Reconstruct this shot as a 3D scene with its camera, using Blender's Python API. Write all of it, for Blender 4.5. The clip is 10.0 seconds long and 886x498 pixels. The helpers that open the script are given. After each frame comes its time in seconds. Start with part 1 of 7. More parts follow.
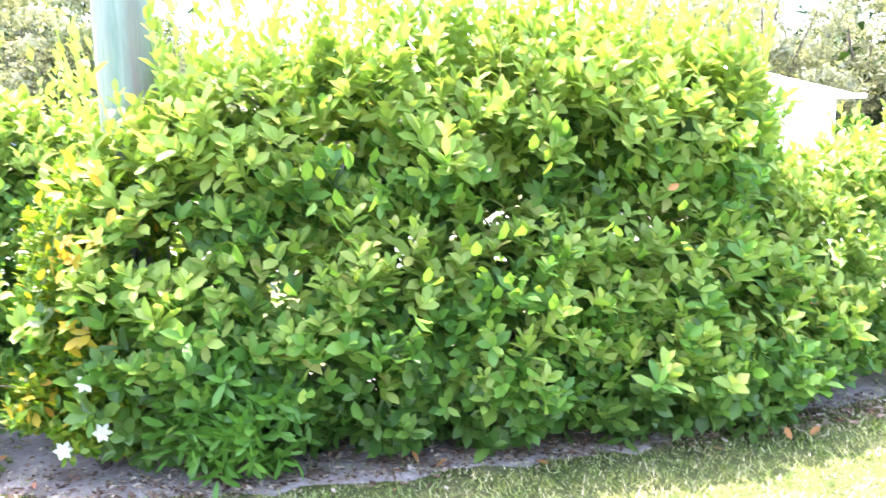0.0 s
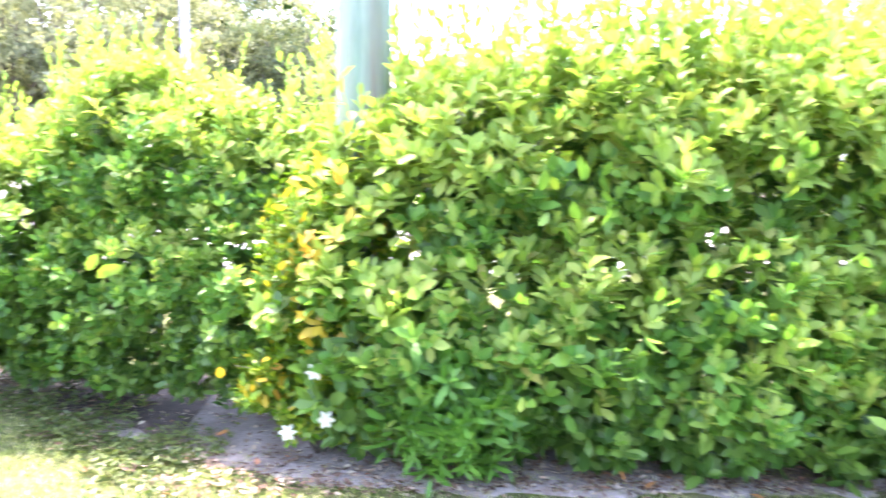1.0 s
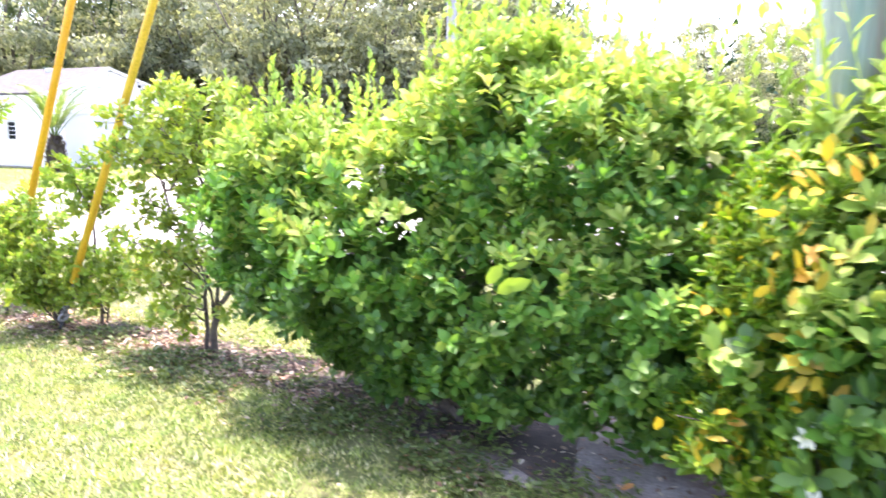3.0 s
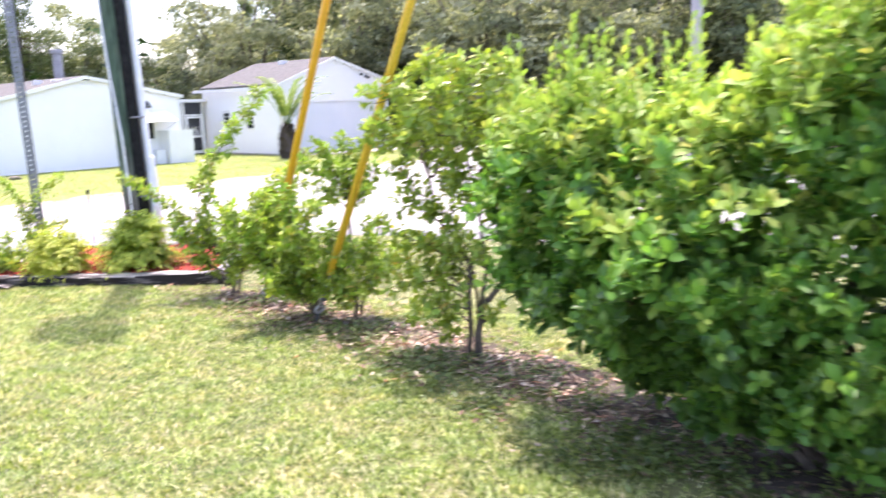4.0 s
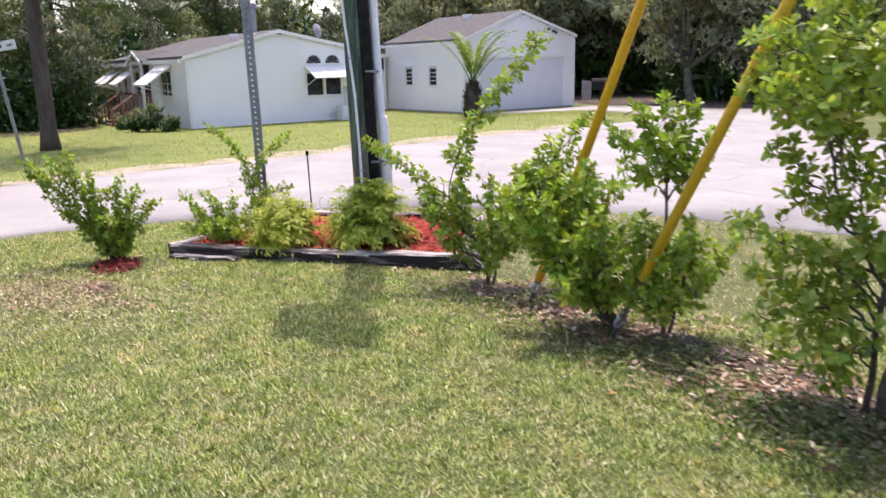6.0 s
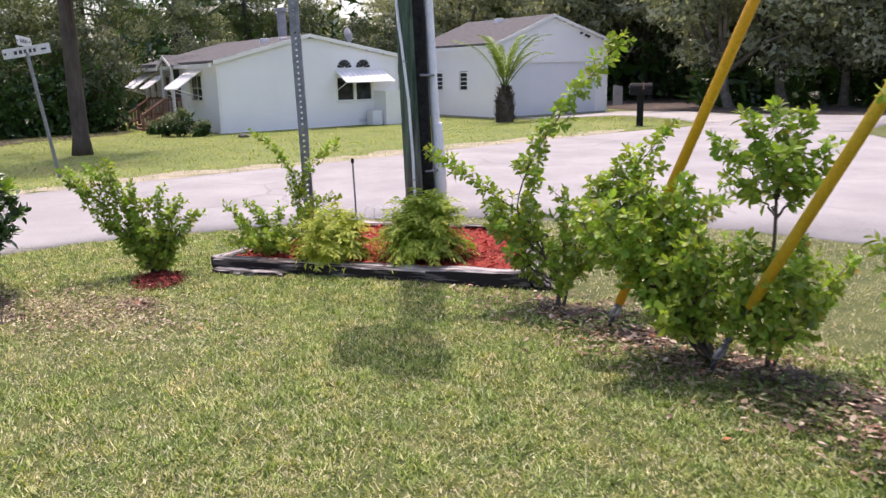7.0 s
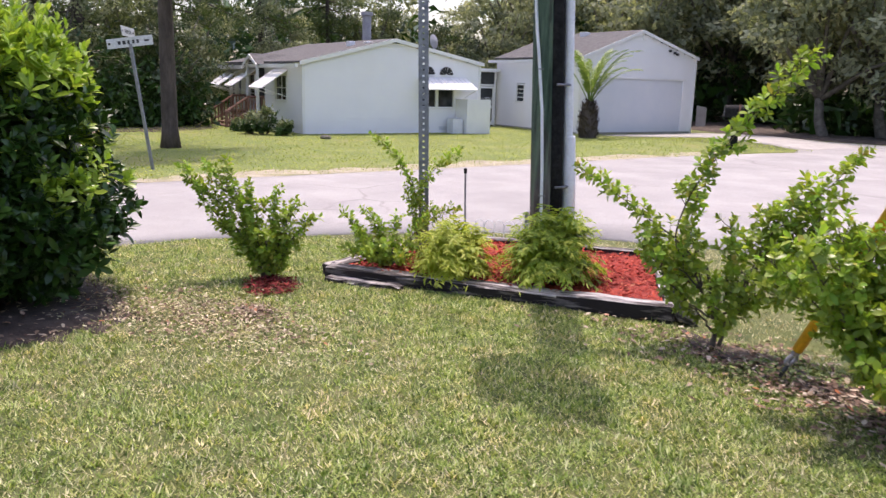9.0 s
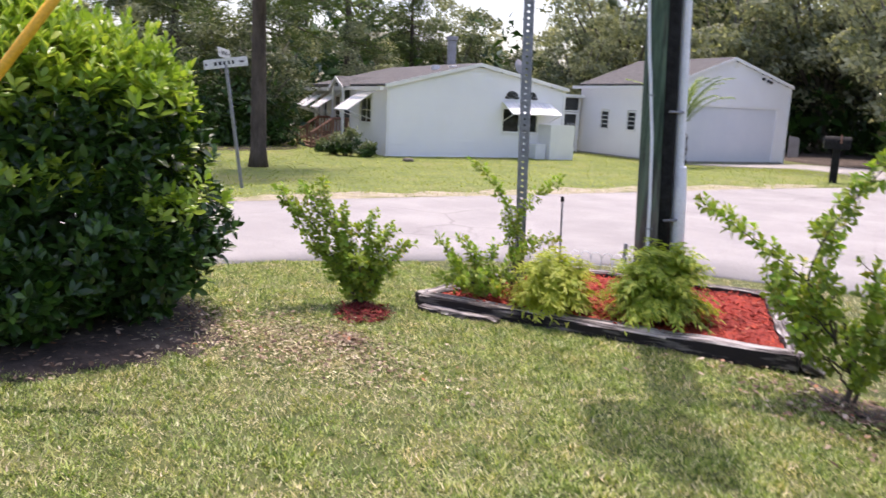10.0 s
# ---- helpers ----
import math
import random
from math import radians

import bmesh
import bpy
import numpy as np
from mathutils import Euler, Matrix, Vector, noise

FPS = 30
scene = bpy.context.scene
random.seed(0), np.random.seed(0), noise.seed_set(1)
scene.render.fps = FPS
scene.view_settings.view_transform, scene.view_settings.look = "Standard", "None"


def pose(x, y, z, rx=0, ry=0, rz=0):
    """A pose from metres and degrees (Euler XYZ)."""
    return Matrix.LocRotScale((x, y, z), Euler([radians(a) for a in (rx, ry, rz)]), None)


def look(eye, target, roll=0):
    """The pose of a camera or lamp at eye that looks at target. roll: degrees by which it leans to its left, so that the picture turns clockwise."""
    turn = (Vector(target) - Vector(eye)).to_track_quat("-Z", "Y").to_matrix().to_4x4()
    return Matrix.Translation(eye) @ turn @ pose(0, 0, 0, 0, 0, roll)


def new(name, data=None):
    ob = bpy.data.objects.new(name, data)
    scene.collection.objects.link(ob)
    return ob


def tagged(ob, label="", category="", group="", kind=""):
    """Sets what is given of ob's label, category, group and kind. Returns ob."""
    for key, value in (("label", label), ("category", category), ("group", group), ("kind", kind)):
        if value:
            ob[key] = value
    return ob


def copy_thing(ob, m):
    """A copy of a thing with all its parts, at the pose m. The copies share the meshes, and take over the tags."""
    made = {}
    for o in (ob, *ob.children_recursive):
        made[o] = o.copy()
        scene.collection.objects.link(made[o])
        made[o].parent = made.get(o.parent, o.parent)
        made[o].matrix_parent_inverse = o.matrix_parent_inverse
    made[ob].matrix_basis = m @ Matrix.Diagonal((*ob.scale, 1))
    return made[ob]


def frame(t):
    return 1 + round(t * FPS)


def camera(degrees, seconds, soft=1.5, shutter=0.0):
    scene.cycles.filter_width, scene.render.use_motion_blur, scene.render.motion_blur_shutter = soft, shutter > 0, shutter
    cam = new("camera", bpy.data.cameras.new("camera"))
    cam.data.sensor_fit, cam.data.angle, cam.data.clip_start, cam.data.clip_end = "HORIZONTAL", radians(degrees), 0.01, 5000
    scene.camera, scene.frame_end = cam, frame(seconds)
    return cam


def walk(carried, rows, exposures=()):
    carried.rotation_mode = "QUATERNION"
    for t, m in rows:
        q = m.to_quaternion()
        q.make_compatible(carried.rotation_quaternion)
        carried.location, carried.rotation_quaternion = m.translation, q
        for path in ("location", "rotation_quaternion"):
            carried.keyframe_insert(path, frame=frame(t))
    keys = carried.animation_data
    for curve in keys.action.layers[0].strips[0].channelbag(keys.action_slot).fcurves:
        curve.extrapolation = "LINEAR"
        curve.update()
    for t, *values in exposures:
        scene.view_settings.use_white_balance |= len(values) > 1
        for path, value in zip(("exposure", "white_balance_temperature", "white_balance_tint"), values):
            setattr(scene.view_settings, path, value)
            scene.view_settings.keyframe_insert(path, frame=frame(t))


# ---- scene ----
cam = camera(59.19, 10.0, soft=1.4, shutter=0.45)
PATH = [
    (0, (0.358, 5.629, 1.569), (0.780, 7.566, 1.304), -1.39),
    (0.5, (0.192, 5.636, 1.624), (0.513, 7.595, 1.379), -0.75),
    (1, (-0.074, 5.699, 1.620), (0.019, 7.679, 1.354), 1.25),
    (1.5, (-0.326, 5.876, 1.637), (-0.456, 7.860, 1.421), 0.35),
    (2, (-0.553, 6.104, 1.660), (-0.810, 8.067, 1.382), 1.57),
    (2.2, (-0.662, 6.186, 1.633), (-0.986, 8.130, 1.295), 2.14),
    (3.3, (-1.368, 6.690, 1.608), (-1.900, 8.594, 1.304), -1.40),
    (3.5, (-1.528, 6.825, 1.594), (-2.176, 8.694, 1.303), -2.10),
    (4, (-1.853, 7.033, 1.577), (-2.768, 8.774, 1.214), -1.78),
    (4.5, (-2.313, 7.242, 1.536), (-3.392, 8.884, 1.168), -1.20),
    (5, (-2.663, 7.404, 1.523), (-3.830, 8.974, 1.109), -2.86),
    (5.5, (-3.017, 7.548, 1.552), (-4.230, 9.067, 1.081), -1.56),
    (6, (-3.336, 7.598, 1.576), (-4.570, 9.105, 1.121), -1.23),
    (6.2, (-3.440, 7.609, 1.577), (-4.698, 9.106, 1.157), -2.03),
    (7.3, (-3.964, 7.791, 1.567), (-5.258, 9.246, 1.111), -0.19),
    (7.5, (-4.034, 7.816, 1.562), (-5.343, 9.256, 1.103), 0.66),
    (8, (-4.224, 7.797, 1.542), (-5.552, 9.210, 1.054), 0.71),
    (8.5, (-4.414, 7.728, 1.530), (-5.778, 9.115, 1.065), -0.81),
    (9, (-4.528, 7.683, 1.542), (-5.915, 9.062, 1.124), 1.65),
    (9.5, (-4.671, 7.702, 1.538), (-6.117, 9.024, 1.136), 0.66),
    (10, (-4.848, 7.717, 1.534), (-6.369, 8.964, 1.168), 2.59),
]
walk(cam, [(t, look(eye, target, roll)) for t, eye, target, roll in PATH],
     exposures=[(0, 3.44, 6500, 24), (1.0, 3.52, 6500, 26), (2.2, 3.2, 6500, 26), (3.5, 2.49, 6550, 26), (4.5, 1.94, 6650, 25), (5.5, 1.46, 6750, 25), (6.2, 1.11, 6800, 25), (7.5, 0.97, 6800, 25), (9, 1.05, 6800, 25), (10, 1.07, 6800, 25)])

# world, sun and exposure
SUN = Vector((-0.232, 0.223, 0.957)).normalized()
world = bpy.data.worlds.new("sky")
scene.world = world
world.use_nodes = True
_wn = world.node_tree
_sky = _wn.nodes.new("ShaderNodeTexSky")
_sky.sky_type = "NISHITA"
_sky.sun_disc = False
_sky.sun_elevation = math.asin(SUN.z)
_sky.sun_rotation = math.atan2(SUN.x, SUN.y)
_sky.air_density, _sky.dust_density, _sky.ozone_density = 1.0, 3.0, 1.0
_wn.links.new(_sky.outputs[0], _wn.nodes["Background"].inputs[0])
_wn.nodes["Background"].inputs[1].default_value = 0.15
sun_data = bpy.data.lights.new("sun", "SUN")
sun_data.energy, sun_data.angle, sun_data.color = 2.1, radians(0.6), (1.0, 0.95, 0.87)
sun = new("sun", sun_data)
sun.matrix_world = look((0, 0, 30), Vector((0, 0, 30)) - SUN)


# ---- materials ----
def mat_new(name):
    m = bpy.data.materials.new(name)
    m.use_nodes = True
    nt = m.node_tree
    b = nt.nodes["Principled BSDF"]
    return m, nt, b


def nd(nt, kind, **kw):
    n = nt.nodes.new(kind)
    for k, v in kw.items():
        if k in ("Scale", "Detail", "Roughness", "Distortion", "W", "Strength", "Distance", "Fac", "Factor", "From Min", "From Max", "To Min", "To Max", "Randomness"):
            n.inputs[k].default_value = v
    return n


def ramp(nt, src, stops):
    r = nt.nodes.new("ShaderNodeValToRGB")
    el = r.color_ramp.elements
    el[0].position, el[0].color = stops[0][0], (*stops[0][1], 1)
    el[1].position, el[1].color = stops[-1][0], (*stops[-1][1], 1)
    for p, c in stops[1:-1]:
        e = el.new(p)
        e.color = (*c, 1)
    nt.links.new(src, r.inputs[0])
    return r


def mix(nt, fac, a, b, blend="MIX"):
    m = nt.nodes.new("ShaderNodeMix")
    m.data_type, m.blend_type = "RGBA", blend
    for sock, val in ((m.inputs[0], fac), (m.inputs[6], a), (m.inputs[7], b)):
        if hasattr(val, "links"):
            nt.links.new(val, sock)
        else:
            sock.default_value = val if isinstance(val, float) else (*val, 1)
    return m.outputs[2]


def surface(name, c1, c2, scale=8.0, rough=0.7, fine=60.0, bump=0.3, metal=0.0, c3=None, stretch=(1, 1, 1), bump_dist=0.01, piece=0.0, grain=0.7, band=(0.35, 0.65)):
    """Two colours blended by noise at two sizes, with fine relief; piece: how far single pieces differ."""
    m, nt, b = mat_new(name)
    tc = nt.nodes.new("ShaderNodeTexCoord")
    mp = nt.nodes.new("ShaderNodeMapping")
    mp.inputs["Scale"].default_value = stretch
    nt.links.new(tc.outputs["Object"], mp.inputs[0])
    n1 = nd(nt, "ShaderNodeTexNoise", Scale=scale, Detail=5.0, Roughness=0.6)
    n2 = nd(nt, "ShaderNodeTexNoise", Scale=fine, Detail=3.0, Roughness=0.7)
    for n in (n1, n2):
        nt.links.new(mp.outputs[0], n.inputs["Vector"])
    r1 = ramp(nt, n1.outputs[0], [(band[0], c1), (band[1], c2)])
    col = r1.outputs[0]
    r2 = ramp(nt, n2.outputs[0], [(0.3, (0.7, 0.7, 0.7)), (0.7, (1.15, 1.15, 1.15))])
    if grain:
        col = mix(nt, grain, col, r2.outputs[0], "MULTIPLY")
    if c3:
        n3 = nd(nt, "ShaderNodeTexNoise", Scale=scale * 0.37, Detail=6.0, Roughness=0.7)
        nt.links.new(mp.outputs[0], n3.inputs["Vector"])
        r3 = ramp(nt, n3.outputs[0], [(0.52, (0, 0, 0)), (0.66, (1, 1, 1))])
        col = mix(nt, r3.outputs[0], col, c3)
    if piece:
        oi = nt.nodes.new("ShaderNodeObjectInfo")
        r4 = ramp(nt, oi.outputs["Random"], [(0.0, (1 - piece,) * 3), (1.0, (1 + piece,) * 3)])
        col = mix(nt, 1.0, col, r4.outputs[0], "MULTIPLY")
    nt.links.new(col, b.inputs["Base Color"])
    b.inputs["Roughness"].default_value = rough
    b.inputs["Metallic"].default_value = metal
    if bump:
        bp = nd(nt, "ShaderNodeBump", Strength=bump, Distance=bump_dist)
        nt.links.new(n2.outputs[0], bp.inputs["Height"])
        nt.links.new(bp.outputs[0], b.inputs["Normal"])
    return m


def leafy(name, stops, rough=0.42, glow=0.32, spec=0.5, patch=None, patch_scale=1.2):
    """Leaf: colour varies from leaf to leaf, with light passing through."""
    m, nt, b = mat_new(name)
    ge = nt.nodes.new("ShaderNodeNewGeometry")
    r = ramp(nt, ge.outputs["Random Per Island"], stops)
    tc = nt.nodes.new("ShaderNodeTexCoord")
    n = nd(nt, "ShaderNodeTexNoise", Scale=patch_scale, Detail=3.0)
    nt.links.new(tc.outputs["Object"], n.inputs["Vector"])
    r2 = ramp(nt, n.outputs[0], [(0.3, (0.72, 0.78, 0.7)), (0.7, (1.2, 1.15, 1.1))])
    col = mix(nt, 1.0, r.outputs[0], r2.outputs[0], "MULTIPLY")
    if patch:
        n3 = nd(nt, "ShaderNodeTexNoise", Scale=patch_scale * 0.8, Detail=4.0, Roughness=0.65)
        nt.links.new(tc.outputs["Object"], n3.inputs["Vector"])
        r3 = ramp(nt, n3.outputs[0], [(0.45, (0, 0, 0)), (0.62, (1, 1, 1))])
        col = mix(nt, r3.outputs[0], col, mix(nt, 1.0, col, patch, "MULTIPLY"))
    nt.links.new(col, b.inputs["Base Color"])
    b.inputs["Roughness"].default_value = rough
    b.inputs["Specular IOR Level"].default_value = spec
    tr = nt.nodes.new("ShaderNodeBsdfTranslucent")
    warm = mix(nt, 1.0, col, (1.15, 1.15, 0.6), "MULTIPLY")
    nt.links.new(warm, tr.inputs[0])
    ms = nt.nodes.new("ShaderNodeMixShader")
    ms.inputs[0].default_value = glow
    nt.links.new(b.outputs[0], ms.inputs[1])
    nt.links.new(tr.outputs[0], ms.inputs[2])
    nt.links.new(ms.outputs[0], nt.nodes["Material Output"].inputs[0])
    return m


# Darker copy of the hedge leaf: shade low and inside, put into colour.
SHADELEAF = leafy("shaded_hedge_leaf", [(0.0, (0.04, 0.11, 0.021)), (0.6, (0.085, 0.185, 0.036)), (1.0, (0.145, 0.265, 0.055))], rough=0.4, glow=0.36, spec=0.45)
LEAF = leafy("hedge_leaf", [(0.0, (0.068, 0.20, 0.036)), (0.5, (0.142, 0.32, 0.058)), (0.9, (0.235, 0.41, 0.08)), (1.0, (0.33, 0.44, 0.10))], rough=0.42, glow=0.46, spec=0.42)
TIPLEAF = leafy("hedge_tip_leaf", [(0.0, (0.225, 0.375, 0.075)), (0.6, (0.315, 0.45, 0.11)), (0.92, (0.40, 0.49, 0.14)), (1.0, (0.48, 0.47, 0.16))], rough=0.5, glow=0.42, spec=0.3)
YOUNG = leafy("young_leaf", [(0.0, (0.20, 0.37, 0.045)), (0.6, (0.31, 0.46, 0.075)), (1.0, (0.45, 0.54, 0.12))], rough=0.48, glow=0.45, spec=0.35)
PRIVET = leafy("shrub_leaf", [(0.0, (0.16, 0.245, 0.035)), (0.6, (0.27, 0.37, 0.05)), (0.95, (0.38, 0.46, 0.08)), (1.0, (0.48, 0.36, 0.10))], rough=0.36, glow=0.4, spec=0.5)
GARDENIA = leafy("gardenia_leaf", [(0.0, (0.09, 0.22, 0.015)), (0.6, (0.17, 0.30, 0.02)), (0.92, (0.28, 0.34, 0.03)), (1.0, (0.55, 0.40, 0.03))], rough=0.4, glow=0.42)
YELLOWED = leafy("yellowed_leaf", [(0.0, (0.52, 0.36, 0.025)), (0.7, (0.60, 0.46, 0.05)), (0.93, (0.58, 0.30, 0.04)), (1.0, (0.62, 0.42, 0.2))], rough=0.5)
WEED = leafy("weed_leaf", [(0.0, (0.05, 0.085, 0.02)), (0.6, (0.12, 0.175, 0.045)), (1.0, (0.22, 0.27, 0.08))], rough=0.5, glow=0.3)
LANCE = leafy("lance_leaf", [(0.0, (0.06, 0.19, 0.03)), (1.0, (0.12, 0.30, 0.045))], rough=0.42, glow=0.35)
# Dark glossy leaf, deepened further to stand in for low shade.
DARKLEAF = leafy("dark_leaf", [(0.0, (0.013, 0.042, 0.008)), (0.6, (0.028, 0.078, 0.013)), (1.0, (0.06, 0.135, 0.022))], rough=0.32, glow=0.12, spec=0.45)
# Bright leaf for bush tops, with sunlight painted into its colour.
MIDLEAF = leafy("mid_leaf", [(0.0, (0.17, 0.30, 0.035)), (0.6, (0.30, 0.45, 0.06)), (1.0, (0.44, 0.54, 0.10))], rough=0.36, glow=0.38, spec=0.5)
SAND = surface("pale_sand", (0.28, 0.25, 0.17), (0.42, 0.37, 0.28), 3.0, 0.95, 60, 0.7, c3=(0.22, 0.23, 0.09))
GREENLAWN = surface("green_lawn", (0.12, 0.165, 0.036), (0.19, 0.22, 0.055), 1.2, 0.95, 60, 0.7, c3=(0.22, 0.215, 0.075))
FALLEN = leafy("fallen_leaf_skin", [(0.0, (0.40, 0.16, 0.05)), (1.0, (0.55, 0.27, 0.10))], rough=0.6, glow=0.15)
FERNY = leafy("golden_sprig", [(0.0, (0.31, 0.40, 0.04)), (0.6, (0.47, 0.53, 0.08)), (1.0, (0.60, 0.61, 0.13))], rough=0.55, glow=0.5)
FERNGREEN = leafy("green_sprig", [(0.0, (0.20, 0.31, 0.04)), (0.6, (0.33, 0.44, 0.06)), (1.0, (0.52, 0.57, 0.10))], rough=0.55, glow=0.5)
# Tree greens are greyed and paled to paint in distance haze.
TREELEAF = leafy("tree_leaf", [(0.0, (0.09, 0.12, 0.06)), (0.6, (0.16, 0.20, 0.105)), (1.0, (0.27, 0.31, 0.18))], rough=0.6, glow=0.32, patch_scale=0.3)
DEEPLEAF = leafy("deep_tree_leaf", [(0.0, (0.05, 0.072, 0.036)), (0.6, (0.10, 0.13, 0.065)), (1.0, (0.20, 0.23, 0.13))], rough=0.6, glow=0.25, patch_scale=0.3)
HAZYMOSS = leafy("pale_tree_leaf", [(0.0, (0.20, 0.225, 0.155)), (0.6, (0.33, 0.355, 0.25)), (1.0, (0.48, 0.50, 0.37))], rough=0.7, glow=0.45, patch_scale=0.3)
NEEDLE = leafy("pine_needle", [(0.0, (0.05, 0.085, 0.025)), (0.6, (0.085, 0.13, 0.035)), (1.0, (0.15, 0.19, 0.05))], rough=0.6, glow=0.3, patch_scale=0.4)
PALMLEAF = leafy("palm_leaflet", [(0.0, (0.11, 0.19, 0.05)), (0.7, (0.22, 0.32, 0.09)), (1.0, (0.36, 0.42, 0.16))], rough=0.5, glow=0.35)
BLADE = leafy("grass_blade", [(0.0, (0.04, 0.09, 0.012)), (0.3, (0.155, 0.25, 0.036)), (0.6, (0.295, 0.40, 0.09)), (0.8, (0.46, 0.54, 0.20)), (0.92, (0.63, 0.67, 0.38)), (1.0, (0.76, 0.78, 0.52))], rough=0.55, glow=0.38, patch=(1.3, 1.04, 1.4), patch_scale=4.5)
STRAW = leafy("straw_blade", [(0.0, (0.19, 0.17, 0.09)), (0.4, (0.40, 0.36, 0.20)), (0.75, (0.62, 0.57, 0.38)), (1.0, (0.84, 0.80, 0.62))], rough=0.65, glow=0.28, patch_scale=4.5)
FARBLADE = leafy("far_grass_blade", [(0.0, (0.205, 0.29, 0.035)), (0.7, (0.30, 0.36, 0.06)), (1.0, (0.40, 0.43, 0.12))], rough=0.6, glow=0.38, patch_scale=0.5)
PETAL = leafy("petal", [(0.0, (0.80, 0.79, 0.74)), (1.0, (0.86, 0.86, 0.84))], rough=0.6, glow=0.25)
BARK = surface("shrub_bark", (0.06, 0.047, 0.038), (0.14, 0.115, 0.092), 14, 0.9, 90, 0.6)
PINEBARK = surface("pine_bark", (0.045, 0.033, 0.028), (0.115, 0.09, 0.075), 5, 0.95, 30, 0.8, stretch=(1, 1, 0.3), bump_dist=0.03)
TREEBARK = surface("tree_bark", (0.09, 0.08, 0.065), (0.2, 0.18, 0.15), 4, 0.95, 22, 0.7, bump_dist=0.03)


def cracked(m):
    """Fine dark cracks over a surface."""
    nt = m.node_tree
    b = nt.nodes["Principled BSDF"]
    old = b.inputs["Base Color"].links[0].from_socket
    tc = nt.nodes.new("ShaderNodeTexCoord")
    wob = nd(nt, "ShaderNodeTexNoise", Scale=1.3, Detail=4.0)
    nt.links.new(tc.outputs["Object"], wob.inputs["Vector"])
    add = nt.nodes.new("ShaderNodeMix")
    add.data_type = "VECTOR"
    add.inputs[0].default_value = 0.35
    nt.links.new(tc.outputs["Object"], add.inputs[4])
    nt.links.new(wob.outputs["Color"], add.inputs[5])
    vo = nd(nt, "ShaderNodeTexVoronoi", Scale=0.75)
    vo.feature = "DISTANCE_TO_EDGE"
    nt.links.new(add.outputs[1], vo.inputs["Vector"])
    r = ramp(nt, vo.outputs["Distance"], [(0.0, (0.68, 0.67, 0.66)), (0.016, (1, 1, 1))])
    msk = nd(nt, "ShaderNodeTexNoise", Scale=0.35, Detail=2.0)
    nt.links.new(tc.outputs["Object"], msk.inputs["Vector"])
    mr = ramp(nt, msk.outputs[0], [(0.48, (0, 0, 0)), (0.6, (1, 1, 1))])
    nt.links.new(mix(nt, mr.outputs[0], old, mix(nt, 1.0, old, r.outputs[0], "MULTIPLY")), b.inputs["Base Color"])


LAWN = surface("lawn_thatch", (0.06, 0.085, 0.018), (0.135, 0.155, 0.042), 6.0, 0.95, 150, 0.9, c3=(0.19, 0.185, 0.075), grain=1.0)
SOIL = surface("bare_soil", (0.22, 0.185, 0.165), (0.38, 0.335, 0.30), 5.0, 0.95, 45, 0.9, c3=(0.16, 0.10, 0.075), grain=1.0)
# Dark brown soil, its colour lowered further to paint shade under plants.
HUMUS = surface("shaded_humus", (0.042, 0.03, 0.024), (0.095, 0.072, 0.056), 4.5, 0.95, 45, 0.9, c3=(0.15, 0.118, 0.095))
ROAD = surface("worn_asphalt", (0.275, 0.264, 0.258), (0.36, 0.348, 0.338), 0.8, 0.9, 70, 0.5, c3=(0.285, 0.272, 0.264), grain=0.9)
cracked(ROAD)


def grey_foot(m, height):
    """Weathers the foot of a treated pole to grey-brown, with streaks running up from it."""
    nt = m.node_tree
    b = nt.nodes["Principled BSDF"]
    old = b.inputs["Base Color"].links[0].from_socket
    tc = nt.nodes.new("ShaderNodeTexCoord")
    mp = nt.nodes.new("ShaderNodeMapping")
    mp.inputs["Scale"].default_value = (1, 1, 0.06)
    nt.links.new(tc.outputs["Object"], mp.inputs["Vector"])
    n = nd(nt, "ShaderNodeTexNoise", Scale=34.0, Detail=4.0, Roughness=0.7)
    nt.links.new(mp.outputs[0], n.inputs["Vector"])
    xyz = nt.nodes.new("ShaderNodeSeparateXYZ")
    nt.links.new(tc.outputs["Object"], xyz.inputs[0])
    ma = nt.nodes.new("ShaderNodeMath")
    ma.operation = "MULTIPLY_ADD"
    ma.inputs[1].default_value = 1.0 / (2.0 * height)
    nt.links.new(xyz.outputs[2], ma.inputs[0])
    nt.links.new(n.outputs[0], ma.inputs[2])
    r = ramp(nt, ma.outputs[0], [(0.78, (1, 1, 1)), (1.08, (0, 0, 0))])
    streak = ramp(nt, n.outputs[0], [(0.35, (0.055, 0.045, 0.042)), (0.55, (0.15, 0.13, 0.12)), (0.7, (0.27, 0.24, 0.225))])
    lines = ramp(nt, n.outputs[0], [(0.36, (0.45, 0.45, 0.45)), (0.5, (1, 1, 1)), (0.68, (1.35, 1.3, 1.25))])
    nt.links.new(mix(nt, r.outputs[0], mix(nt, 1.0, old, lines.outputs[0], "MULTIPLY"), streak.outputs[0]), b.inputs["Base Color"])


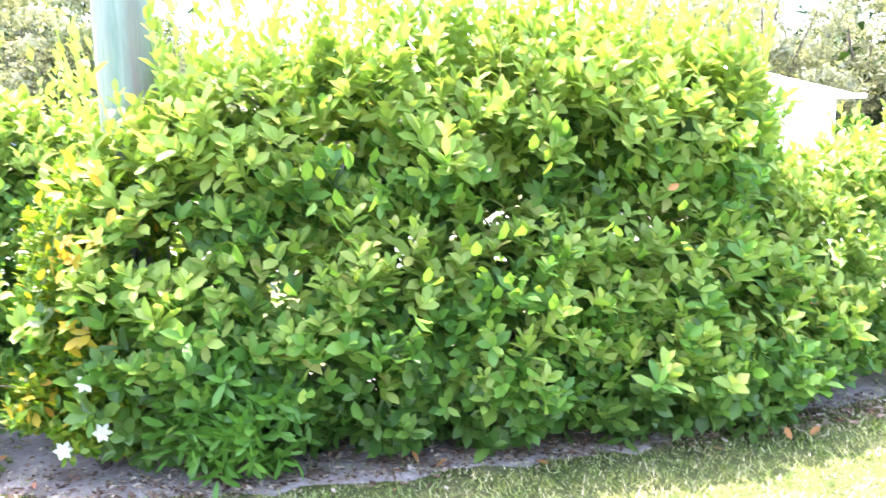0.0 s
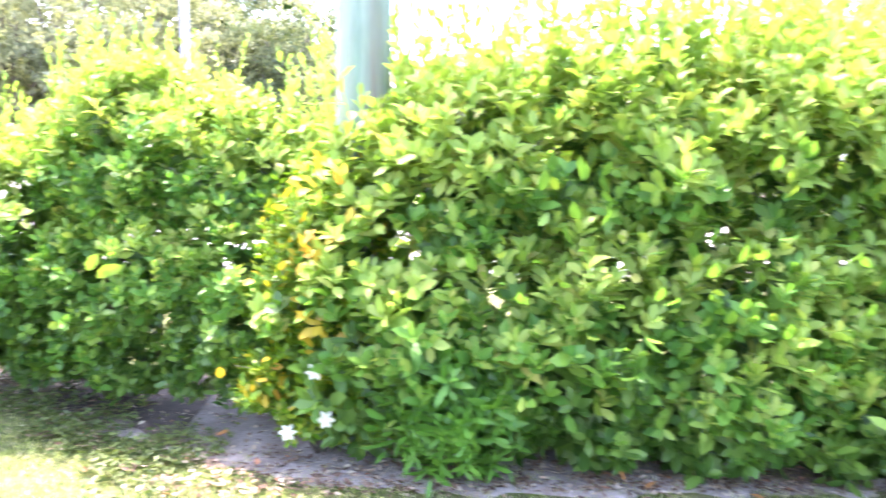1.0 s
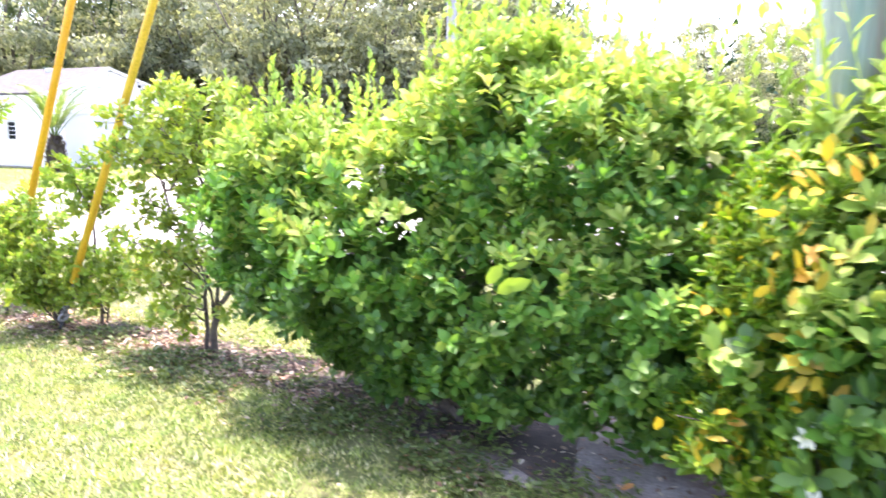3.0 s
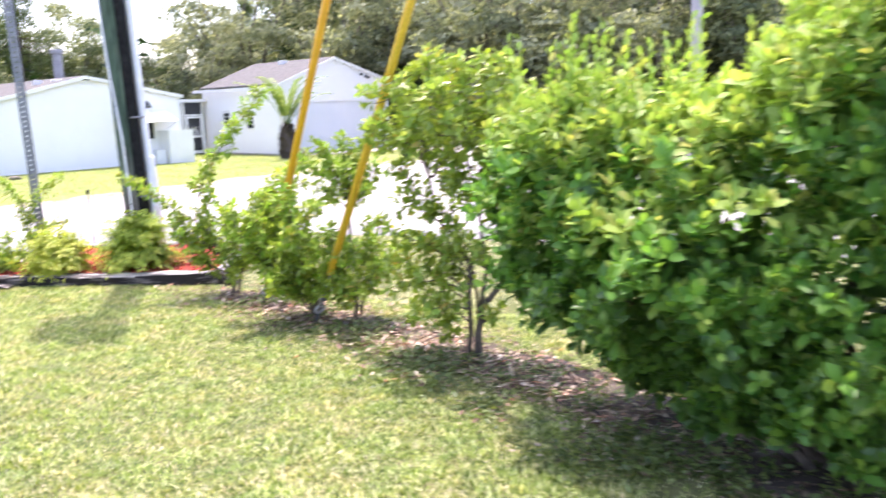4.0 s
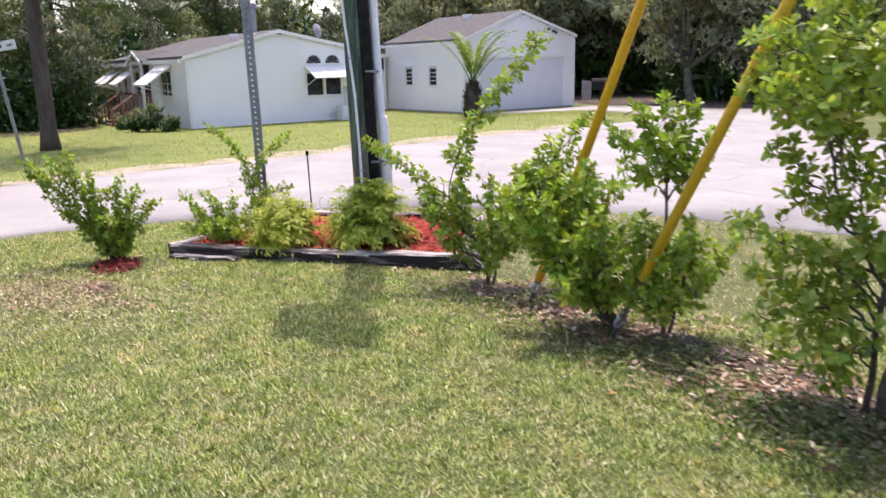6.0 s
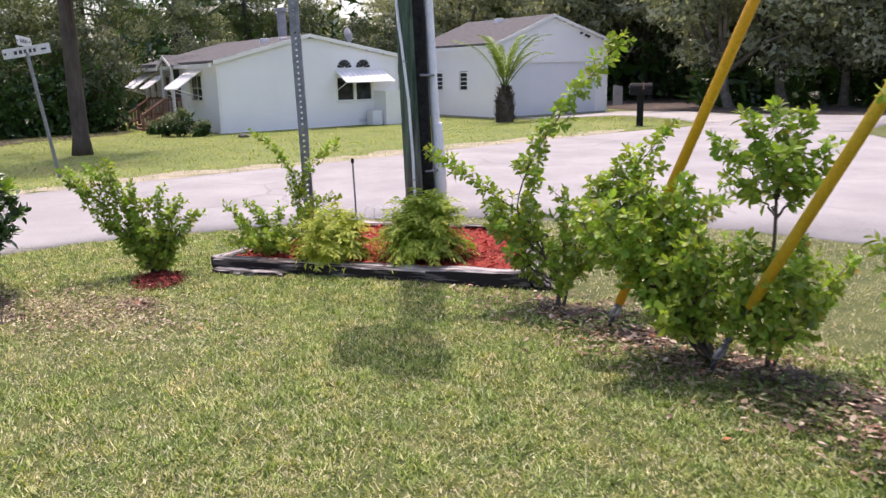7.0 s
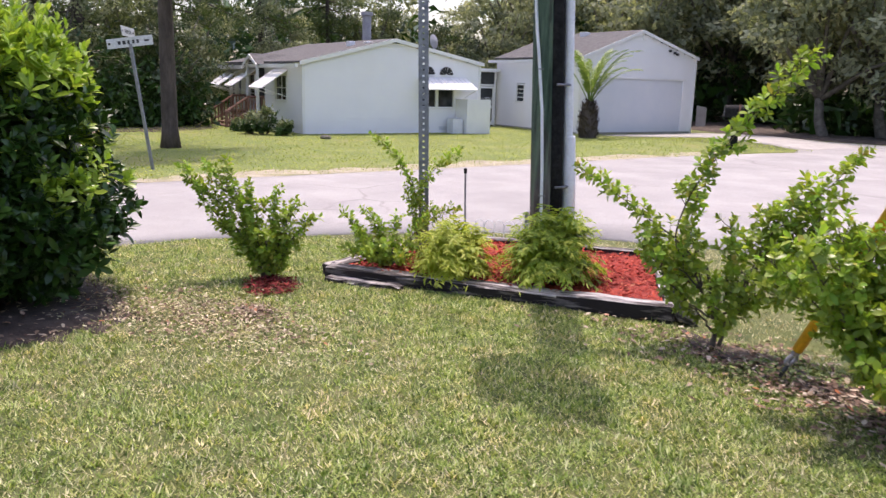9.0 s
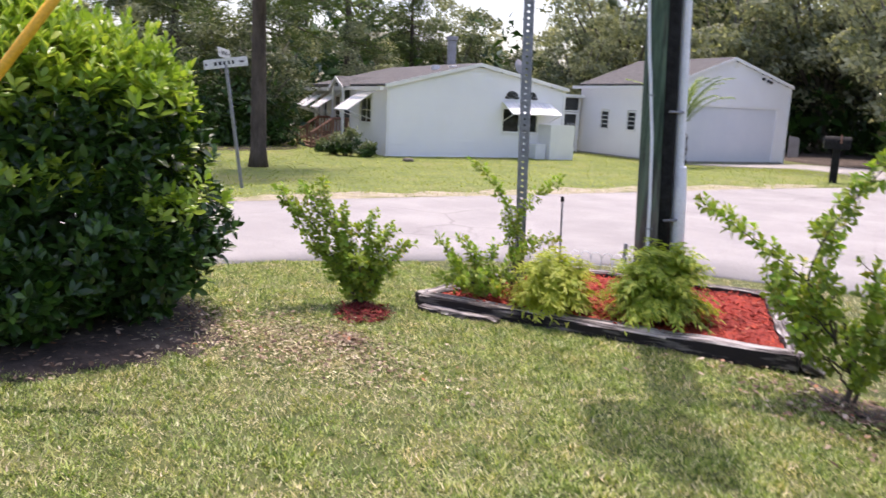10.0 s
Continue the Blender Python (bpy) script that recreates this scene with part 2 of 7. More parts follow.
MULCH = surface("red_mulch", (0.22, 0.022, 0.014), (0.36, 0.045, 0.025), 30, 0.9, 120, 0.6)
CHIP = leafy("mulch_chip", [(0.0, (0.20, 0.018, 0.012)), (0.6, (0.40, 0.045, 0.026)), (0.93, (0.52, 0.08, 0.045)), (1.0, (0.55, 0.24, 0.14))], rough=0.9, glow=0.0)
# Darker copy of the mulch chip, with the small shrub's shadow in its colour.
SHADECHIP = leafy("shaded_mulch_chip", [(0.0, (0.09, 0.008, 0.009)), (0.6, (0.19, 0.018, 0.016)), (0.95, (0.30, 0.035, 0.028)), (1.0, (0.40, 0.16, 0.1))], rough=0.9, glow=0.0)
DRYLEAF = leafy("dry_leaf", [(0.0, (0.07, 0.035, 0.022)), (0.45, (0.20, 0.125, 0.09)), (0.75, (0.36, 0.27, 0.20)), (0.93, (0.60, 0.51, 0.42)), (1.0, (0.45, 0.15, 0.06))], rough=0.8, glow=0.1)
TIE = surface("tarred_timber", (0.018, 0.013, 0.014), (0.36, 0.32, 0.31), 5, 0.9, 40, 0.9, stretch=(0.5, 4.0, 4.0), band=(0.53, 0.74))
TIE_TOP = surface("pale_timber", (0.045, 0.036, 0.034), (0.56, 0.52, 0.50), 4, 0.9, 40, 0.9, stretch=(0.5, 4.0, 4.0), band=(0.42, 0.62))
POLEWOOD = surface("treated_pole", (0.03, 0.062, 0.042), (0.10, 0.155, 0.105), 6, 0.9, 40, 0.8, c3=(0.17, 0.155, 0.13), stretch=(3.0, 3.0, 0.13))
POLEPALE = surface("faded_pole", (0.15, 0.26, 0.215), (0.30, 0.36, 0.32), 5, 0.85, 40, 0.9, c3=(0.24, 0.20, 0.18), stretch=(3.0, 3.0, 0.12), band=(0.3, 0.6))
grey_foot(POLEWOOD, 1.05)
BLACK = surface("black_rubber", (0.008, 0.008, 0.008), (0.022, 0.022, 0.022), 20, 0.75, 60, 0.3)
PVC = surface("grey_conduit", (0.70, 0.72, 0.76), (0.80, 0.81, 0.85), 4, 0.55, 50, 0.1, grain=0.4)
BLACK.node_tree.nodes["Principled BSDF"].inputs["Specular IOR Level"].default_value = 0.12
GALV = surface("galvanised_steel", (0.17, 0.18, 0.20), (0.27, 0.28, 0.31), 12, 0.5, 50, 0.15, metal=0.5)
LAMPGREY = surface("grey_pole_paint", (0.30, 0.30, 0.33), (0.40, 0.40, 0.43), 3, 0.6, 40, 0.1)
YELLOW = surface("yellow_plastic", (0.72, 0.36, 0.015), (0.78, 0.43, 0.02), 3, 0.45, 60, 0.1, c3=(0.66, 0.33, 0.03))
YPALE = surface("faded_yellow_plastic", (0.68, 0.42, 0.03), (0.74, 0.49, 0.05), 3, 0.5, 60, 0.1)
SIDING = surface("white_siding", (0.86, 0.86, 0.88), (0.90, 0.90, 0.92), 0.7, 0.5, 8, 0.0, grain=0.0)
WHITE = surface("white_trim", (0.80, 0.80, 0.80), (0.86, 0.86, 0.85), 1.5, 0.5, 12, 0.0, grain=0.0)
GDOOR = surface("garage_door_paint", (0.68, 0.71, 0.77), (0.73, 0.75, 0.80), 1, 0.5, 8, 0.0, grain=0.0)
SHINGLE = surface("grey_shingle", (0.065, 0.064, 0.064), (0.12, 0.117, 0.116), 6, 0.95, 25, 0.6, c3=(0.09, 0.087, 0.086))
PALEROOF = surface("pale_roof", (0.52, 0.50, 0.48), (0.6, 0.58, 0.56), 3, 0.9, 25, 0.3)
REDWOOD = surface("stained_deck_wood", (0.20, 0.10, 0.07), (0.30, 0.16, 0.11), 9, 0.8, 40, 0.4)
SCREEN = surface("insect_screen", (0.035, 0.037, 0.04), (0.06, 0.062, 0.065), 5, 0.8, 60, 0.1)
CONCRETE = surface("concrete", (0.33, 0.31, 0.29), (0.42, 0.40, 0.37), 2.5, 0.9, 45, 0.4, c3=(0.28, 0.265, 0.24))
BLIND = surface("window_blind_cloth", (0.16, 0.20, 0.17), (0.21, 0.25, 0.21), 6, 0.8, 40, 0.1)
DARKMETAL = surface("dark_metal", (0.02, 0.021, 0.024), (0.045, 0.047, 0.05), 10, 0.4, 40, 0.1, metal=0.2)
SIGNGREY = surface("sign_back", (0.50, 0.53, 0.52), (0.58, 0.6, 0.59), 8, 0.45, 30, 0.05, metal=0.3)
CARPAINT = surface("car_paint", (0.06, 0.065, 0.075), (0.08, 0.085, 0.095), 3, 0.3, 40, 0.0, metal=0.3)


def glassy(name):
    m, nt, b = mat_new(name)
    tc = nt.nodes.new("ShaderNodeTexCoord")
    n = nd(nt, "ShaderNodeTexNoise", Scale=3.0, Detail=2.0)
    nt.links.new(tc.outputs["Object"], n.inputs["Vector"])
    r = ramp(nt, n.outputs[0], [(0.35, (0.015, 0.018, 0.02)), (0.7, (0.05, 0.055, 0.06))])
    nt.links.new(r.outputs[0], b.inputs["Base Color"])
    b.inputs["Roughness"].default_value = 0.08
    b.inputs["IOR"].default_value = 1.5
    return m


GLASS = glassy("dark_window_glass")


# ---- mesh helpers ----
def empty(name, m, label, category, group=""):
    ob = new(name)
    ob.matrix_world = m
    ob.empty_display_size = 0.2
    return tagged(ob, label, category, group)


def part(name, bm, material, parent=None, label="", smooth=False, kind=""):
    """Links a bmesh as one mesh object under a thing or a part, in the thing's own space."""
    me = bpy.data.meshes.new(name)
    bmesh.ops.recalc_face_normals(bm, faces=bm.faces)
    bm.to_mesh(me)
    bm.free()
    if smooth:
        me.polygons.foreach_set("use_smooth", [True] * len(me.polygons))
    for mt in (material if isinstance(material, (list, tuple)) else [material]):
        me.materials.append(mt)
    ob = new(name, me)
    ob.parent = parent
    return tagged(ob, label, kind=kind)


def box(bm, lo, hi, bevel=0.0, m=None):
    c = [(a + b) / 2 for a, b in zip(lo, hi)]
    s = [abs(b - a) for a, b in zip(lo, hi)]
    r = bmesh.ops.create_cube(bm, size=1.0, matrix=(m or Matrix.Identity(4)) @ Matrix.Translation(c) @ Matrix.Diagonal((*s, 1)))
    if bevel:
        es = list({e for v in r["verts"] for e in v.link_edges})
        bmesh.ops.bevel(bm, geom=es, offset=bevel, segments=2, profile=0.6, affect="EDGES")
    return bm


def tube(bm, pts, radii, seg=8, cap=True, squash=1.0):
    """A round, tapered run through the points."""
    pts = [Vector(p) for p in pts]
    rings = []
    side = None
    for i, p in enumerate(pts):
        d = (pts[min(i + 1, len(pts) - 1)] - pts[max(i - 1, 0)]).normalized()
        if side is None:
            side = d.cross(Vector((0.31, 0.95, 0.1)))
            if side.length < 0.1:
                side = d.cross(Vector((1, 0, 0)))
        side = (side - d * side.dot(d)).normalized()
        up = d.cross(side)
        r = radii[i] if isinstance(radii, (list, tuple)) else radii
        rings.append([bm.verts.new(p + (side * math.cos(a) + up * math.sin(a) * squash) * r) for a in (2 * math.pi * k / seg for k in range(seg))])
    for a, b in zip(rings, rings[1:]):
        for k in range(seg):
            bm.faces.new((a[k], a[(k + 1) % seg], b[(k + 1) % seg], b[k]))
    if cap:
        bm.faces.new(rings[0][::-1])
        bm.faces.new(rings[-1])
    return bm


def mesh_arrays(name, verts, tris, quads, materials, slot=None, parent=None, label="", kind="", smooth=True):
    """One mesh object from arrays of corners and faces."""
    me = bpy.data.meshes.new(name)
    nt_, nq = len(tris), len(quads)
    loops = np.concatenate([np.asarray(tris, np.int32).ravel(), np.asarray(quads, np.int32).ravel()]).astype(np.int32)
    starts = np.concatenate([np.arange(nt_) * 3, nt_ * 3 + np.arange(nq) * 4]).astype(np.int32)
    me.vertices.add(len(verts))
    me.vertices.foreach_set("co", np.asarray(verts, np.float32).ravel())
    me.loops.add(len(loops))
    me.loops.foreach_set("vertex_index", loops)
    me.polygons.add(nt_ + nq)
    me.polygons.foreach_set("loop_start", starts)
    if slot is not None:
        me.polygons.foreach_set("material_index", np.asarray(slot, np.int32))
    if smooth:
        me.polygons.foreach_set("use_smooth", np.ones(nt_ + nq, bool))
    for m in materials:
        me.materials.append(m)
    me.update(calc_edges=True)
    ob = new(name, me)
    ob.parent = parent
    return tagged(ob, label, kind=kind)


def unit(a):
    return a / np.maximum(np.linalg.norm(a, axis=-1, keepdims=True), 1e-9)


def leaf_arrays(pos, axis, nrm, length, width, fold=0.25, curl=0.25):
    """Folded, curled leaves: 8 corners, 4 triangles and 2 quads each."""
    n = len(pos)
    axis = unit(axis)
    nrm = unit(nrm - axis * (nrm * axis).sum(1, keepdims=True))
    side = np.cross(axis, nrm)
    L, W = np.asarray(length).reshape(-1, 1), np.asarray(width).reshape(-1, 1)
    fold, curl = np.broadcast_to(fold, (n,)).reshape(-1, 1), np.broadcast_to(curl, (n,)).reshape(-1, 1)

    def pt(s, w):
        return pos + axis * (s * L) + side * (w * W / 2) + nrm * (abs(w) * W / 2 * fold - curl * L * s * s)
    v = np.stack([pt(0, 0), pt(0.3, -0.78), pt(0.3, 0), pt(0.3, 0.78), pt(0.7, -0.9), pt(0.7, 0), pt(0.7, 0.9), pt(1, 0)], 1).reshape(-1, 3)
    o = (np.arange(n) * 8)[:, None, None]
    t = (np.array([[0, 2, 1], [0, 3, 2], [4, 5, 7], [5, 6, 7]])[None] + o).reshape(-1, 3)
    q = (np.array([[1, 2, 5, 4], [2, 3, 6, 5]])[None] + o).reshape(-1, 4)
    return v, t, q


def shoots(rng, base, way, length, leaves, leaf_len, leaf_wid, open_low=70, open_high=35, shrink=0.55, whorl=2.4):
    """Leaves set round each shoot: places, axes, normals, lengths, widths and how far up the shoot."""
    n = len(base)
    way = unit(way)
    ref = unit(np.cross(way, unit(rng.normal(size=(n, 3)))))
    ref2 = np.cross(way, ref)
    P, A, N, L, W, S = [], [], [], [], [], []
    for j in range(leaves):
        s = (j + 0.35 * rng.random(n)) / max(leaves - 1, 1)
        s = np.clip(s, 0, 1)
        ang = whorl * j + rng.normal(0, 0.35, n)
        rad = ref * np.cos(ang)[:, None] + ref2 * np.sin(ang)[:, None]
        op = np.radians(open_low + (open_high - open_low) * s + rng.normal(0, 10, n))
        ax = way * np.cos(op)[:, None] + rad * np.sin(op)[:, None]
        nr = way * np.sin(op)[:, None] - rad * np.cos(op)[:, None] + rng.normal(0, 0.25, (n, 3))
        k = (1 - (1 - shrink) * s) * rng.uniform(0.75, 1.2, n)
        P.append(base + way * (length * s)[:, None])
        A.append(ax)
        N.append(nr)
        L.append(leaf_len * k)
        W.append(leaf_wid * k)
        S.append(s)
    return [np.concatenate(x) for x in (P, A, N, L, W, S)]


def lobes_points(rng, lobes, count, thick=0.3, low=0.0):
    """Points in the outer shell of a group of rounded masses (x, y, z, rx, ry, rz), with the outward way."""
    lobes = np.array(lobes, float)
    area = lobes[:, 3] * lobes[:, 4] + lobes[:, 3] * lobes[:, 5] + lobes[:, 4] * lobes[:, 5]
    pick = rng.choice(len(lobes), count * 3, p=area / area.sum())
    d = unit(rng.normal(size=(count * 3, 3)))
    lump = 1 + 0.10 * np.sin(d[:, 0] * 7 + pick) * np.cos(d[:, 2] * 6 + pick * 2)
    r = (1 - np.abs(rng.normal(0, thick, count * 3))) * lump
    w = d * lobes[pick, 3:] + lobes[pick, :3]
    r += 0.10 * np.sin(w[:, 0] * 13 + 1.7 * np.sin(w[:, 2] * 9)) * np.sin(w[:, 2] * 12 + w[:, 1] * 10)
    c, s = lobes[pick, :3], lobes[pick, 3:]
    p = c + d * s * np.clip(r, 0.1, 1.3)[:, None]
    nrm = unit(d / s)
    keep = p[:, 2] > low
    for i in range(len(lobes)):
        q = ((p - lobes[i, :3]) / lobes[i, 3:])
        inside = (q ** 2).sum(1) < 0.62
        keep &= ~(inside & (pick != i))
    p, nrm = p[keep][:count], nrm[keep][:count]
    return p, nrm


def stems(parent, rng, base, tips, radius=0.02, material=None, name="stem", wander=0.06):
    """Woody stems from near the base to the tips, one mesh each."""
    base = Vector(base)
    for tp in tips:
        tp = Vector(tp)
        bm = bmesh.new()
        off = Vector((rng.normal(0, 0.03), rng.normal(0, 0.03), 0))
        pts = [base + off]
        k = 5
        for i in range(1, k + 1):
            f = i / k
            p = (base + off).lerp(tp, f)
            arch = math.sin(f * math.pi) * 0.12 * (tp - base).length
            p += Vector((rng.normal(0, wander), rng.normal(0, wander), arch * 0.6 + rng.normal(0, wander * 0.5))) * (1 if i < k else 0)
            pts.append(p)
        tube(bm, pts, [radius * (1 - 0.75 * i / k) for i in range(k + 1)], 6)
        part(name, bm, material or BARK, parent, smooth=True)


# ---- ground, road, soil ----
def smooth01(a, b, x):
    t = np.clip((x - a) / (b - a), 0, 1)
    return t * t * (3 - 2 * t)


def ground_z(x, y):
    x, y = np.asarray(x, float), np.asarray(y, float)
    far = -0.15 * smooth01(0, 4.5, -15.6 - x)
    return far + 0.012 * np.sin(x * 1.7 + 0.4) * np.cos(y * 1.3) * smooth01(-14, -10, x)


def grid_mesh(name, xs, ys, height, material, label, category, lift=0.0):
    X, Y = np.meshgrid(xs, ys, indexing="ij")
    v = np.stack([X, Y, height(X, Y) + lift], -1).reshape(-1, 3)
    nx, ny = len(xs), len(ys)
    i, j = np.meshgrid(np.arange(nx - 1), np.arange(ny - 1), indexing="ij")
    a = (i * ny + j).ravel()
    q = np.stack([a, a + ny, a + ny + 1, a + 1], 1)
    ob = mesh_arrays(name, v, np.zeros((0, 3), int), q, [material])
    return tagged(ob, label, category, kind="structure")


def steps(*spans):
    return np.unique(np.concatenate([np.arange(a, b, s) for a, b, s in spans]))


grid_mesh("ground", steps((-900, -60, 60), (-60, -30, 3), (-30, -14, 0.75), (-14, 6, 0.4), (6, 60, 4), (60, 901, 60)),
          steps((-900, -20, 60), (-20, 4, 4), (4, 16, 0.4), (16, 40, 1.5), (40, 80, 6), (80, 901, 60)),
          ground_z, LAWN, "mown lawn of green and straw-coloured grass", "ground")


def ribbon(name, near, far, material, label, category, lift, kind="structure", rows=6, ragged=0.0, seed=3):
    """A sheet on the ground between two edges, with ragged rims."""
    rng = np.random.default_rng(seed)

    def resample(e, n):
        e = np.array(e, float)
        s = np.concatenate([[0], np.cumsum(np.linalg.norm(np.diff(e, axis=0), axis=1))])
        t = np.linspace(0, s[-1], n)
        return np.stack([np.interp(t, s, e[:, 0]), np.interp(t, s, e[:, 1])], 1)
    n = 90
    a, b = resample(near, n), resample(far, n)
    if ragged:
        for e in (a, b):
            w = np.convolve(rng.normal(size=n + 8), np.ones(4) / 3, "same")[4:-4]
            e += unit(b - a) * (w * ragged)[:, None]
    f = np.linspace(0, 1, rows)[None, :, None]
    p = a[:, None] * (1 - f) + b[:, None] * f
    z = ground_z(p[..., 0], p[..., 1]) + lift
    p = np.concatenate([p[:, :1], p, p[:, -1:]], 1)
    z = np.concatenate([z[:, :1] - 0.06, z, z[:, -1:] - 0.06], 1)
    rows += 2
    v = np.concatenate([p, z[..., None]], -1)
    i, j = np.meshgrid(np.arange(n - 1), np.arange(rows - 1), indexing="ij")
    k = (i * rows + j).ravel()
    q = np.stack([k, k + rows, k + rows + 1, k + 1], 1)
    ob = mesh_arrays(name, v.reshape(-1, 3), np.zeros((0, 3), int), q, [material])
    return tagged(ob, label, category, kind=kind)


ribbon("road", [(-12.4, -60), (-12.0, 4), (-11.65, 10.6), (-11.3, 11.4), (-10.9, 12.2), (-10.3, 13.4), (-9.5, 14.2), (-8.4, 14.8), (-6.1, 15.3), (-3, 15.4), (6, 15.3), (70, 15.0)],
       [(-16.2, -60), (-15.8, 4), (-15.5, 12.3), (-15.0, 15.2), (-14.4, 18.6), (-13.8, 23.2), (-13.2, 26.5), (-12.4, 29.2), (-10.5, 31.5), (-6.5, 24.4), (0, 23.2), (70, 22.6)],
       ROAD, "pale worn asphalt street bending round the corner lot", "road", 0.015, rows=12, ragged=0.05)
ribbon("road_branch", [(-12.6, 28.6), (-13.6, 32), (-14.6, 34.0)], [(-8.6, 27.8), (-8.4, 32), (-8.2, 34.6)], ROAD, "pale asphalt side street ending at the wood", "road", 0.019, ragged=0.04)
ribbon("driveway", [(-12.7, 29.4), (-14.3, 30.9), (-17.4, 32.7), (-20.6, 31.3)], [(-12.3, 33.0), (-14.0, 34.1), (-16.5, 35.4), (-19.3, 36.8)], CONCRETE, "pale concrete driveway up to the garage", "driveway", 0.023, ragged=0.02)
ribbon("wood_floor", [(-34, 41), (-21, 39), (-16.6, 36.0), (-14.3, 34.6), (-8, 35.0), (-4, 31.5), (6, 29), (40, 29)], [(-70, 90), (-50, 90), (-35, 90), (-25, 90), (-8, 90), (5, 90), (20, 90), (70, 90)],
       HUMUS, "dark leaf-covered floor of the wood", "ground", 0.004, rows=20, ragged=0.2, seed=6)
# This dark sheet also stands for the shade below the trees.
ribbon("wood_floor", [(-24.4, 4), (-26.0, 11), (-26.8, 15.5), (-27.3, 18.6), (-28.0, 20.6), (-31.5, 21.8), (-33.2, 22.6)], [(-70, -10), (-70, 2), (-70, 10), (-70, 16), (-70, 22), (-70, 30), (-70, 36)],
       HUMUS, "dark shaded floor of the wood beside the house", "ground", 0.004, rows=16, ragged=0.25, seed=8)
# Real soil and litter, with the shrubs' shade added in the dark colour.
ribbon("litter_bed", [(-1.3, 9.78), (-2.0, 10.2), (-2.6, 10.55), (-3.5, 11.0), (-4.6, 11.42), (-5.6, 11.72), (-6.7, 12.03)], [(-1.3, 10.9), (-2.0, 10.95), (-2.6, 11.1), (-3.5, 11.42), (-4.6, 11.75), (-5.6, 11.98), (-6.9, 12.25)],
       HUMUS, "soil and leaf litter under the shrubs, darkened for shade", "soil bed", 0.016, rows=8, ragged=0.07, seed=5)
ribbon("soil_strip", [(5.5, 9.5), (3.2, 9.38), (1.9, 9.2), (1.0, 9.05), (-0.6, 9.35), (-1.6, 9.85), (-2.3, 10.35), (-3.0, 10.75)],
       [(5.5, 11.2), (3.2, 11.2), (1.0, 11.2), (-0.6, 11.2), (-1.6, 11.0), (-2.3, 10.8), (-3.0, 10.8)],
       SOIL, "bare grey soil with leaf litter under the hedge", "soil bed", 0.008, rows=10, ragged=0.09)


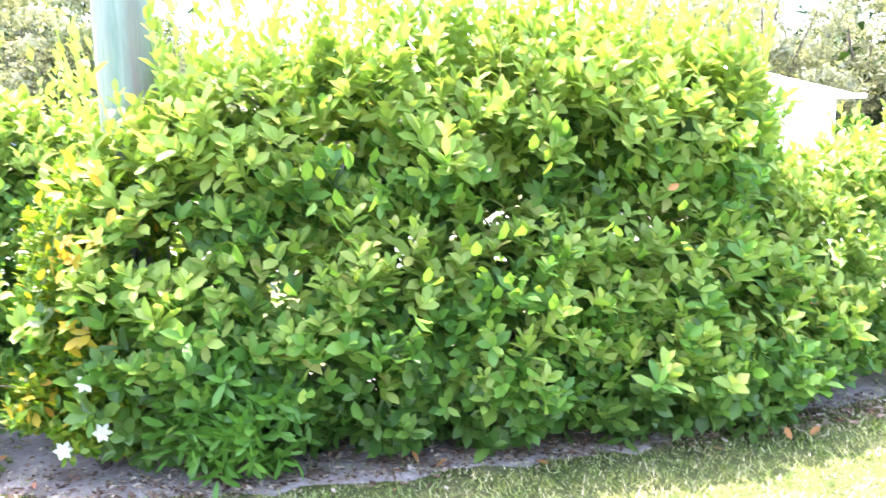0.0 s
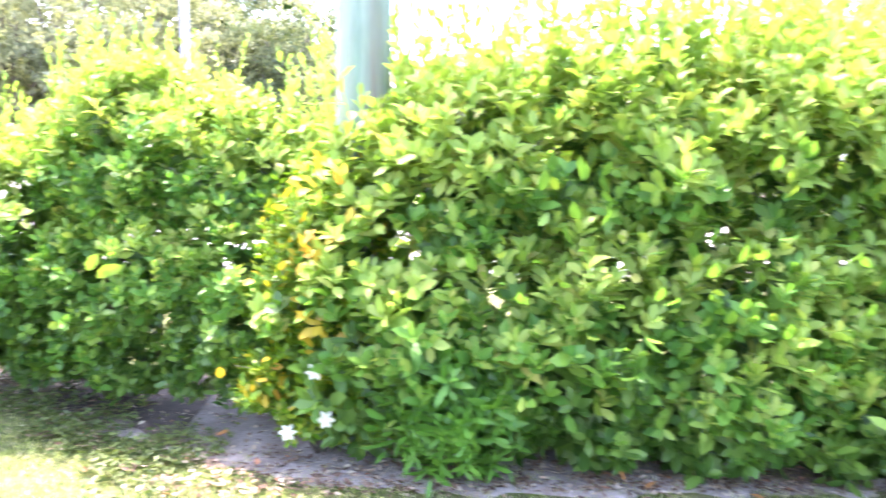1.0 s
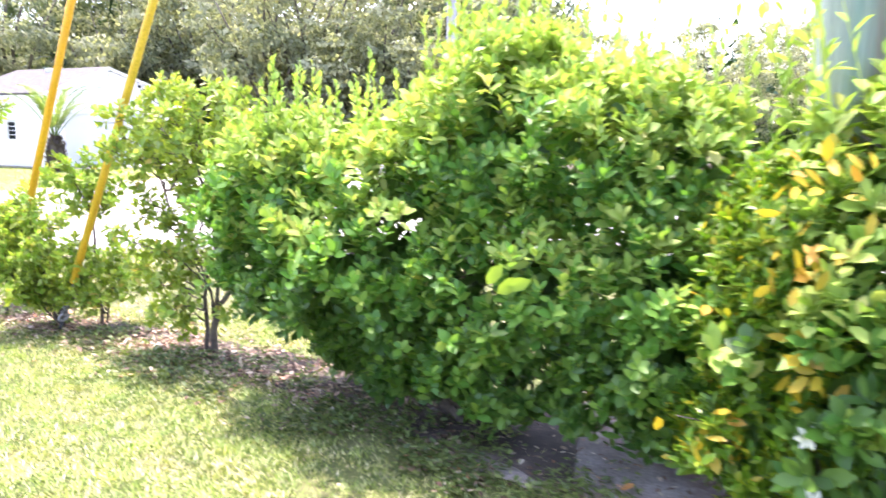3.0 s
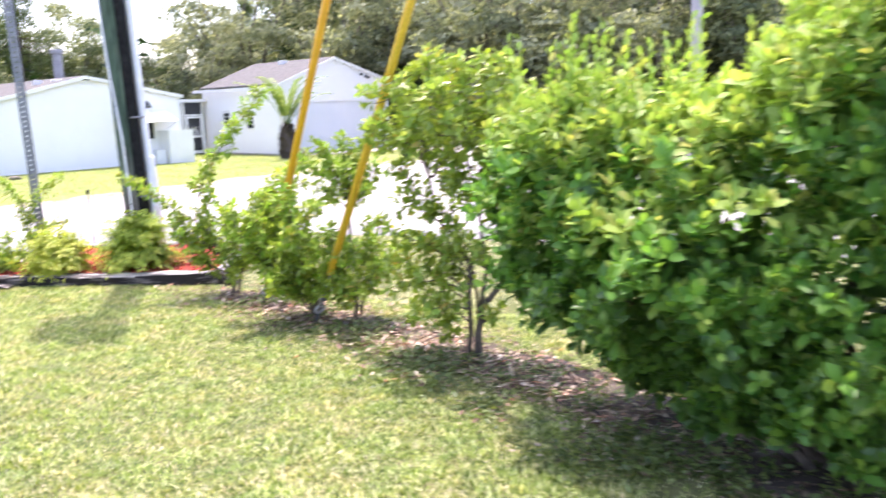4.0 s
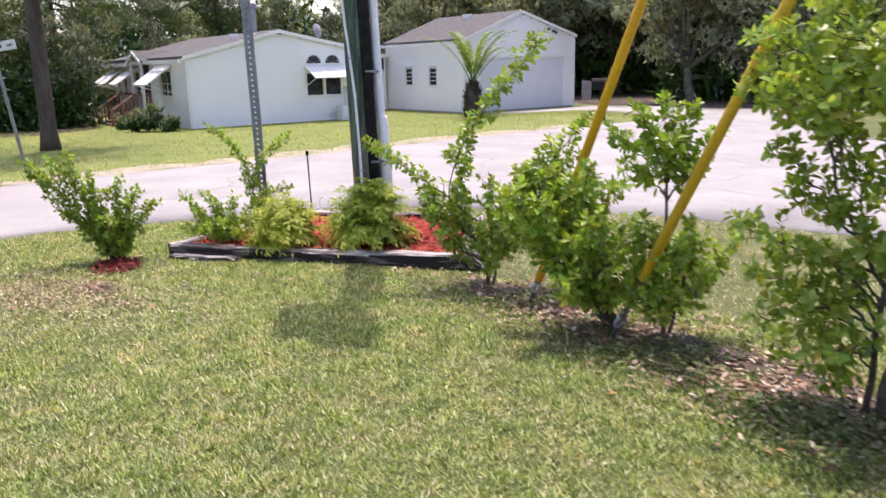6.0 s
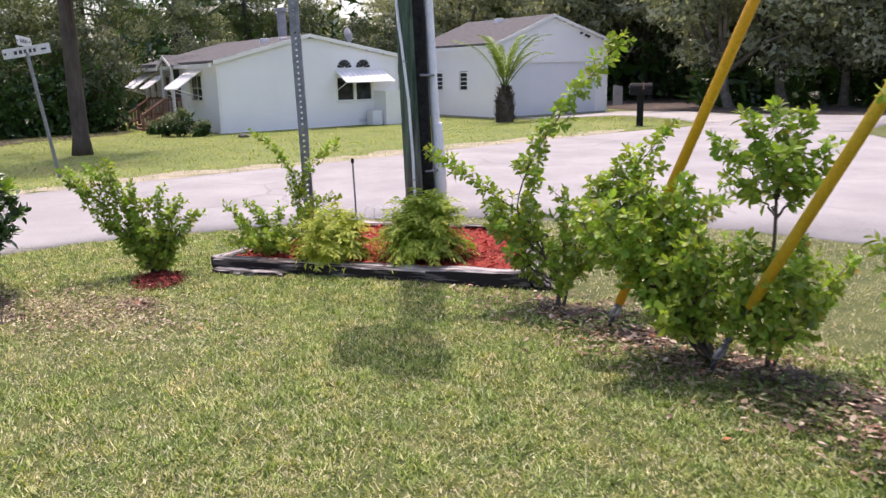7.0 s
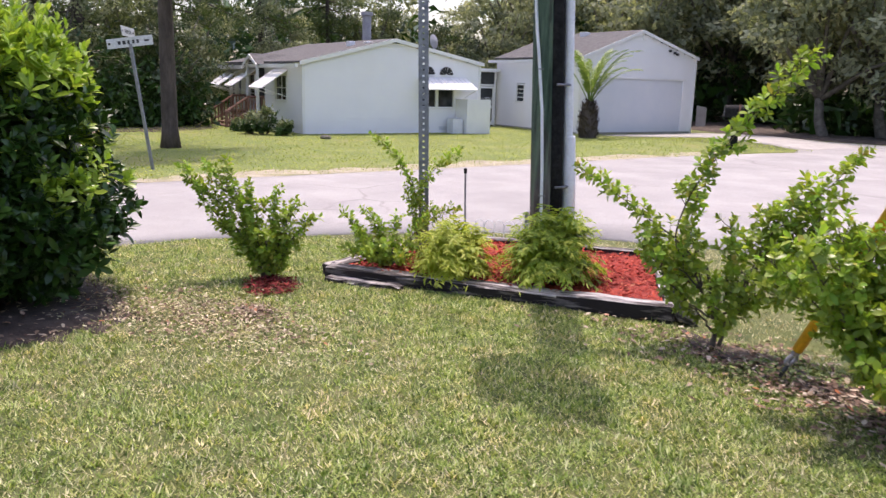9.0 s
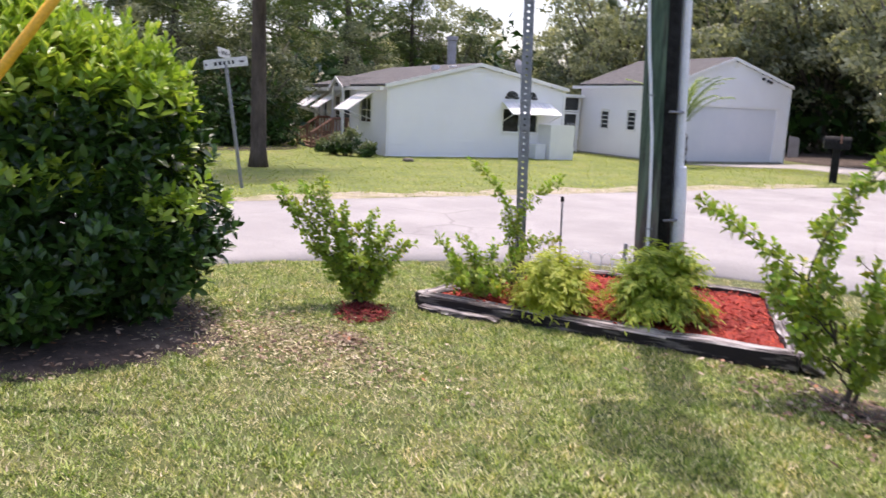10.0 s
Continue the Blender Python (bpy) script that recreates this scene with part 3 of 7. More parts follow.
# ---- foliage things ----
def bush(name, at, lobes, count, leaf, label, category, mats=(None, None), seed=1, shoot=(0.075, 7), young=0.3, thick=0.22, upward=0.85, tall=0, tall_len=0.3, stem_n=5, stem_r=0.02, low=0.08, group="", cull=None, old=0.0, mixed=0.28):
    """A shrub: stems, mature foliage and paler new shoots; leaf colours also paint top light and low shade."""
    rng = np.random.default_rng(seed)
    thing = empty(name, pose(*at), label, category, group)
    p, nrm = lobes_points(rng, lobes, count, thick, low)
    if cull:
        hid = (nrm[:, 0] * cull[0] + nrm[:, 1] * cull[1] > 0.3) & (rng.random(len(p)) < 0.5)
        p, nrm = p[~hid], nrm[~hid]
    u, w = (p[:, 0] + 0.6 * p[:, 1]) * 1.0 + seed, p[:, 2]
    clump = np.sin(u * 4.9) * np.cos(w * 5.7 + u) + 0.6 * np.sin(u * 11.3 - w * 8.9) + 0.4 * np.sin(w * 17.0 + u * 6.1)
    if count > 2000:
        keep = (clump > -0.68) | (rng.random(len(p)) < 0.22)
        p, nrm, clump = p[keep], nrm[keep], clump[keep]
    upv = np.array([0, 0, 1.0])
    way = unit(nrm * 0.8 + upv * upward + rng.normal(0, 0.35, p.shape))
    # Height and upward facing pick the tone: new growth plus painted top light.
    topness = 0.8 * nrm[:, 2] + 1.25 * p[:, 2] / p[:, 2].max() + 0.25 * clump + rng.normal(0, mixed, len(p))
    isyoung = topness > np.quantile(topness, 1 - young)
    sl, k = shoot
    # old: share of lowest shoots coloured dark to paint shade.
    isshaded = (topness < np.quantile(topness, old)) & ~isyoung if old else np.zeros(len(p), bool)
    for mask, mt, nm, lab in ((isshaded, SHADELEAF, "old_foliage", "leaves low in the bush, coloured dark for shade"), (~isyoung & ~isshaded, mats[0], "foliage", "mature glossy green leaves"), (isyoung, mats[1], "new_growth", "pale yellow-green young leaves, toned for top light")):
        if mask.sum() == 0:
            continue
        n = int(mask.sum())
        P, A, N, L, W, S = shoots(rng, p[mask] - way[mask] * sl * 0.5, way[mask], sl * rng.uniform(0.6, 1.3, n), k, leaf[0] * rng.uniform(0.75, 1.15, n), leaf[1] * rng.uniform(0.8, 1.15, n), 80, 35, 0.75, 2.4)
        A = A + np.array([0, 0, 0.32])
        v, t, q = leaf_arrays(P, A, N, L, W, rng.uniform(0.1, 0.45, len(P)), rng.uniform(0.0, 0.35, len(P)))
        mesh_arrays(nm, v, t, q, [mt], parent=thing, label=lab, kind="stuff")
    if len(p) > 1000:
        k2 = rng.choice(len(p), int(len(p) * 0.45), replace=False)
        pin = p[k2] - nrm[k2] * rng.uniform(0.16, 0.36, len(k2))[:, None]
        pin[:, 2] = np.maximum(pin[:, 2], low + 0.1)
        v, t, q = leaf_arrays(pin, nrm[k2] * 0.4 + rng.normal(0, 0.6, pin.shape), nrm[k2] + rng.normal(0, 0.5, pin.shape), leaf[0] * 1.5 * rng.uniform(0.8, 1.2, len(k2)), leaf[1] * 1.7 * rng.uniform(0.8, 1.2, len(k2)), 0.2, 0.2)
        # Where old is set, the dark tone paints shade inside the bush.
        mesh_arrays("inner_foliage", v, t, q, [SHADELEAF if old else mats[0]], parent=thing, label="leaves inside the bush", kind="stuff")
    lob = np.array(lobes)
    if tall:
        w = lob[:, 3] * lob[:, 4] * (lob[:, 2] + lob[:, 5] > 0.72 * (lob[:, 2] + lob[:, 5]).max())
        pk = rng.choice(len(lob), tall, p=w / w.sum())
        a, r = rng.uniform(0, 2 * math.pi, tall), np.sqrt(rng.uniform(0, 0.85, tall))
        b = lob[pk, :3] + np.stack([lob[pk, 3] * r * np.cos(a), lob[pk, 4] * r * np.sin(a), lob[pk, 5] * (np.sqrt(1 - r * r) - 0.12)], 1)
        wy = np.stack([rng.normal(0, 0.14, tall), rng.normal(0, 0.14, tall), np.ones(tall)], 1)
        ln = tall_len * rng.uniform(0.35, 1.3, tall)
        P, A, N, L, W, S = shoots(rng, b, wy, ln, 12, leaf[0] * 0.95, leaf[1] * 0.92, 62, 22, 0.6, 1.57)
        v, t, q = leaf_arrays(P, A, N, L, W, 0.35, 0.12)
        mesh_arrays("upright_growth", v, t, q, [mats[1]], parent=thing, label="pale upright young shoots", kind="stuff")
        v, t, q = leaf_arrays(b, wy, rng.normal(size=(tall, 3)), ln, 0.011 + 0 * ln, 0.6, 0.0)
        mesh_arrays("shoot_stem", v, t, q, [mats[1]], parent=thing, label="thin green shoot stems", kind="stuff")
    tips = [lob[i % len(lob), :3] + rng.normal(0, 0.35, 3) * lob[i % len(lob), 3:] for i in range(stem_n)]
    stems(thing, rng, (0, 0, -0.03), tips, stem_r)
    return thing


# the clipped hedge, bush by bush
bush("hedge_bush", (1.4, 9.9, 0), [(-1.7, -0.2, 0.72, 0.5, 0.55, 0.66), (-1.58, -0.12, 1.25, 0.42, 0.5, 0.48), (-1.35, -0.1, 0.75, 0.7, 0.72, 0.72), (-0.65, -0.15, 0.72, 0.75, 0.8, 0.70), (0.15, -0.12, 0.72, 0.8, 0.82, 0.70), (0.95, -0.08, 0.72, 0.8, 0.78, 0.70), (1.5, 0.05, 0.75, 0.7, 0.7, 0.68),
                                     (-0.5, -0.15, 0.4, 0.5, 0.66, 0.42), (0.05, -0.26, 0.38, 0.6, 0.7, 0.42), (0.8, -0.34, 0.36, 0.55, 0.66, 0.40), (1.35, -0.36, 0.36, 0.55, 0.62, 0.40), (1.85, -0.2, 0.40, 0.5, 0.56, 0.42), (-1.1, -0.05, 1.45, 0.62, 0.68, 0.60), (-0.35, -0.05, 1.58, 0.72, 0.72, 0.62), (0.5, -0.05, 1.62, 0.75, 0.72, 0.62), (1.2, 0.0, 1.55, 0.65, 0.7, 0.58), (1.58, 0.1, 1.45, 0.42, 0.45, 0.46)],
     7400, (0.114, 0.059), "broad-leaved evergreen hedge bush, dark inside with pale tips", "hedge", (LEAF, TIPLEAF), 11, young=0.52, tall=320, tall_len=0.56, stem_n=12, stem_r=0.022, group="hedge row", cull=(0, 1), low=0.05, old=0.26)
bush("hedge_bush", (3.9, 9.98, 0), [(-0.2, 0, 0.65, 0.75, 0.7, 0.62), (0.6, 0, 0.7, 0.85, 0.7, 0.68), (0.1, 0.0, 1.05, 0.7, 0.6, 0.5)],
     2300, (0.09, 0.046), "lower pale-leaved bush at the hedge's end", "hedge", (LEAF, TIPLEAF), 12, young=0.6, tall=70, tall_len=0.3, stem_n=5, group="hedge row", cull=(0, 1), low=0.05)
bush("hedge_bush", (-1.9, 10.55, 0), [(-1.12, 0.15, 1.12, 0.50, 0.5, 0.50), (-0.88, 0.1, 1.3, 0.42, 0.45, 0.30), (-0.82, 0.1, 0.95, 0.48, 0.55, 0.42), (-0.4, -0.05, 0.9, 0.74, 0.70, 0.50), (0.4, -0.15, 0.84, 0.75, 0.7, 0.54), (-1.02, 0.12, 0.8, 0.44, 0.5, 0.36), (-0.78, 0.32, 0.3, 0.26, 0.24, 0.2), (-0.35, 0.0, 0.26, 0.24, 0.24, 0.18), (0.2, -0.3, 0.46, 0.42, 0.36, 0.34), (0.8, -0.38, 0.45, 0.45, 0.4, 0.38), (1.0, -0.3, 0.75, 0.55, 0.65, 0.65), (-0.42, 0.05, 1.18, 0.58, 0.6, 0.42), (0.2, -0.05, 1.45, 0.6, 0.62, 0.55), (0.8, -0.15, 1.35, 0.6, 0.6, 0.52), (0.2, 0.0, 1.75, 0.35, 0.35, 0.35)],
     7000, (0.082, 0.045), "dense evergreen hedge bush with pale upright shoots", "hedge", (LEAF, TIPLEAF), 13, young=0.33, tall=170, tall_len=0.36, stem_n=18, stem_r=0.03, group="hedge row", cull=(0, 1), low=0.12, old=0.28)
bush("gardenia_bush", (-0.50, 9.66, 0), [(0.0, -0.02, 0.42, 0.42, 0.34, 0.36), (0.02, 0.0, 0.88, 0.38, 0.32, 0.42), (0.06, 0.0, 1.25, 0.32, 0.27, 0.27)],
     1250, (0.064, 0.028), "yellowing gardenia bush with white flowers", "shrub", (GARDENIA, GARDENIA), 14, young=0.2, stem_n=8, stem_r=0.011, low=0.06)
bush("drooping_shrub", (0.16, 9.34, 0), [(0.0, -0.05, 0.36, 0.36, 0.26, 0.34)],
     230, (0.13, 0.036), "dark shrub with narrow drooping leaves at the hedge's foot", "shrub", (LANCE, LANCE), 22, young=0.1, upward=-0.25, stem_n=4, stem_r=0.008, low=0.04)
# Dark below, bright on top: side hedge shade and sun set by leaf colour.
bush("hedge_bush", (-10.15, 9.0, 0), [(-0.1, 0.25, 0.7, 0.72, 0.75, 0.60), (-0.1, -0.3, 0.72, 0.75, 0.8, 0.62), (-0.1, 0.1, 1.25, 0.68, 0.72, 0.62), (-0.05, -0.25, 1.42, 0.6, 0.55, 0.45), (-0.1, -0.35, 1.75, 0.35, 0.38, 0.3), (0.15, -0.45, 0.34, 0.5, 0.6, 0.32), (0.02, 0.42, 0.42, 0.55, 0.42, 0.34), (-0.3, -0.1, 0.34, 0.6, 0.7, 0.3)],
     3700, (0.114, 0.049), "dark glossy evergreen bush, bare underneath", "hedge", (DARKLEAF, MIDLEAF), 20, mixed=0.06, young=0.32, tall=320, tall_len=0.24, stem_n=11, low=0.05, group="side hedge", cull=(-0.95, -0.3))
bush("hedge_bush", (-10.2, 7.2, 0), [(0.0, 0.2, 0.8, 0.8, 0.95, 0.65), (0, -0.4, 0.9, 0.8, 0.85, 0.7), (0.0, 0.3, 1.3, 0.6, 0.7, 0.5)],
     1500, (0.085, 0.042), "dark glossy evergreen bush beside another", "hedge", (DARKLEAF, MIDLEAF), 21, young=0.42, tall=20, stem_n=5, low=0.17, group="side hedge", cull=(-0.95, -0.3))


def branch_shrub(name, at, yaw, limbs, leaf, label, mats, seed, thick=0.012, young=0.4, category="shrub", start=0.3, step=0.035, trunk=None, tuft=7, boles=()):
    """An open shrub. Limbs are (bend across, bend height, tip across, tip depth, tip height, reach of side twigs); every twig ends in a tuft of leaves."""
    rng = np.random.default_rng(seed)
    thing = empty(name, pose(*at, 0, 0, yaw), label, category)
    if trunk:
        for dx, dy in ((0, 0), (-0.05, 0.03)):
            bm = bmesh.new()
            tube(bm, [(dx * 1.3, dy * 1.3, -0.04), (dx, dy, 0.06), (0.012 + dx * 0.6, dy, trunk[0] * 0.5), (0.02 + dx * 0.3, 0.01, trunk[0])], [trunk[1] * 1.35, trunk[1], trunk[1] * 0.8, trunk[1] * 0.62], 9)
            part("trunk", bm, BARK, thing, smooth=True)
    knots = []
    for pts, r0, r1 in boles:
        bm = bmesh.new()
        run = [Vector(p) for p in pts]
        fine = [run[i].lerp(run[i + 1], k / 3) + Vector(rng.normal(0, 0.005, 3)) for i in range(len(run) - 1) for k in range(3)] + [run[-1]]
        tube(bm, fine, [r0 + (r1 - r0) * (i / (len(fine) - 1)) ** 0.7 for i in range(len(fine))], 8)
        part("trunk", bm, BARK, thing, "crooked grey-brown trunk", smooth=True)
        knots += fine[2:]
    P0, D0, R0 = [], [], []
    twigs = bmesh.new()
    for bu, bz, tu, tv, tz, reach in limbs:
        foot = Vector((rng.normal(0, 0.02), rng.normal(0, 0.02), -0.03))
        if trunk:
            foot = Vector((rng.normal(0.01, 0.012), rng.normal(0.01, 0.012), trunk[0] * rng.uniform(0.45, 1.0)))
        if knots:
            want = Vector((bu * 0.7, tv * 0.2, bz - 0.12))
            foot = min(knots, key=lambda p: (p - want).length + (1.0 if p.z > bz else 0.0)).copy()
        bend, tip = Vector((bu, tv * 0.5 + rng.normal(0, 0.02), bz)), Vector((tu, tv, tz))
        k = 12
        pts = []
        for i in range(k + 1):
            f = i / k
            c = bend * 2 - (foot + tip) * 0.5
            p = foot * (1 - f) ** 2 + c * (2 * f * (1 - f)) + tip * f * f
            pts.append(p + Vector(rng.normal(0, 0.007, 3)) * (1 if 0 < i < k else 0))
        bm = bmesh.new()
        r0 = thick * rng.uniform(0.8, 1.2)
        tube(bm, pts, [r0 * (1 - 0.8 * i / k) for i in range(k + 1)], 6)
        part("stem", bm, BARK, thing, smooth=True)
        arr = np.array([list(p) for p in pts])
        cum = np.concatenate([[0], np.cumsum(np.linalg.norm(np.diff(arr, axis=0), axis=1))])
        n = max(4, int(cum[-1] * (1 - start) / step))
        for j in range(n + 1):
            f = start + (1 - start) * j / n
            s = f * cum[-1]
            a = Vector([float(np.interp(s, cum, arr[:, q])) for q in range(3)])
            b = Vector([float(np.interp(min(s + 0.04, cum[-1]), cum, arr[:, q]) - np.interp(s - 0.04, cum, arr[:, q])) for q in range(3)]).normalized()
            side = b.orthogonal().normalized()
            side.rotate(Matrix.Rotation(j * 2.4 + rng.normal(0, 0.4), 3, b))
            way = (b * 0.55 + side * 0.85 + Vector((0, 0, 0.3))).normalized()
            ln = reach * rng.uniform(0.35, 1.35) * (1.1 - 0.45 * f) if j < n else 0.03
            e = a + way * ln
            if ln > 0.045:
                tube(twigs, [a, a.lerp(e, 0.5) + Vector((0, 0, -0.06 * ln)), e], [0.003, 0.0025, 0.0015], 4)
            P0.append(e)
            D0.append(way if j < n else b)
            R0.append(1.0)
            if ln > 0.085:
                for g_ in (0.45, 0.75):
                    sd2 = way.orthogonal().normalized()
                    sd2.rotate(Matrix.Rotation(rng.uniform(0, 6.28), 3, way))
                    P0.append(a.lerp(e, g_) + sd2 * 0.035)
                    D0.append((way * 0.5 + sd2 + Vector((0, 0, 0.3))).normalized())
                    R0.append(0.9)
    part("twig", twigs, BARK, thing, kind="stuff")
    P0, D0, R0 = np.array([list(p) for p in P0]), np.array([list(d) for d in D0]), np.array(R0)
    yg = rng.random(len(P0)) < young * (0.5 + 0.9 * (P0[:, 2] / max(P0[:, 2].max(), 0.1)))
    for mask, mt, nm, lab in ((~yg, mats[0], "foliage", "glossy green leaves"), (yg, mats[1], "new_growth", "pale young leaves")):
        n = int(mask.sum())
        P, A, N, L, W, S = shoots(rng, P0[mask] - D0[mask] * 0.02, D0[mask], 0.045 * rng.uniform(0.6, 1.3, n), tuft, leaf[0] * R0[mask] * rng.uniform(0.8, 1.2, n), leaf[1] * R0[mask] * rng.uniform(0.8, 1.2, n), 78, 28, 0.75)
        v, t, q = leaf_arrays(P, A, N, L, W, rng.uniform(0.1, 0.5, len(P)), rng.uniform(0.0, 0.3, len(P)))
        mesh_arrays(nm, v, t, q, [mt], parent=thing, label=lab, kind="stuff")
    return thing


branch_shrub("open_shrub", (-3.88, 11.3, 0), 12.9, [(-0.3, 1.45, -0.51, -0.2, 1.66, 0.15), (-0.35, 1.4, -0.6, 0.1, 1.5, 0.12), (-0.1, 1.5, -0.31, 0.0, 1.8, 0.15), (0.0, 1.4, -0.04, -0.1, 1.78, 0.16), (0.13, 1.35, 0.09, 0.1, 1.82, 0.16), (0.2, 1.3, 0.28, 0.0, 1.6, 0.15), (0.25, 1.2, 0.5, -0.1, 1.35, 0.14), (-0.1, 1.4, -0.36, 0.45, 1.84, 0.16), (-0.3, 1.3, -0.6, 0.5, 1.7, 0.15), (0.15, 1.4, 0.2, 0.4, 1.78, 0.16), (0.3, 1.3, 0.6, 0.25, 1.65, 0.16), (0.0, 1.3, -0.15, -0.4, 1.6, 0.13), (0.12, 1.25, 0.3, -0.4, 1.5, 0.13), (-0.28, 1.3, -0.5, -0.35, 1.45, 0.12),
              (-0.34, 1.05, -0.48, 0.0, 1.2, 0.09), (-0.25, 0.92, -0.42, -0.1, 1.0, 0.09), (-0.15, 1.0, -0.28, 0.25, 1.28, 0.11), (-0.02, 0.95, -0.05, -0.15, 1.2, 0.11), (0.08, 1.0, 0.14, -0.12, 1.22, 0.11), (0.15, 0.85, 0.05, 0.1, 1.02, 0.08), (-0.1, 0.78, -0.2, -0.1, 0.95, 0.07), (0.24, 0.85, 0.45, 0.1, 1.1, 0.12),
              (-0.28, 0.72, -0.62, -0.05, 0.86, 0.08), (-0.2, 0.68, -0.46, 0.1, 0.7, 0.06), (-0.24, 0.5, -0.5, -0.1, 0.46, 0.08), (-0.2, 0.42, -0.42, 0.1, 0.26, 0.08), (-0.14, 0.38, -0.3, -0.25, 0.3, 0.08), (-0.12, 0.3, -0.2, 0.0, 0.14, 0.06), (-0.26, 0.55, -0.55, 0.05, 0.6, 0.07), (-0.12, 0.6, -0.32, -0.05, 0.76, 0.06), (0.0, 0.65, -0.1, -0.14, 0.82, 0.06), (0.08, 0.6, 0.04, -0.12, 0.74, 0.05), (-0.1, 0.5, -0.18, 0.15, 0.62, 0.06), (0.1, 0.3, 0.14, -0.05, 0.32, 0.05)],
             (0.066, 0.036), "tall open shrub with crooked bare trunks and leafy crown", (PRIVET, TIPLEAF), 16, thick=0.008, start=0.28, step=0.024, young=0.3, tuft=7,
             boles=[([(0, 0, -0.04), (0.015, 0, 0.15), (0.04, 0, 0.32), (0.2, 0.03, 0.53), (0.15, 0.05, 0.85), (0.18, 0.05, 1.25), (0.1, 0.05, 1.6)], 0.033, 0.008), ([(-0.045, 0.03, -0.04), (-0.05, 0.03, 0.3), (-0.03, 0.03, 0.6), (-0.14, 0.0, 0.8), (-0.25, 0.0, 1.02), (-0.34, 0.0, 1.4)], 0.019, 0.006), ([(0.05, 0, 0.34), (0.075, -0.02, 0.6), (0.02, 0.0, 1.05), (-0.1, 0.0, 1.5)], 0.017, 0.006), ([(0.03, 0, 0.28), (-0.01, -0.03, 0.55), (-0.09, -0.05, 0.8)], 0.013, 0.006)])
branch_shrub("open_shrub", (-5.12, 11.73, 0), 26.7, [(-0.06, 1.0, -0.27, 0, 1.18, 0.06), (-0.02, 1.05, -0.15, -0.1, 1.32, 0.06), (0.02, 1.05, 0.0, 0.05, 1.36, 0.06), (0.06, 1.05, 0.15, 0.1, 1.32, 0.06), (0.08, 1.0, 0.26, 0.0, 1.16, 0.06), (-0.04, 0.9, -0.2, 0.05, 1.0, 0.05), (0.08, 0.9, 0.2, -0.05, 1.02, 0.05), (0.03, 0.98, 0.05, -0.12, 1.15, 0.06), (-0.05, 0.32, -0.09, -0.15, 0.66, 0.12), (0.13, 0.31, 0.22, 0.1, 0.59, 0.12), (-0.05, 0.25, -0.13, -0.2, 0.43, 0.12), (0.1, 0.25, 0.24, -0.15, 0.43, 0.12), (0.0, 0.32, 0.06, -0.25, 0.6, 0.1), (0.19, 0.28, 0.4, 0.1, 0.56, 0.07), (0.05, 0.22, 0.1, -0.3, 0.3, 0.1), (0.1, 0.4, 0.16, 0.0, 0.7, 0.08)],
             (0.062, 0.034), "loose shrub with one slender stem topped by a tuft", (PRIVET, YOUNG), 16, thick=0.007, start=0.3, step=0.021, tuft=8, boles=[([(0.03, 0, -0.04), (0.05, 0, 0.3), (0.03, 0.01, 0.6), (0.02, 0, 0.92)], 0.016, 0.008), ([(0.05, 0.01, -0.04), (0.1, 0.0, 0.2), (0.15, 0.02, 0.4)], 0.012, 0.006)])
branch_shrub("open_shrub", (-5.346, 11.747, 0), 31.9, [(-0.3, 0.43, -0.51, -0.15, 0.8, 0.13), (-0.28, 0.48, -0.33, 0, 0.9, 0.13), (-0.21, 0.47, -0.08, 0.1, 0.84, 0.13), (-0.24, 0.45, -0.18, -0.3, 0.72, 0.13), (-0.18, 0.36, 0.07, -0.1, 0.63, 0.12), (-0.18, 0.33, -0.09, -0.35, 0.5, 0.12), (-0.27, 0.53, -0.46, 0.15, 0.92, 0.1), (-0.21, 0.56, -0.22, -0.1, 1, 0.07), (-0.08, 0.26, 0.13, -0.1, 0.31, 0.1), (-0.4, 0.42, -0.76, 0.1, 0.74, 0.12), (-0.29, 0.3, -0.34, -0.38, 0.38, 0.1), (-0.39, 0.46, -0.66, -0.2, 0.86, 0.1)],
             (0.062, 0.034), "dense rounded glossy shrub beside the guy wire", (PRIVET, YOUNG), 17, thick=0.010, start=0.3, step=0.019, tuft=8)
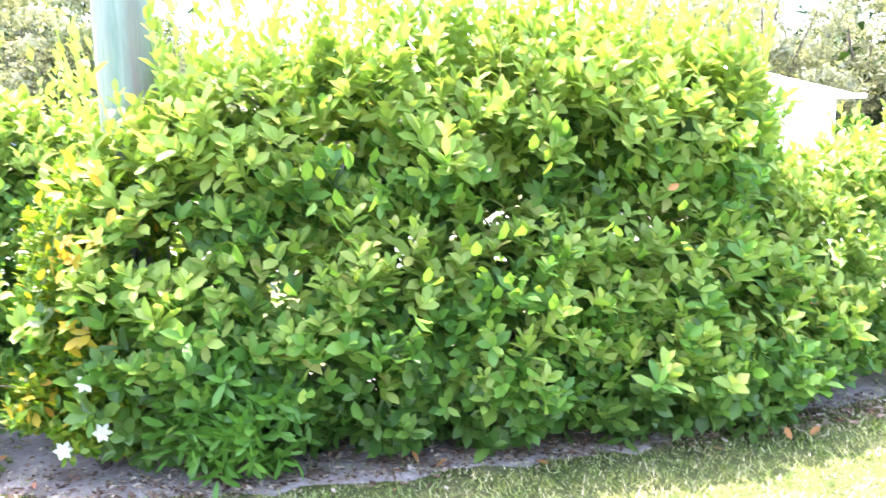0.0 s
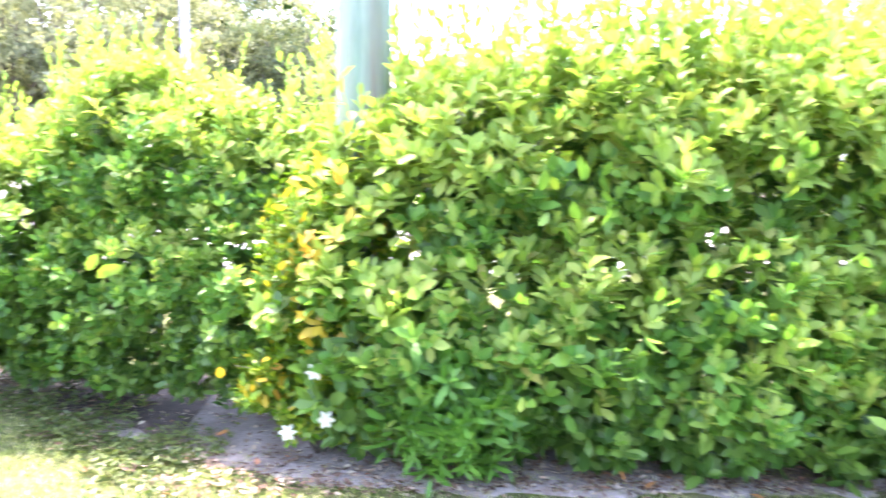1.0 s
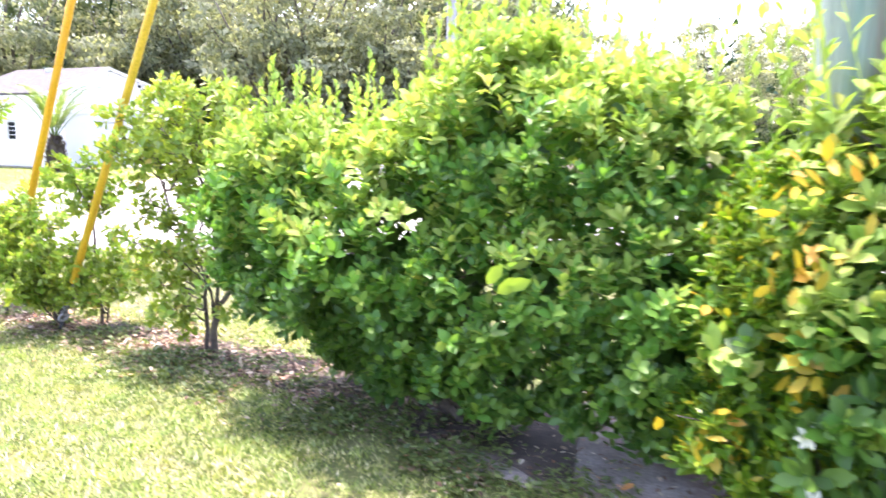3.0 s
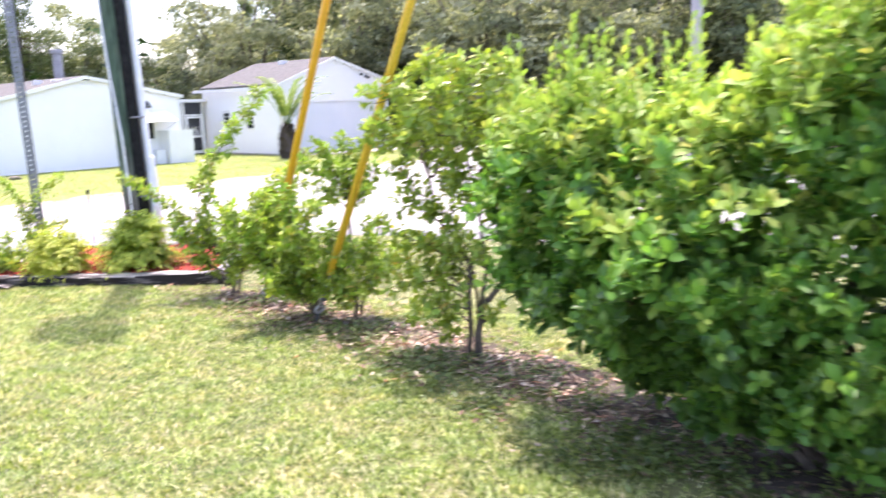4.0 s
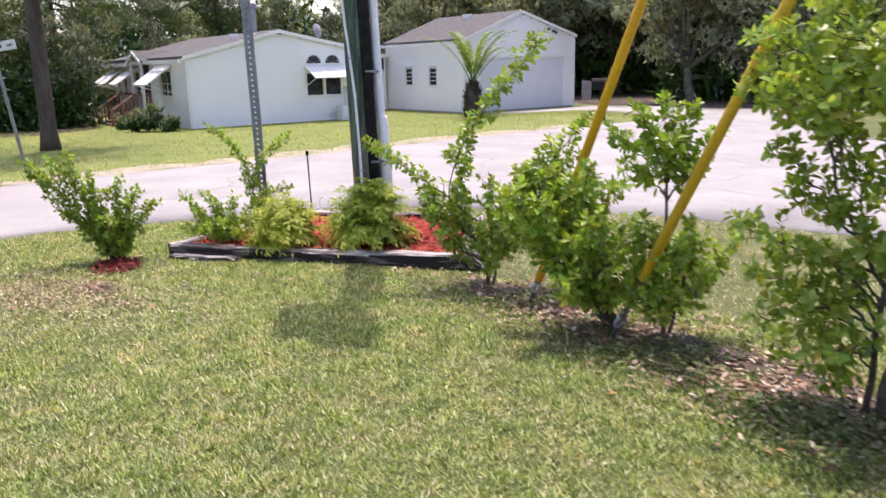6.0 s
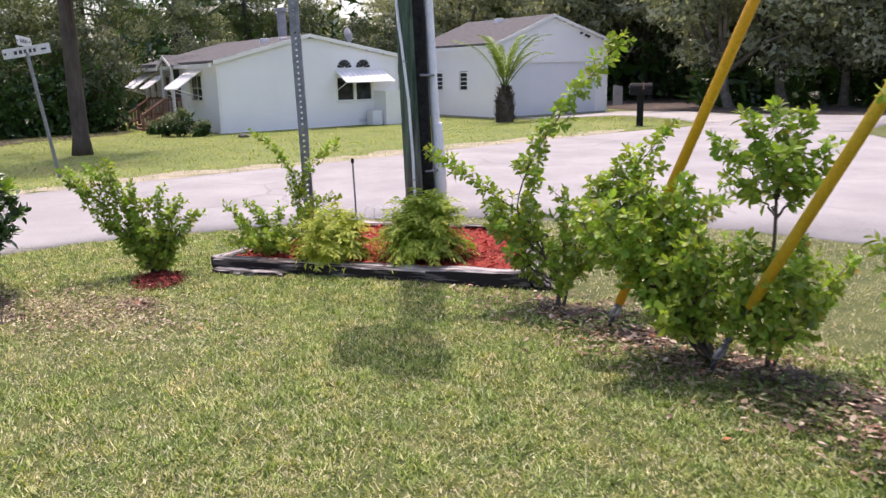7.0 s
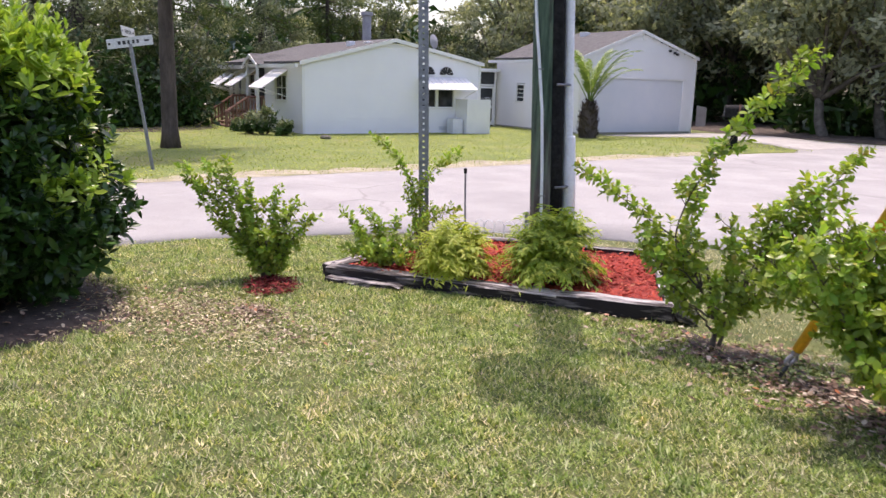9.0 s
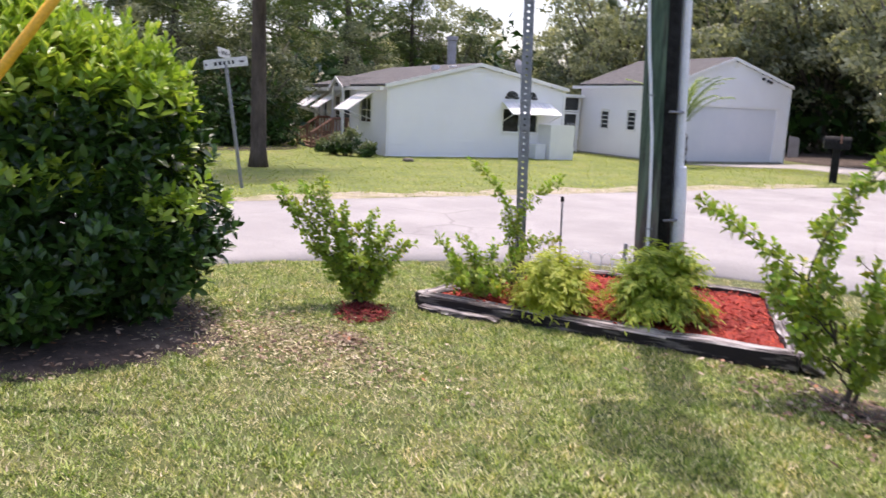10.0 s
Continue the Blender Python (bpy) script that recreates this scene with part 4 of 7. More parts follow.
branch_shrub("open_shrub", (-6.58, 12.07, 0), 28.9, [(-0.24, 0.86, 0.37, 0, 1.74, 0.085), (-0.28, 0.66, -0.87, 0, 1.05, 0.055), (-0.2, 0.3, -0.41, -0.1, 0.56, 0.1), (-0.2, 0.52, -0.17, 0.1, 0.95, 0.06), (0.04, 0.38, 0.02, -0.1, 0.79, 0.11), (0.12, 0.48, 0.26, 0.1, 0.83, 0.12), (0.17, 0.51, 0.44, 0.1, 1.03, 0.075), (0.21, 0.43, 0.54, 0.05, 0.85, 0.12), (0.18, 0.33, 0.37, -0.15, 0.57, 0.1), (-0.07, 0.28, -0.27, 0.15, 0.6, 0.1), (0.08, 0.3, 0.12, -0.2, 0.5, 0.09), (-0.2, 0.45, -0.48, 0.0, 0.68, 0.1), (-0.18, 0.4, -0.4, 0.1, 0.5, 0.09), (-0.12, 0.45, -0.2, -0.1, 0.74, 0.08), (0.3, 0.5, 0.76, 0.0, 0.74, 0.1), (0.25, 0.55, 0.62, 0.15, 0.95, 0.09), (0.3, 0.36, 0.7, -0.1, 0.48, 0.08), (0.25, 0.6, 0.68, 0.0, 1.22, 0.05), (0.1, 0.22, 0.22, -0.1, 0.32, 0.07), (-0.1, 0.22, -0.22, -0.05, 0.34, 0.07), (0.02, 0.16, 0.05, -0.16, 0.26, 0.06), (0.0, 0.3, -0.02, -0.14, 0.42, 0.07)],
             (0.060, 0.033), "loose shrub with long arching branches", (PRIVET, YOUNG), 18, thick=0.008, start=0.3, step=0.024, tuft=8,
             boles=[([(0, 0, -0.04), (0.01, 0, 0.12), (-0.03, 0, 0.3), (-0.08, 0, 0.5)], 0.02, 0.009), ([(0.03, 0.02, -0.04), (0.06, 0.02, 0.16), (0.14, 0.0, 0.34)], 0.014, 0.008), ([(-0.02, 0, 0.2), (-0.14, 0, 0.45)], 0.011, 0.007)])
branch_shrub("small_shrub", (-9.70, 10.90, 0), 55.0, [(-0.36, 0.48, -0.6, 0, 0.86, 0.05), (-0.3, 0.52, -0.54, 0.06, 0.74, 0.05), (-0.26, 0.36, -0.36, 0.04, 0.40, 0.035), (-0.2, 0.5, -0.44, 0.0, 0.88, 0.055), (-0.18, 0.52, -0.31, 0.08, 0.90, 0.05), (-0.1, 0.42, -0.14, -0.05, 0.74, 0.065), (-0.08, 0.36, -0.03, 0.06, 0.6, 0.06), (0.03, 0.42, 0.09, 0.05, 0.7, 0.025), (0.1, 0.34, 0.22, 0.0, 0.6, 0.06), (0.1, 0.34, 0.14, 0.08, 0.54, 0.06), (0.18, 0.3, 0.37, 0.0, 0.48, 0.04),
              (-0.1, 0.16, -0.2, 0.0, 0.22, 0.07), (-0.05, 0.24, -0.1, -0.1, 0.40, 0.08), (0.0, 0.22, 0.0, -0.14, 0.36, 0.08), (0.06, 0.22, 0.12, -0.08, 0.35, 0.08), (0.1, 0.18, 0.22, 0.0, 0.26, 0.07), (0.02, 0.14, 0.05, -0.12, 0.2, 0.07), (-0.05, 0.1, -0.1, -0.1, 0.13, 0.06), (0.06, 0.1, 0.1, -0.08, 0.13, 0.06), (0.0, 0.2, 0.02, 0.12, 0.34, 0.08), (-0.08, 0.22, -0.16, 0.1, 0.32, 0.07)],
             (0.052, 0.029), "small open shrub in a patch of red mulch", (PRIVET, YOUNG), 19, thick=0.007, start=0.26, step=0.02, tuft=8)
branch_shrub("bed_shrub", (-9.2, 11.72, 0.07), 51.8, [(-0.16, 0.2, -0.37, 0, 0.43, 0.03), (-0.08, 0.24, -0.19, 0.05, 0.45, 0.03), (-0.06, 0.2, -0.08, -0.05, 0.37, 0.045), (-0.16, 0.1, -0.36, -0.1, 0.16, 0.045), (0.03, 0.21, 0.06, 0.05, 0.39, 0.045), (-0.19, 0.18, -0.25, -0.1, 0.3, 0.045), (-0.09, 0.11, -0.21, -0.2, 0.13, 0.04), (0.02, 0.12, 0.04, -0.1, 0.25, 0.045), (0.14, 0.2, 0.28, 0.0, 0.38, 0.05), (0.12, 0.12, 0.22, -0.12, 0.2, 0.05), (-0.1, 0.14, -0.2, -0.25, 0.18, 0.06), (0.04, 0.1, 0.1, -0.24, 0.13, 0.06), (-0.05, 0.12, -0.06, -0.22, 0.24, 0.06)],
             (0.052, 0.027), "low green shrub in the mulch bed", (PRIVET, YOUNG), 23, thick=0.007, start=0.2, step=0.019)
branch_shrub("bed_shrub", (-9.28, 12.12, 0.07), 49.5, [(-0.06, 0.62, -0.38, 0, 1.0, 0.03), (0.0, 0.56, 0.31, 0, 0.9, 0.045), (0.05, 0.30, 0.3, -0.1, 0.43, 0.05), (0.0, 0.30, 0.14, 0.05, 0.39, 0.06), (-0.06, 0.36, -0.11, 0, 0.62, 0.03)],
             (0.048, 0.026), "thin sprig with arching tips beside the sign post", (PRIVET, YOUNG), 24, thick=0.006, start=0.4, step=0.02)


def ferny(name, at, radius, height, mat_a, label, seed, plumes=70):
    """A feathery mound of arching sprays that droop at their tips, set all over its surface down to the ground."""
    rng = np.random.default_rng(seed)
    thing = empty(name, pose(*at), label, "shrub", "feathery shrubs")
    a, e = rng.uniform(0, 6.28, plumes), np.arcsin(rng.uniform(0.03, 1, plumes) ** 0.8)
    swell = rng.uniform(0.78, 1.12, plumes) * (1 + 0.12 * np.sin(3 * a + seed) * np.cos(2 * e))
    tip = np.stack([np.cos(a) * np.cos(e) * radius, np.sin(a) * np.cos(e) * radius, height * np.sin(e)], 1) * swell[:, None]
    base = tip * np.array([0.35, 0.35, 0.55]) + np.array([0, 0, 0.05 * height])
    out = np.stack([np.cos(a), np.sin(a), 0 * a], 1)
    P, A, N, L = [], [], [], []
    steps_ = 20
    for k in range(steps_):
        f = (k + rng.random(plumes)) / steps_
        ctr = base + (tip - base) * f[:, None] + np.array([0, 0, 1.0]) * (0.28 * height * f * (1 - f))[:, None]
        ctr = ctr + (out * 0.05 - np.array([0, 0, 0.06])) * (f ** 3)[:, None]
        for sgn in (-1, 1):
            side = np.stack([-np.sin(a), np.cos(a), 0 * a], 1) * sgn
            P.append(ctr + rng.normal(0, 0.008, ctr.shape))
            A.append(unit(tip - base) * 0.6 + side * 0.75 + out * 0.35 + np.array([0, 0, -0.35]) + rng.normal(0, 0.25, ctr.shape))
            N.append(np.array([0, 0, 1.0]) + out * 0.5 + rng.normal(0, 0.3, ctr.shape))
            L.append(0.075 * (1.1 - 0.45 * f) * rng.uniform(0.7, 1.3, plumes))
    P, A, N, L = (np.concatenate(x) for x in (P, A, N, L))
    P[:, 2] = np.maximum(P[:, 2], 0.02)
    v, t, q = leaf_arrays(P, A, N, L, L * 0.24, 0.2, 0.4)
    mesh_arrays("foliage", v, t, q, [mat_a], parent=thing, label="fine drooping sprays", kind="stuff")
    stems(thing, rng, (0, 0, -0.02), [tp * 0.8 for tp in tip[:7]], 0.006, wander=0.01)
    return thing


ferny("feathery_shrub", (-8.65, 11.90, 0.07), 0.31, 0.46, FERNY, "small golden-green feathery shrub in red mulch", 41, 150)
ferny("feathery_shrub", (-8.04, 12.34, 0.07), 0.37, 0.60, FERNGREEN, "larger feathery green shrub in front of the pole", 42, 210)


# ---- poles ----
def lean_pole(name, foot, head, label, category):
    thing = empty(name, pose(*foot), label, category)
    return thing, Vector(head) - Vector(foot)


POLE_FOOT, POLE_HEAD = Vector((-8.388, 12.711, 0)), Vector((-9.038, 13.011, 9.0))
pole, axis_ = lean_pole("utility_pole", POLE_FOOT, POLE_HEAD, "greenish treated wooden utility pole with conduit and transformers", "utility pole")
bm = bmesh.new()
tube(bm, [axis_ * f for f in np.linspace(-0.02, 1, 12)], [0.130 - 0.03 * f for f in np.linspace(0, 1, 12)], 20)
part("shaft", bm, POLEWOOD, pole, smooth=True)
for nm, dx, dy, r, mt, lab in (("conduit", 0.150, 0.092, 0.040, PVC, "grey plastic conduit"), ("cable_guard", 0.112, -0.018, 0.058, BLACK, "black cable cover")):
    bm = bmesh.new()
    o = Vector((dx, dy, 0))
    tube(bm, [axis_ * f + o * (1 - 0.25 * f) for f in np.linspace(0, 0.8, 8)], r, 10)
    part(nm, bm, mt, pole, lab, smooth=True)
bm = bmesh.new()
turn = lambda f: radians(float(np.interp(f, [0, 0.1, 0.15, 0.2, 0.22, 0.35, 0.8], [293, 294, 290, 274, 264, 225, 215])))
tube(bm, [axis_ * f + Vector((math.cos(turn(f)), math.sin(turn(f)), 0)) * (0.138 - 0.03 * f) for f in np.linspace(0, 0.8, 49)], 0.0125, 8)
part("ground_wire", bm, PVC, pole, "pale ground wire moulding winding up the pole", smooth=True)
for f in (0.075, 0.185):
    bm = bmesh.new()
    tube(bm, [axis_ * f + Vector((math.cos(turn(f) + d), math.sin(turn(f) + d), 0)) * (0.150 - 0.03 * f - 0.12 * abs(d)) for d in (-0.22, -0.1, 0, 0.1, 0.22)], 0.006, 6)
    part("staple", bm, GALV, pole)
for k, out in ((-1.2, 0.22), (-0.1, 0.46)):
    bm = bmesh.new()
    c = axis_ * 0.905 + Vector((0.72, -0.69, 0)) * out + Vector((0.69, 0.72, 0)) * 0.24 * k
    tube(bm, [c + Vector((0, 0, z)) for z in (-0.62, -0.58, 0.5, 0.58)], [0.18, 0.205, 0.205, 0.12], 16)
    part("transformer", bm, SIGNGREY, pole, "grey transformer can")
    bm = bmesh.new()
    tube(bm, [axis_ * 0.911, c], 0.05, 8)
    part("bracket", bm, GALV, pole)

bm = bmesh.new()
tube(bm, [axis_ * f + Vector((0.156, 0.098, 0)) for f in (0.0, 0.10, 0.125, 0.128)], [0.058, 0.054, 0.046, 0.041], 14)
part("conduit_sleeve", bm, PVC, pole, "wider pale conduit sleeve", smooth=True)
for z in (0.75, 1.55):
    bm = bmesh.new()
    c = axis_ * (z / 9.0)
    tube(bm, [c + Vector((0.185 * math.cos(a), 0.185 * math.sin(a), 0)) for a in np.linspace(-0.5, 1.2, 9)], 0.010, 6)
    part("strap", bm, GALV, pole, "steel conduit strap")

hp, axis_ = lean_pole("hedge_pole", (-0.30, 9.80, 0), (-0.36, 9.86, 12.6), "weathered blue-green wooden utility pole rising from the hedge", "utility pole")
bm = bmesh.new()
tube(bm, [axis_ * f for f in np.linspace(-0.02, 1, 12)], [0.146 - 0.03 * f for f in np.linspace(0, 1, 12)], 20)
part("shaft", bm, POLEPALE, hp, smooth=True)


def guy(anchor, head, label, guard=3.7, low=0.16, skin=None):
    thing = empty("guy_wire", pose(*anchor), label, "guy wire", "guy wires")
    d = Vector(head) - Vector(anchor)
    w = d.normalized()
    bm = bmesh.new()
    tube(bm, [-w * 0.15, d], 0.006, 6)
    part("wire", bm, GALV, thing, "steel strand")
    bm = bmesh.new()
    tube(bm, [w * low, w * (low + guard * 0.5), w * (low + guard)], 0.028, 12)
    part("guard", bm, skin or YELLOW, thing, "yellow plastic guard", smooth=True)
    bm = bmesh.new()
    tube(bm, [-w * 0.12, w * 0.05], 0.012, 8)
    part("anchor_rod", bm, DARKMETAL, thing, "dark steel anchor rod", smooth=True)
    bm = bmesh.new()
    side = w.cross(Vector((0, 0, 1))).normalized()
    c = w * 0.09
    tube(bm, [c + (w * math.cos(a) + side * math.sin(a)) * 0.036 for a in np.linspace(0, 2 * math.pi, 13)], 0.011, 6)
    part("anchor_eye", bm, LAMPGREY, thing, "grey steel anchor eye", smooth=True)
    for k in (0.14, 0.18):
        bm = bmesh.new()
        box(bm, (-0.022, -0.014, -0.011), (0.022, 0.014, 0.011), 0.004)
        cl = part("wire_clamp", bm, GALV, thing, "small steel wire clamp")
        cl.matrix_local = Matrix.Translation(w * k) @ w.to_track_quat("Z", "Y").to_matrix().to_4x4()
    return thing


guy((-6.07, 11.87, 0.05), (-0.36, 9.86, 12.2), "steel guy wire in a yellow plastic guard")
guy((-5.30, 11.55, 0.05), (-0.35, 9.85, 9.5), "second steel guy wire in a faded yellow guard", low=0.42, skin=YPALE)
guy((-9.5, 7.43, 0.05), (-8.95, 12.95, 8.0), "steel guy wire in a yellow guard beside the dark bush")

# ---- sign post ----
sp = empty("sign_post", pose(-9.40, 12.29, 0, 0, 0, 40), "perforated grey steel sign post in the mulch bed", "sign post")
bm = bmesh.new()
for x0, x1 in ((-0.042, -0.009), (0.009, 0.042)):
    box(bm, (x0, -0.003, -0.1), (x1, 0.003, 3.0))
for k in range(62):
    box(bm, (-0.0095, -0.0028, -0.1 + k * 0.05), (0.0095, 0.0028, -0.066 + k * 0.05))
for x in (-0.042, 0.037):
    box(bm, (x, 0.003, -0.1), (x + 0.005, 0.03, 3.0))
part("channel", bm, GALV, sp, "steel channel with a row of punched holes")
sp.rotation_euler = (radians(-2), radians(-1.6), radians(40))

# ---- raised bed ----
bed = empty("timber_bed", pose(0, 0, 0), "raised bed edged with weathered railway sleepers", "garden bed")
FLc, FRc, BRc, BLc = (-9.45, 11.30), (-7.02, 12.40), (-8.0, 13.85), (-9.75, 13.0)


def timber(a, b, w=0.15, h=0.115, z=-0.01):
    a, b = Vector((*a, z)), Vector((*b, z))
    d = b - a
    bm = bmesh.new()
    box(bm, (0, -w / 2, 0), (d.length, w / 2, h), 0.02)
    bmesh.ops.subdivide_edges(bm, edges=[e for e in bm.edges if e.calc_length() > 0.5], cuts=9)
    rng = random.Random(int(d.length * 1000))
    for v in bm.verts:
        v.co += Vector((0, rng.uniform(-0.011, 0.011), rng.uniform(-0.011, 0.011)))
    ob = part("timber", bm, [TIE, TIE_TOP], bed)
    # Upward faces take the pale timber, all others the dark one.
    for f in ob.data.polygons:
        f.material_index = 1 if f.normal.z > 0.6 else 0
    ob.matrix_local = Matrix.Translation(a) @ Matrix.Rotation(math.atan2(d.y, d.x), 4, "Z")
    return ob


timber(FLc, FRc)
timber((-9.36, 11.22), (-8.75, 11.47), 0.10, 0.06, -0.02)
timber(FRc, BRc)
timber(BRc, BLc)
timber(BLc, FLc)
bm = bmesh.new()
vs = [bm.verts.new((x, y, 0.07)) for x, y in (FLc, FRc, BRc, BLc)]
bm.faces.new(vs)
part("mulch", bm, MULCH, bed, "red shredded bark mulch")


bm = bmesh.new()
bmesh.ops.create_icosphere(bm, subdivisions=2, radius=0.1)
_re = random.Random(12)
for v in bm.verts:
    v.co *= _re.uniform(0.75, 1.15)
ob = part("split_end", bm, TIE_TOP, bed, "pale weathered split timber end")
ob.matrix_local = pose(-6.96, 12.42, 0.055, 10, 20, 30) @ Matrix.Diagonal((1.0, 0.7, 0.75, 1))


# ---- houses ----
def siding(parent, m, width, profile, openings, material=SIDING, board=0.125, label=""):
    """Lapped boards on a wall: profile(z) gives the run along the wall at that height; openings are left out."""
    bm = bmesh.new()
    z = 0.0
    while True:
        span = profile(z + board * 0.5)
        if span is None:
            break
        cuts = sorted((a, b) for a, b, lo, hi in openings if lo < z + board * 0.5 < hi)
        x = span[0]
        runs = []
        for a, b in cuts:
            if a > x:
                runs.append((x, a))
            x = max(x, b)
        if x < span[1]:
            runs.append((x, span[1]))
        for a, b in runs:
            co = [(a, -0.019, z), (b, -0.019, z), (b, -0.002, z + board), (a, -0.002, z + board), (a, 0.05, z), (b, 0.05, z), (b, 0.05, z + board), (a, 0.05, z + board)]
            v = [bm.verts.new(c) for c in co]
            for f in ((0, 1, 2, 3), (5, 4, 7, 6), (0, 4, 5, 1), (0, 3, 7, 4), (1, 5, 6, 2)):
                bm.faces.new([v[i] for i in f])
        z += board
    ob = part("siding", bm, material, parent, label, kind="stuff")
    ob.matrix_local = m
    return ob


def piece(name, parent, lo, hi, material, m=None, bevel=0.0, label=""):
    bm = bmesh.new()
    box(bm, lo, hi, bevel)
    ob = part(name, bm, material, parent, label)
    if m is not None:
        ob.matrix_local = m
    return ob


def gable_profile(w, eave, peak_x, peak, eave_far=None):
    far = eave_far or eave

    def f(z):
        if z >= peak - 0.03:
            return None
        k, j = max(0, (z - eave) / (peak - eave)), max(0, (z - far) / (peak - far))
        return (peak_x * k, w - (w - peak_x) * j)
    return f


def flat_profile(w, h):
    return lambda z: (0.0, w) if z < h else None


def gable_roof(parent, w, depth, eave, px, peak, over, material, rake=0.25, eave_far=None):
    for sgn, x0, eave in ((-1, 0.0, eave), (1, w, eave_far or eave)):
        bm = bmesh.new()
        run = Vector((x0 - px, 0, eave - peak))
        e = Vector((px, 0, peak)) + run * (1 + over / abs(x0 - px))
        t = Vector((0, 0, 0.055))
        co = []
        for y in (-rake, depth + rake):
            co += [Vector((px, y, peak)), Vector((e.x, y, e.z)), Vector((e.x, y, e.z)) + t, Vector((px, y, peak)) + t]
        v = [bm.verts.new(c + Vector((0, 0, 0.015))) for c in co]
        for f in ((0, 1, 2, 3), (7, 6, 5, 4), (1, 5, 6, 2), (3, 2, 6, 7), (0, 4, 5, 1)):
            bm.faces.new([v[i] for i in f])
        part("roof", bm, material, parent, "grey shingle roof slope")
        bm = bmesh.new()
        a, b = Vector((px, -rake - 0.02, peak - 0.05)), Vector((e.x, -rake - 0.02, e.z - 0.05))
        v = [bm.verts.new(c) for c in (a, b, b + Vector((0, 0, 0.115)), a + Vector((0, 0, 0.115)), a + Vector((0, 0.03, 0)), b + Vector((0, 0.03, 0)), b + Vector((0, 0.03, 0.115)), a + Vector((0, 0.03, 0.115)))]
        for f in ((0, 1, 2, 3), (5, 4, 7, 6), (3, 2, 6, 7), (0, 4, 5, 1), (1, 5, 6, 2)):
            bm.faces.new([v[i] for i in f])
        part("bargeboard", bm, WHITE, parent, "white rake board")


SIDE_L = Matrix.Rotation(-math.pi / 2, 4, "Z")


def window(parent, x0, x1, z0, z1, m=Matrix.Identity(4), bars=(1, 1)):
    wn = part("window", box(bmesh.new(), (x0, 0.03, z0), (x1, 0.045, z1)), GLASS, parent, "dark window pane")
    wn.matrix_local = m
    for nm, lo, hi in (("window_frame", (x0 - 0.05, -0.03, z0 - 0.05), (x0, 0.03, z1 + 0.05)), ("window_frame", (x1, -0.03, z0 - 0.05), (x1 + 0.05, 0.03, z1 + 0.05)),
                       ("window_frame", (x0, -0.03, z1), (x1, 0.03, z1 + 0.05)), ("window_sill", (x0, -0.045, z0 - 0.06), (x1, 0.03, z0))):
        piece(nm, wn, lo, hi, WHITE)
    for i in range(1, bars[0]):
        x = x0 + (x1 - x0) * i / bars[0]
        piece("muntin", wn, (x - 0.012, 0.01, z0), (x + 0.012, 0.03, z1), WHITE)
    for i in range(1, bars[1]):
        z = z0 + (z1 - z0) * i / bars[1]
        piece("muntin", wn, (x0, 0.006, z - 0.012), (x1, 0.029, z + 0.012), WHITE)
    return wn


HOUSE = pose(-24.90, 21.69, -0.15, 0, 0, 77.0)
house = empty("house", HOUSE, "white lap-sided single-storey house with awnings and grey roof", "house")
HW, HE, HF, HP, HX, HD = 6.5, 2.17, 2.33, 2.96, 3.15, 7.6
siding(house, Matrix.Identity(4), HW, gable_profile(HW, HE, HX, HP, HF), [(4.1, 5.45, 0.83, 1.62)], label="white lap siding gable wall")
gable_roof(house, HW, HD, HE, HX, HP, 0.12, SHINGLE, 0.1, HF)
window(house, 4.12, 4.74, 0.85, 1.6)
window(house, 4.84, 5.44, 0.85, 1.6)
sidem = Matrix.Translation((0, HD, 0)) @ SIDE_L
siding(house, sidem, HD, flat_profile(HD, HE), [(HD - 2.4, HD - 1.35, 0.95, 1.8), (HD - 4.22, HD - 3.47, 0.3, 2.0), (HD - 5.12, HD - 4.48, 0.95, 1.8), (HD - 6.47, HD - 6.03, 0.95, 1.8), (HD - 7.27, HD - 6.83, 0.95, 1.8)], label="white lap siding side wall")
piece("back_wall", house, (0.1, HD - 0.1, 0), (HW, HD, HE), WHITE)
piece("end_wall", house, (HW - 0.1, 0.1, 0), (HW, HD - 0.1, HE), WHITE)
window(house, HD - 2.38, HD - 1.37, 0.97, 1.78, sidem, (2, 2))
piece("window_blind", house, (HD - 2.35, 0.035, 1.4), (HD - 1.4, 0.05, 1.76), BLIND, sidem, label="green-grey blind drawn half down")
for y0, y1 in ((4.5, 5.1), (6.05, 6.45), (6.85, 7.25)):
    window(house, HD - y1, HD - y0, 0.97, 1.78, sidem)

GARAGE = pose(-21.32, 31.02, -0.15, 0, 0, 76.5)
garage = empty("garage", GARAGE, "white lap-sided garage with a wide roller door", "garage")
GW, GE, GF, GP, GX, GD = 5.8, 2.68, 2.86, 3.72, 2.82, 5.2
siding(garage, Matrix.Identity(4), GW, gable_profile(GW, GE, GX, GP, GF), [(0.75, 5.2, 0, 2.0)], label="white lap siding gable wall")
gable_roof(garage, GW, GD, GE, GX, GP, 0.08, SHINGLE, 0.08, GF)
gsm = Matrix.Translation((0, GD, 0)) @ SIDE_L
siding(garage, gsm, GD, flat_profile(GD, GE), [(GD - 3.80, GD - 3.26, 1.02, 1.70), (GD - 2.19, GD - 1.66, 1.02, 1.70)], label="white lap siding side wall")
piece("back_wall", garage, (0.1, GD - 0.1, 0), (GW, GD, GE), WHITE)
piece("end_wall", garage, (GW - 0.1, 0.1, 0), (GW, GD - 0.1, GE), WHITE)
window(garage, GD - 3.77, GD - 3.29, 1.05, 1.67, gsm, (1, 4))
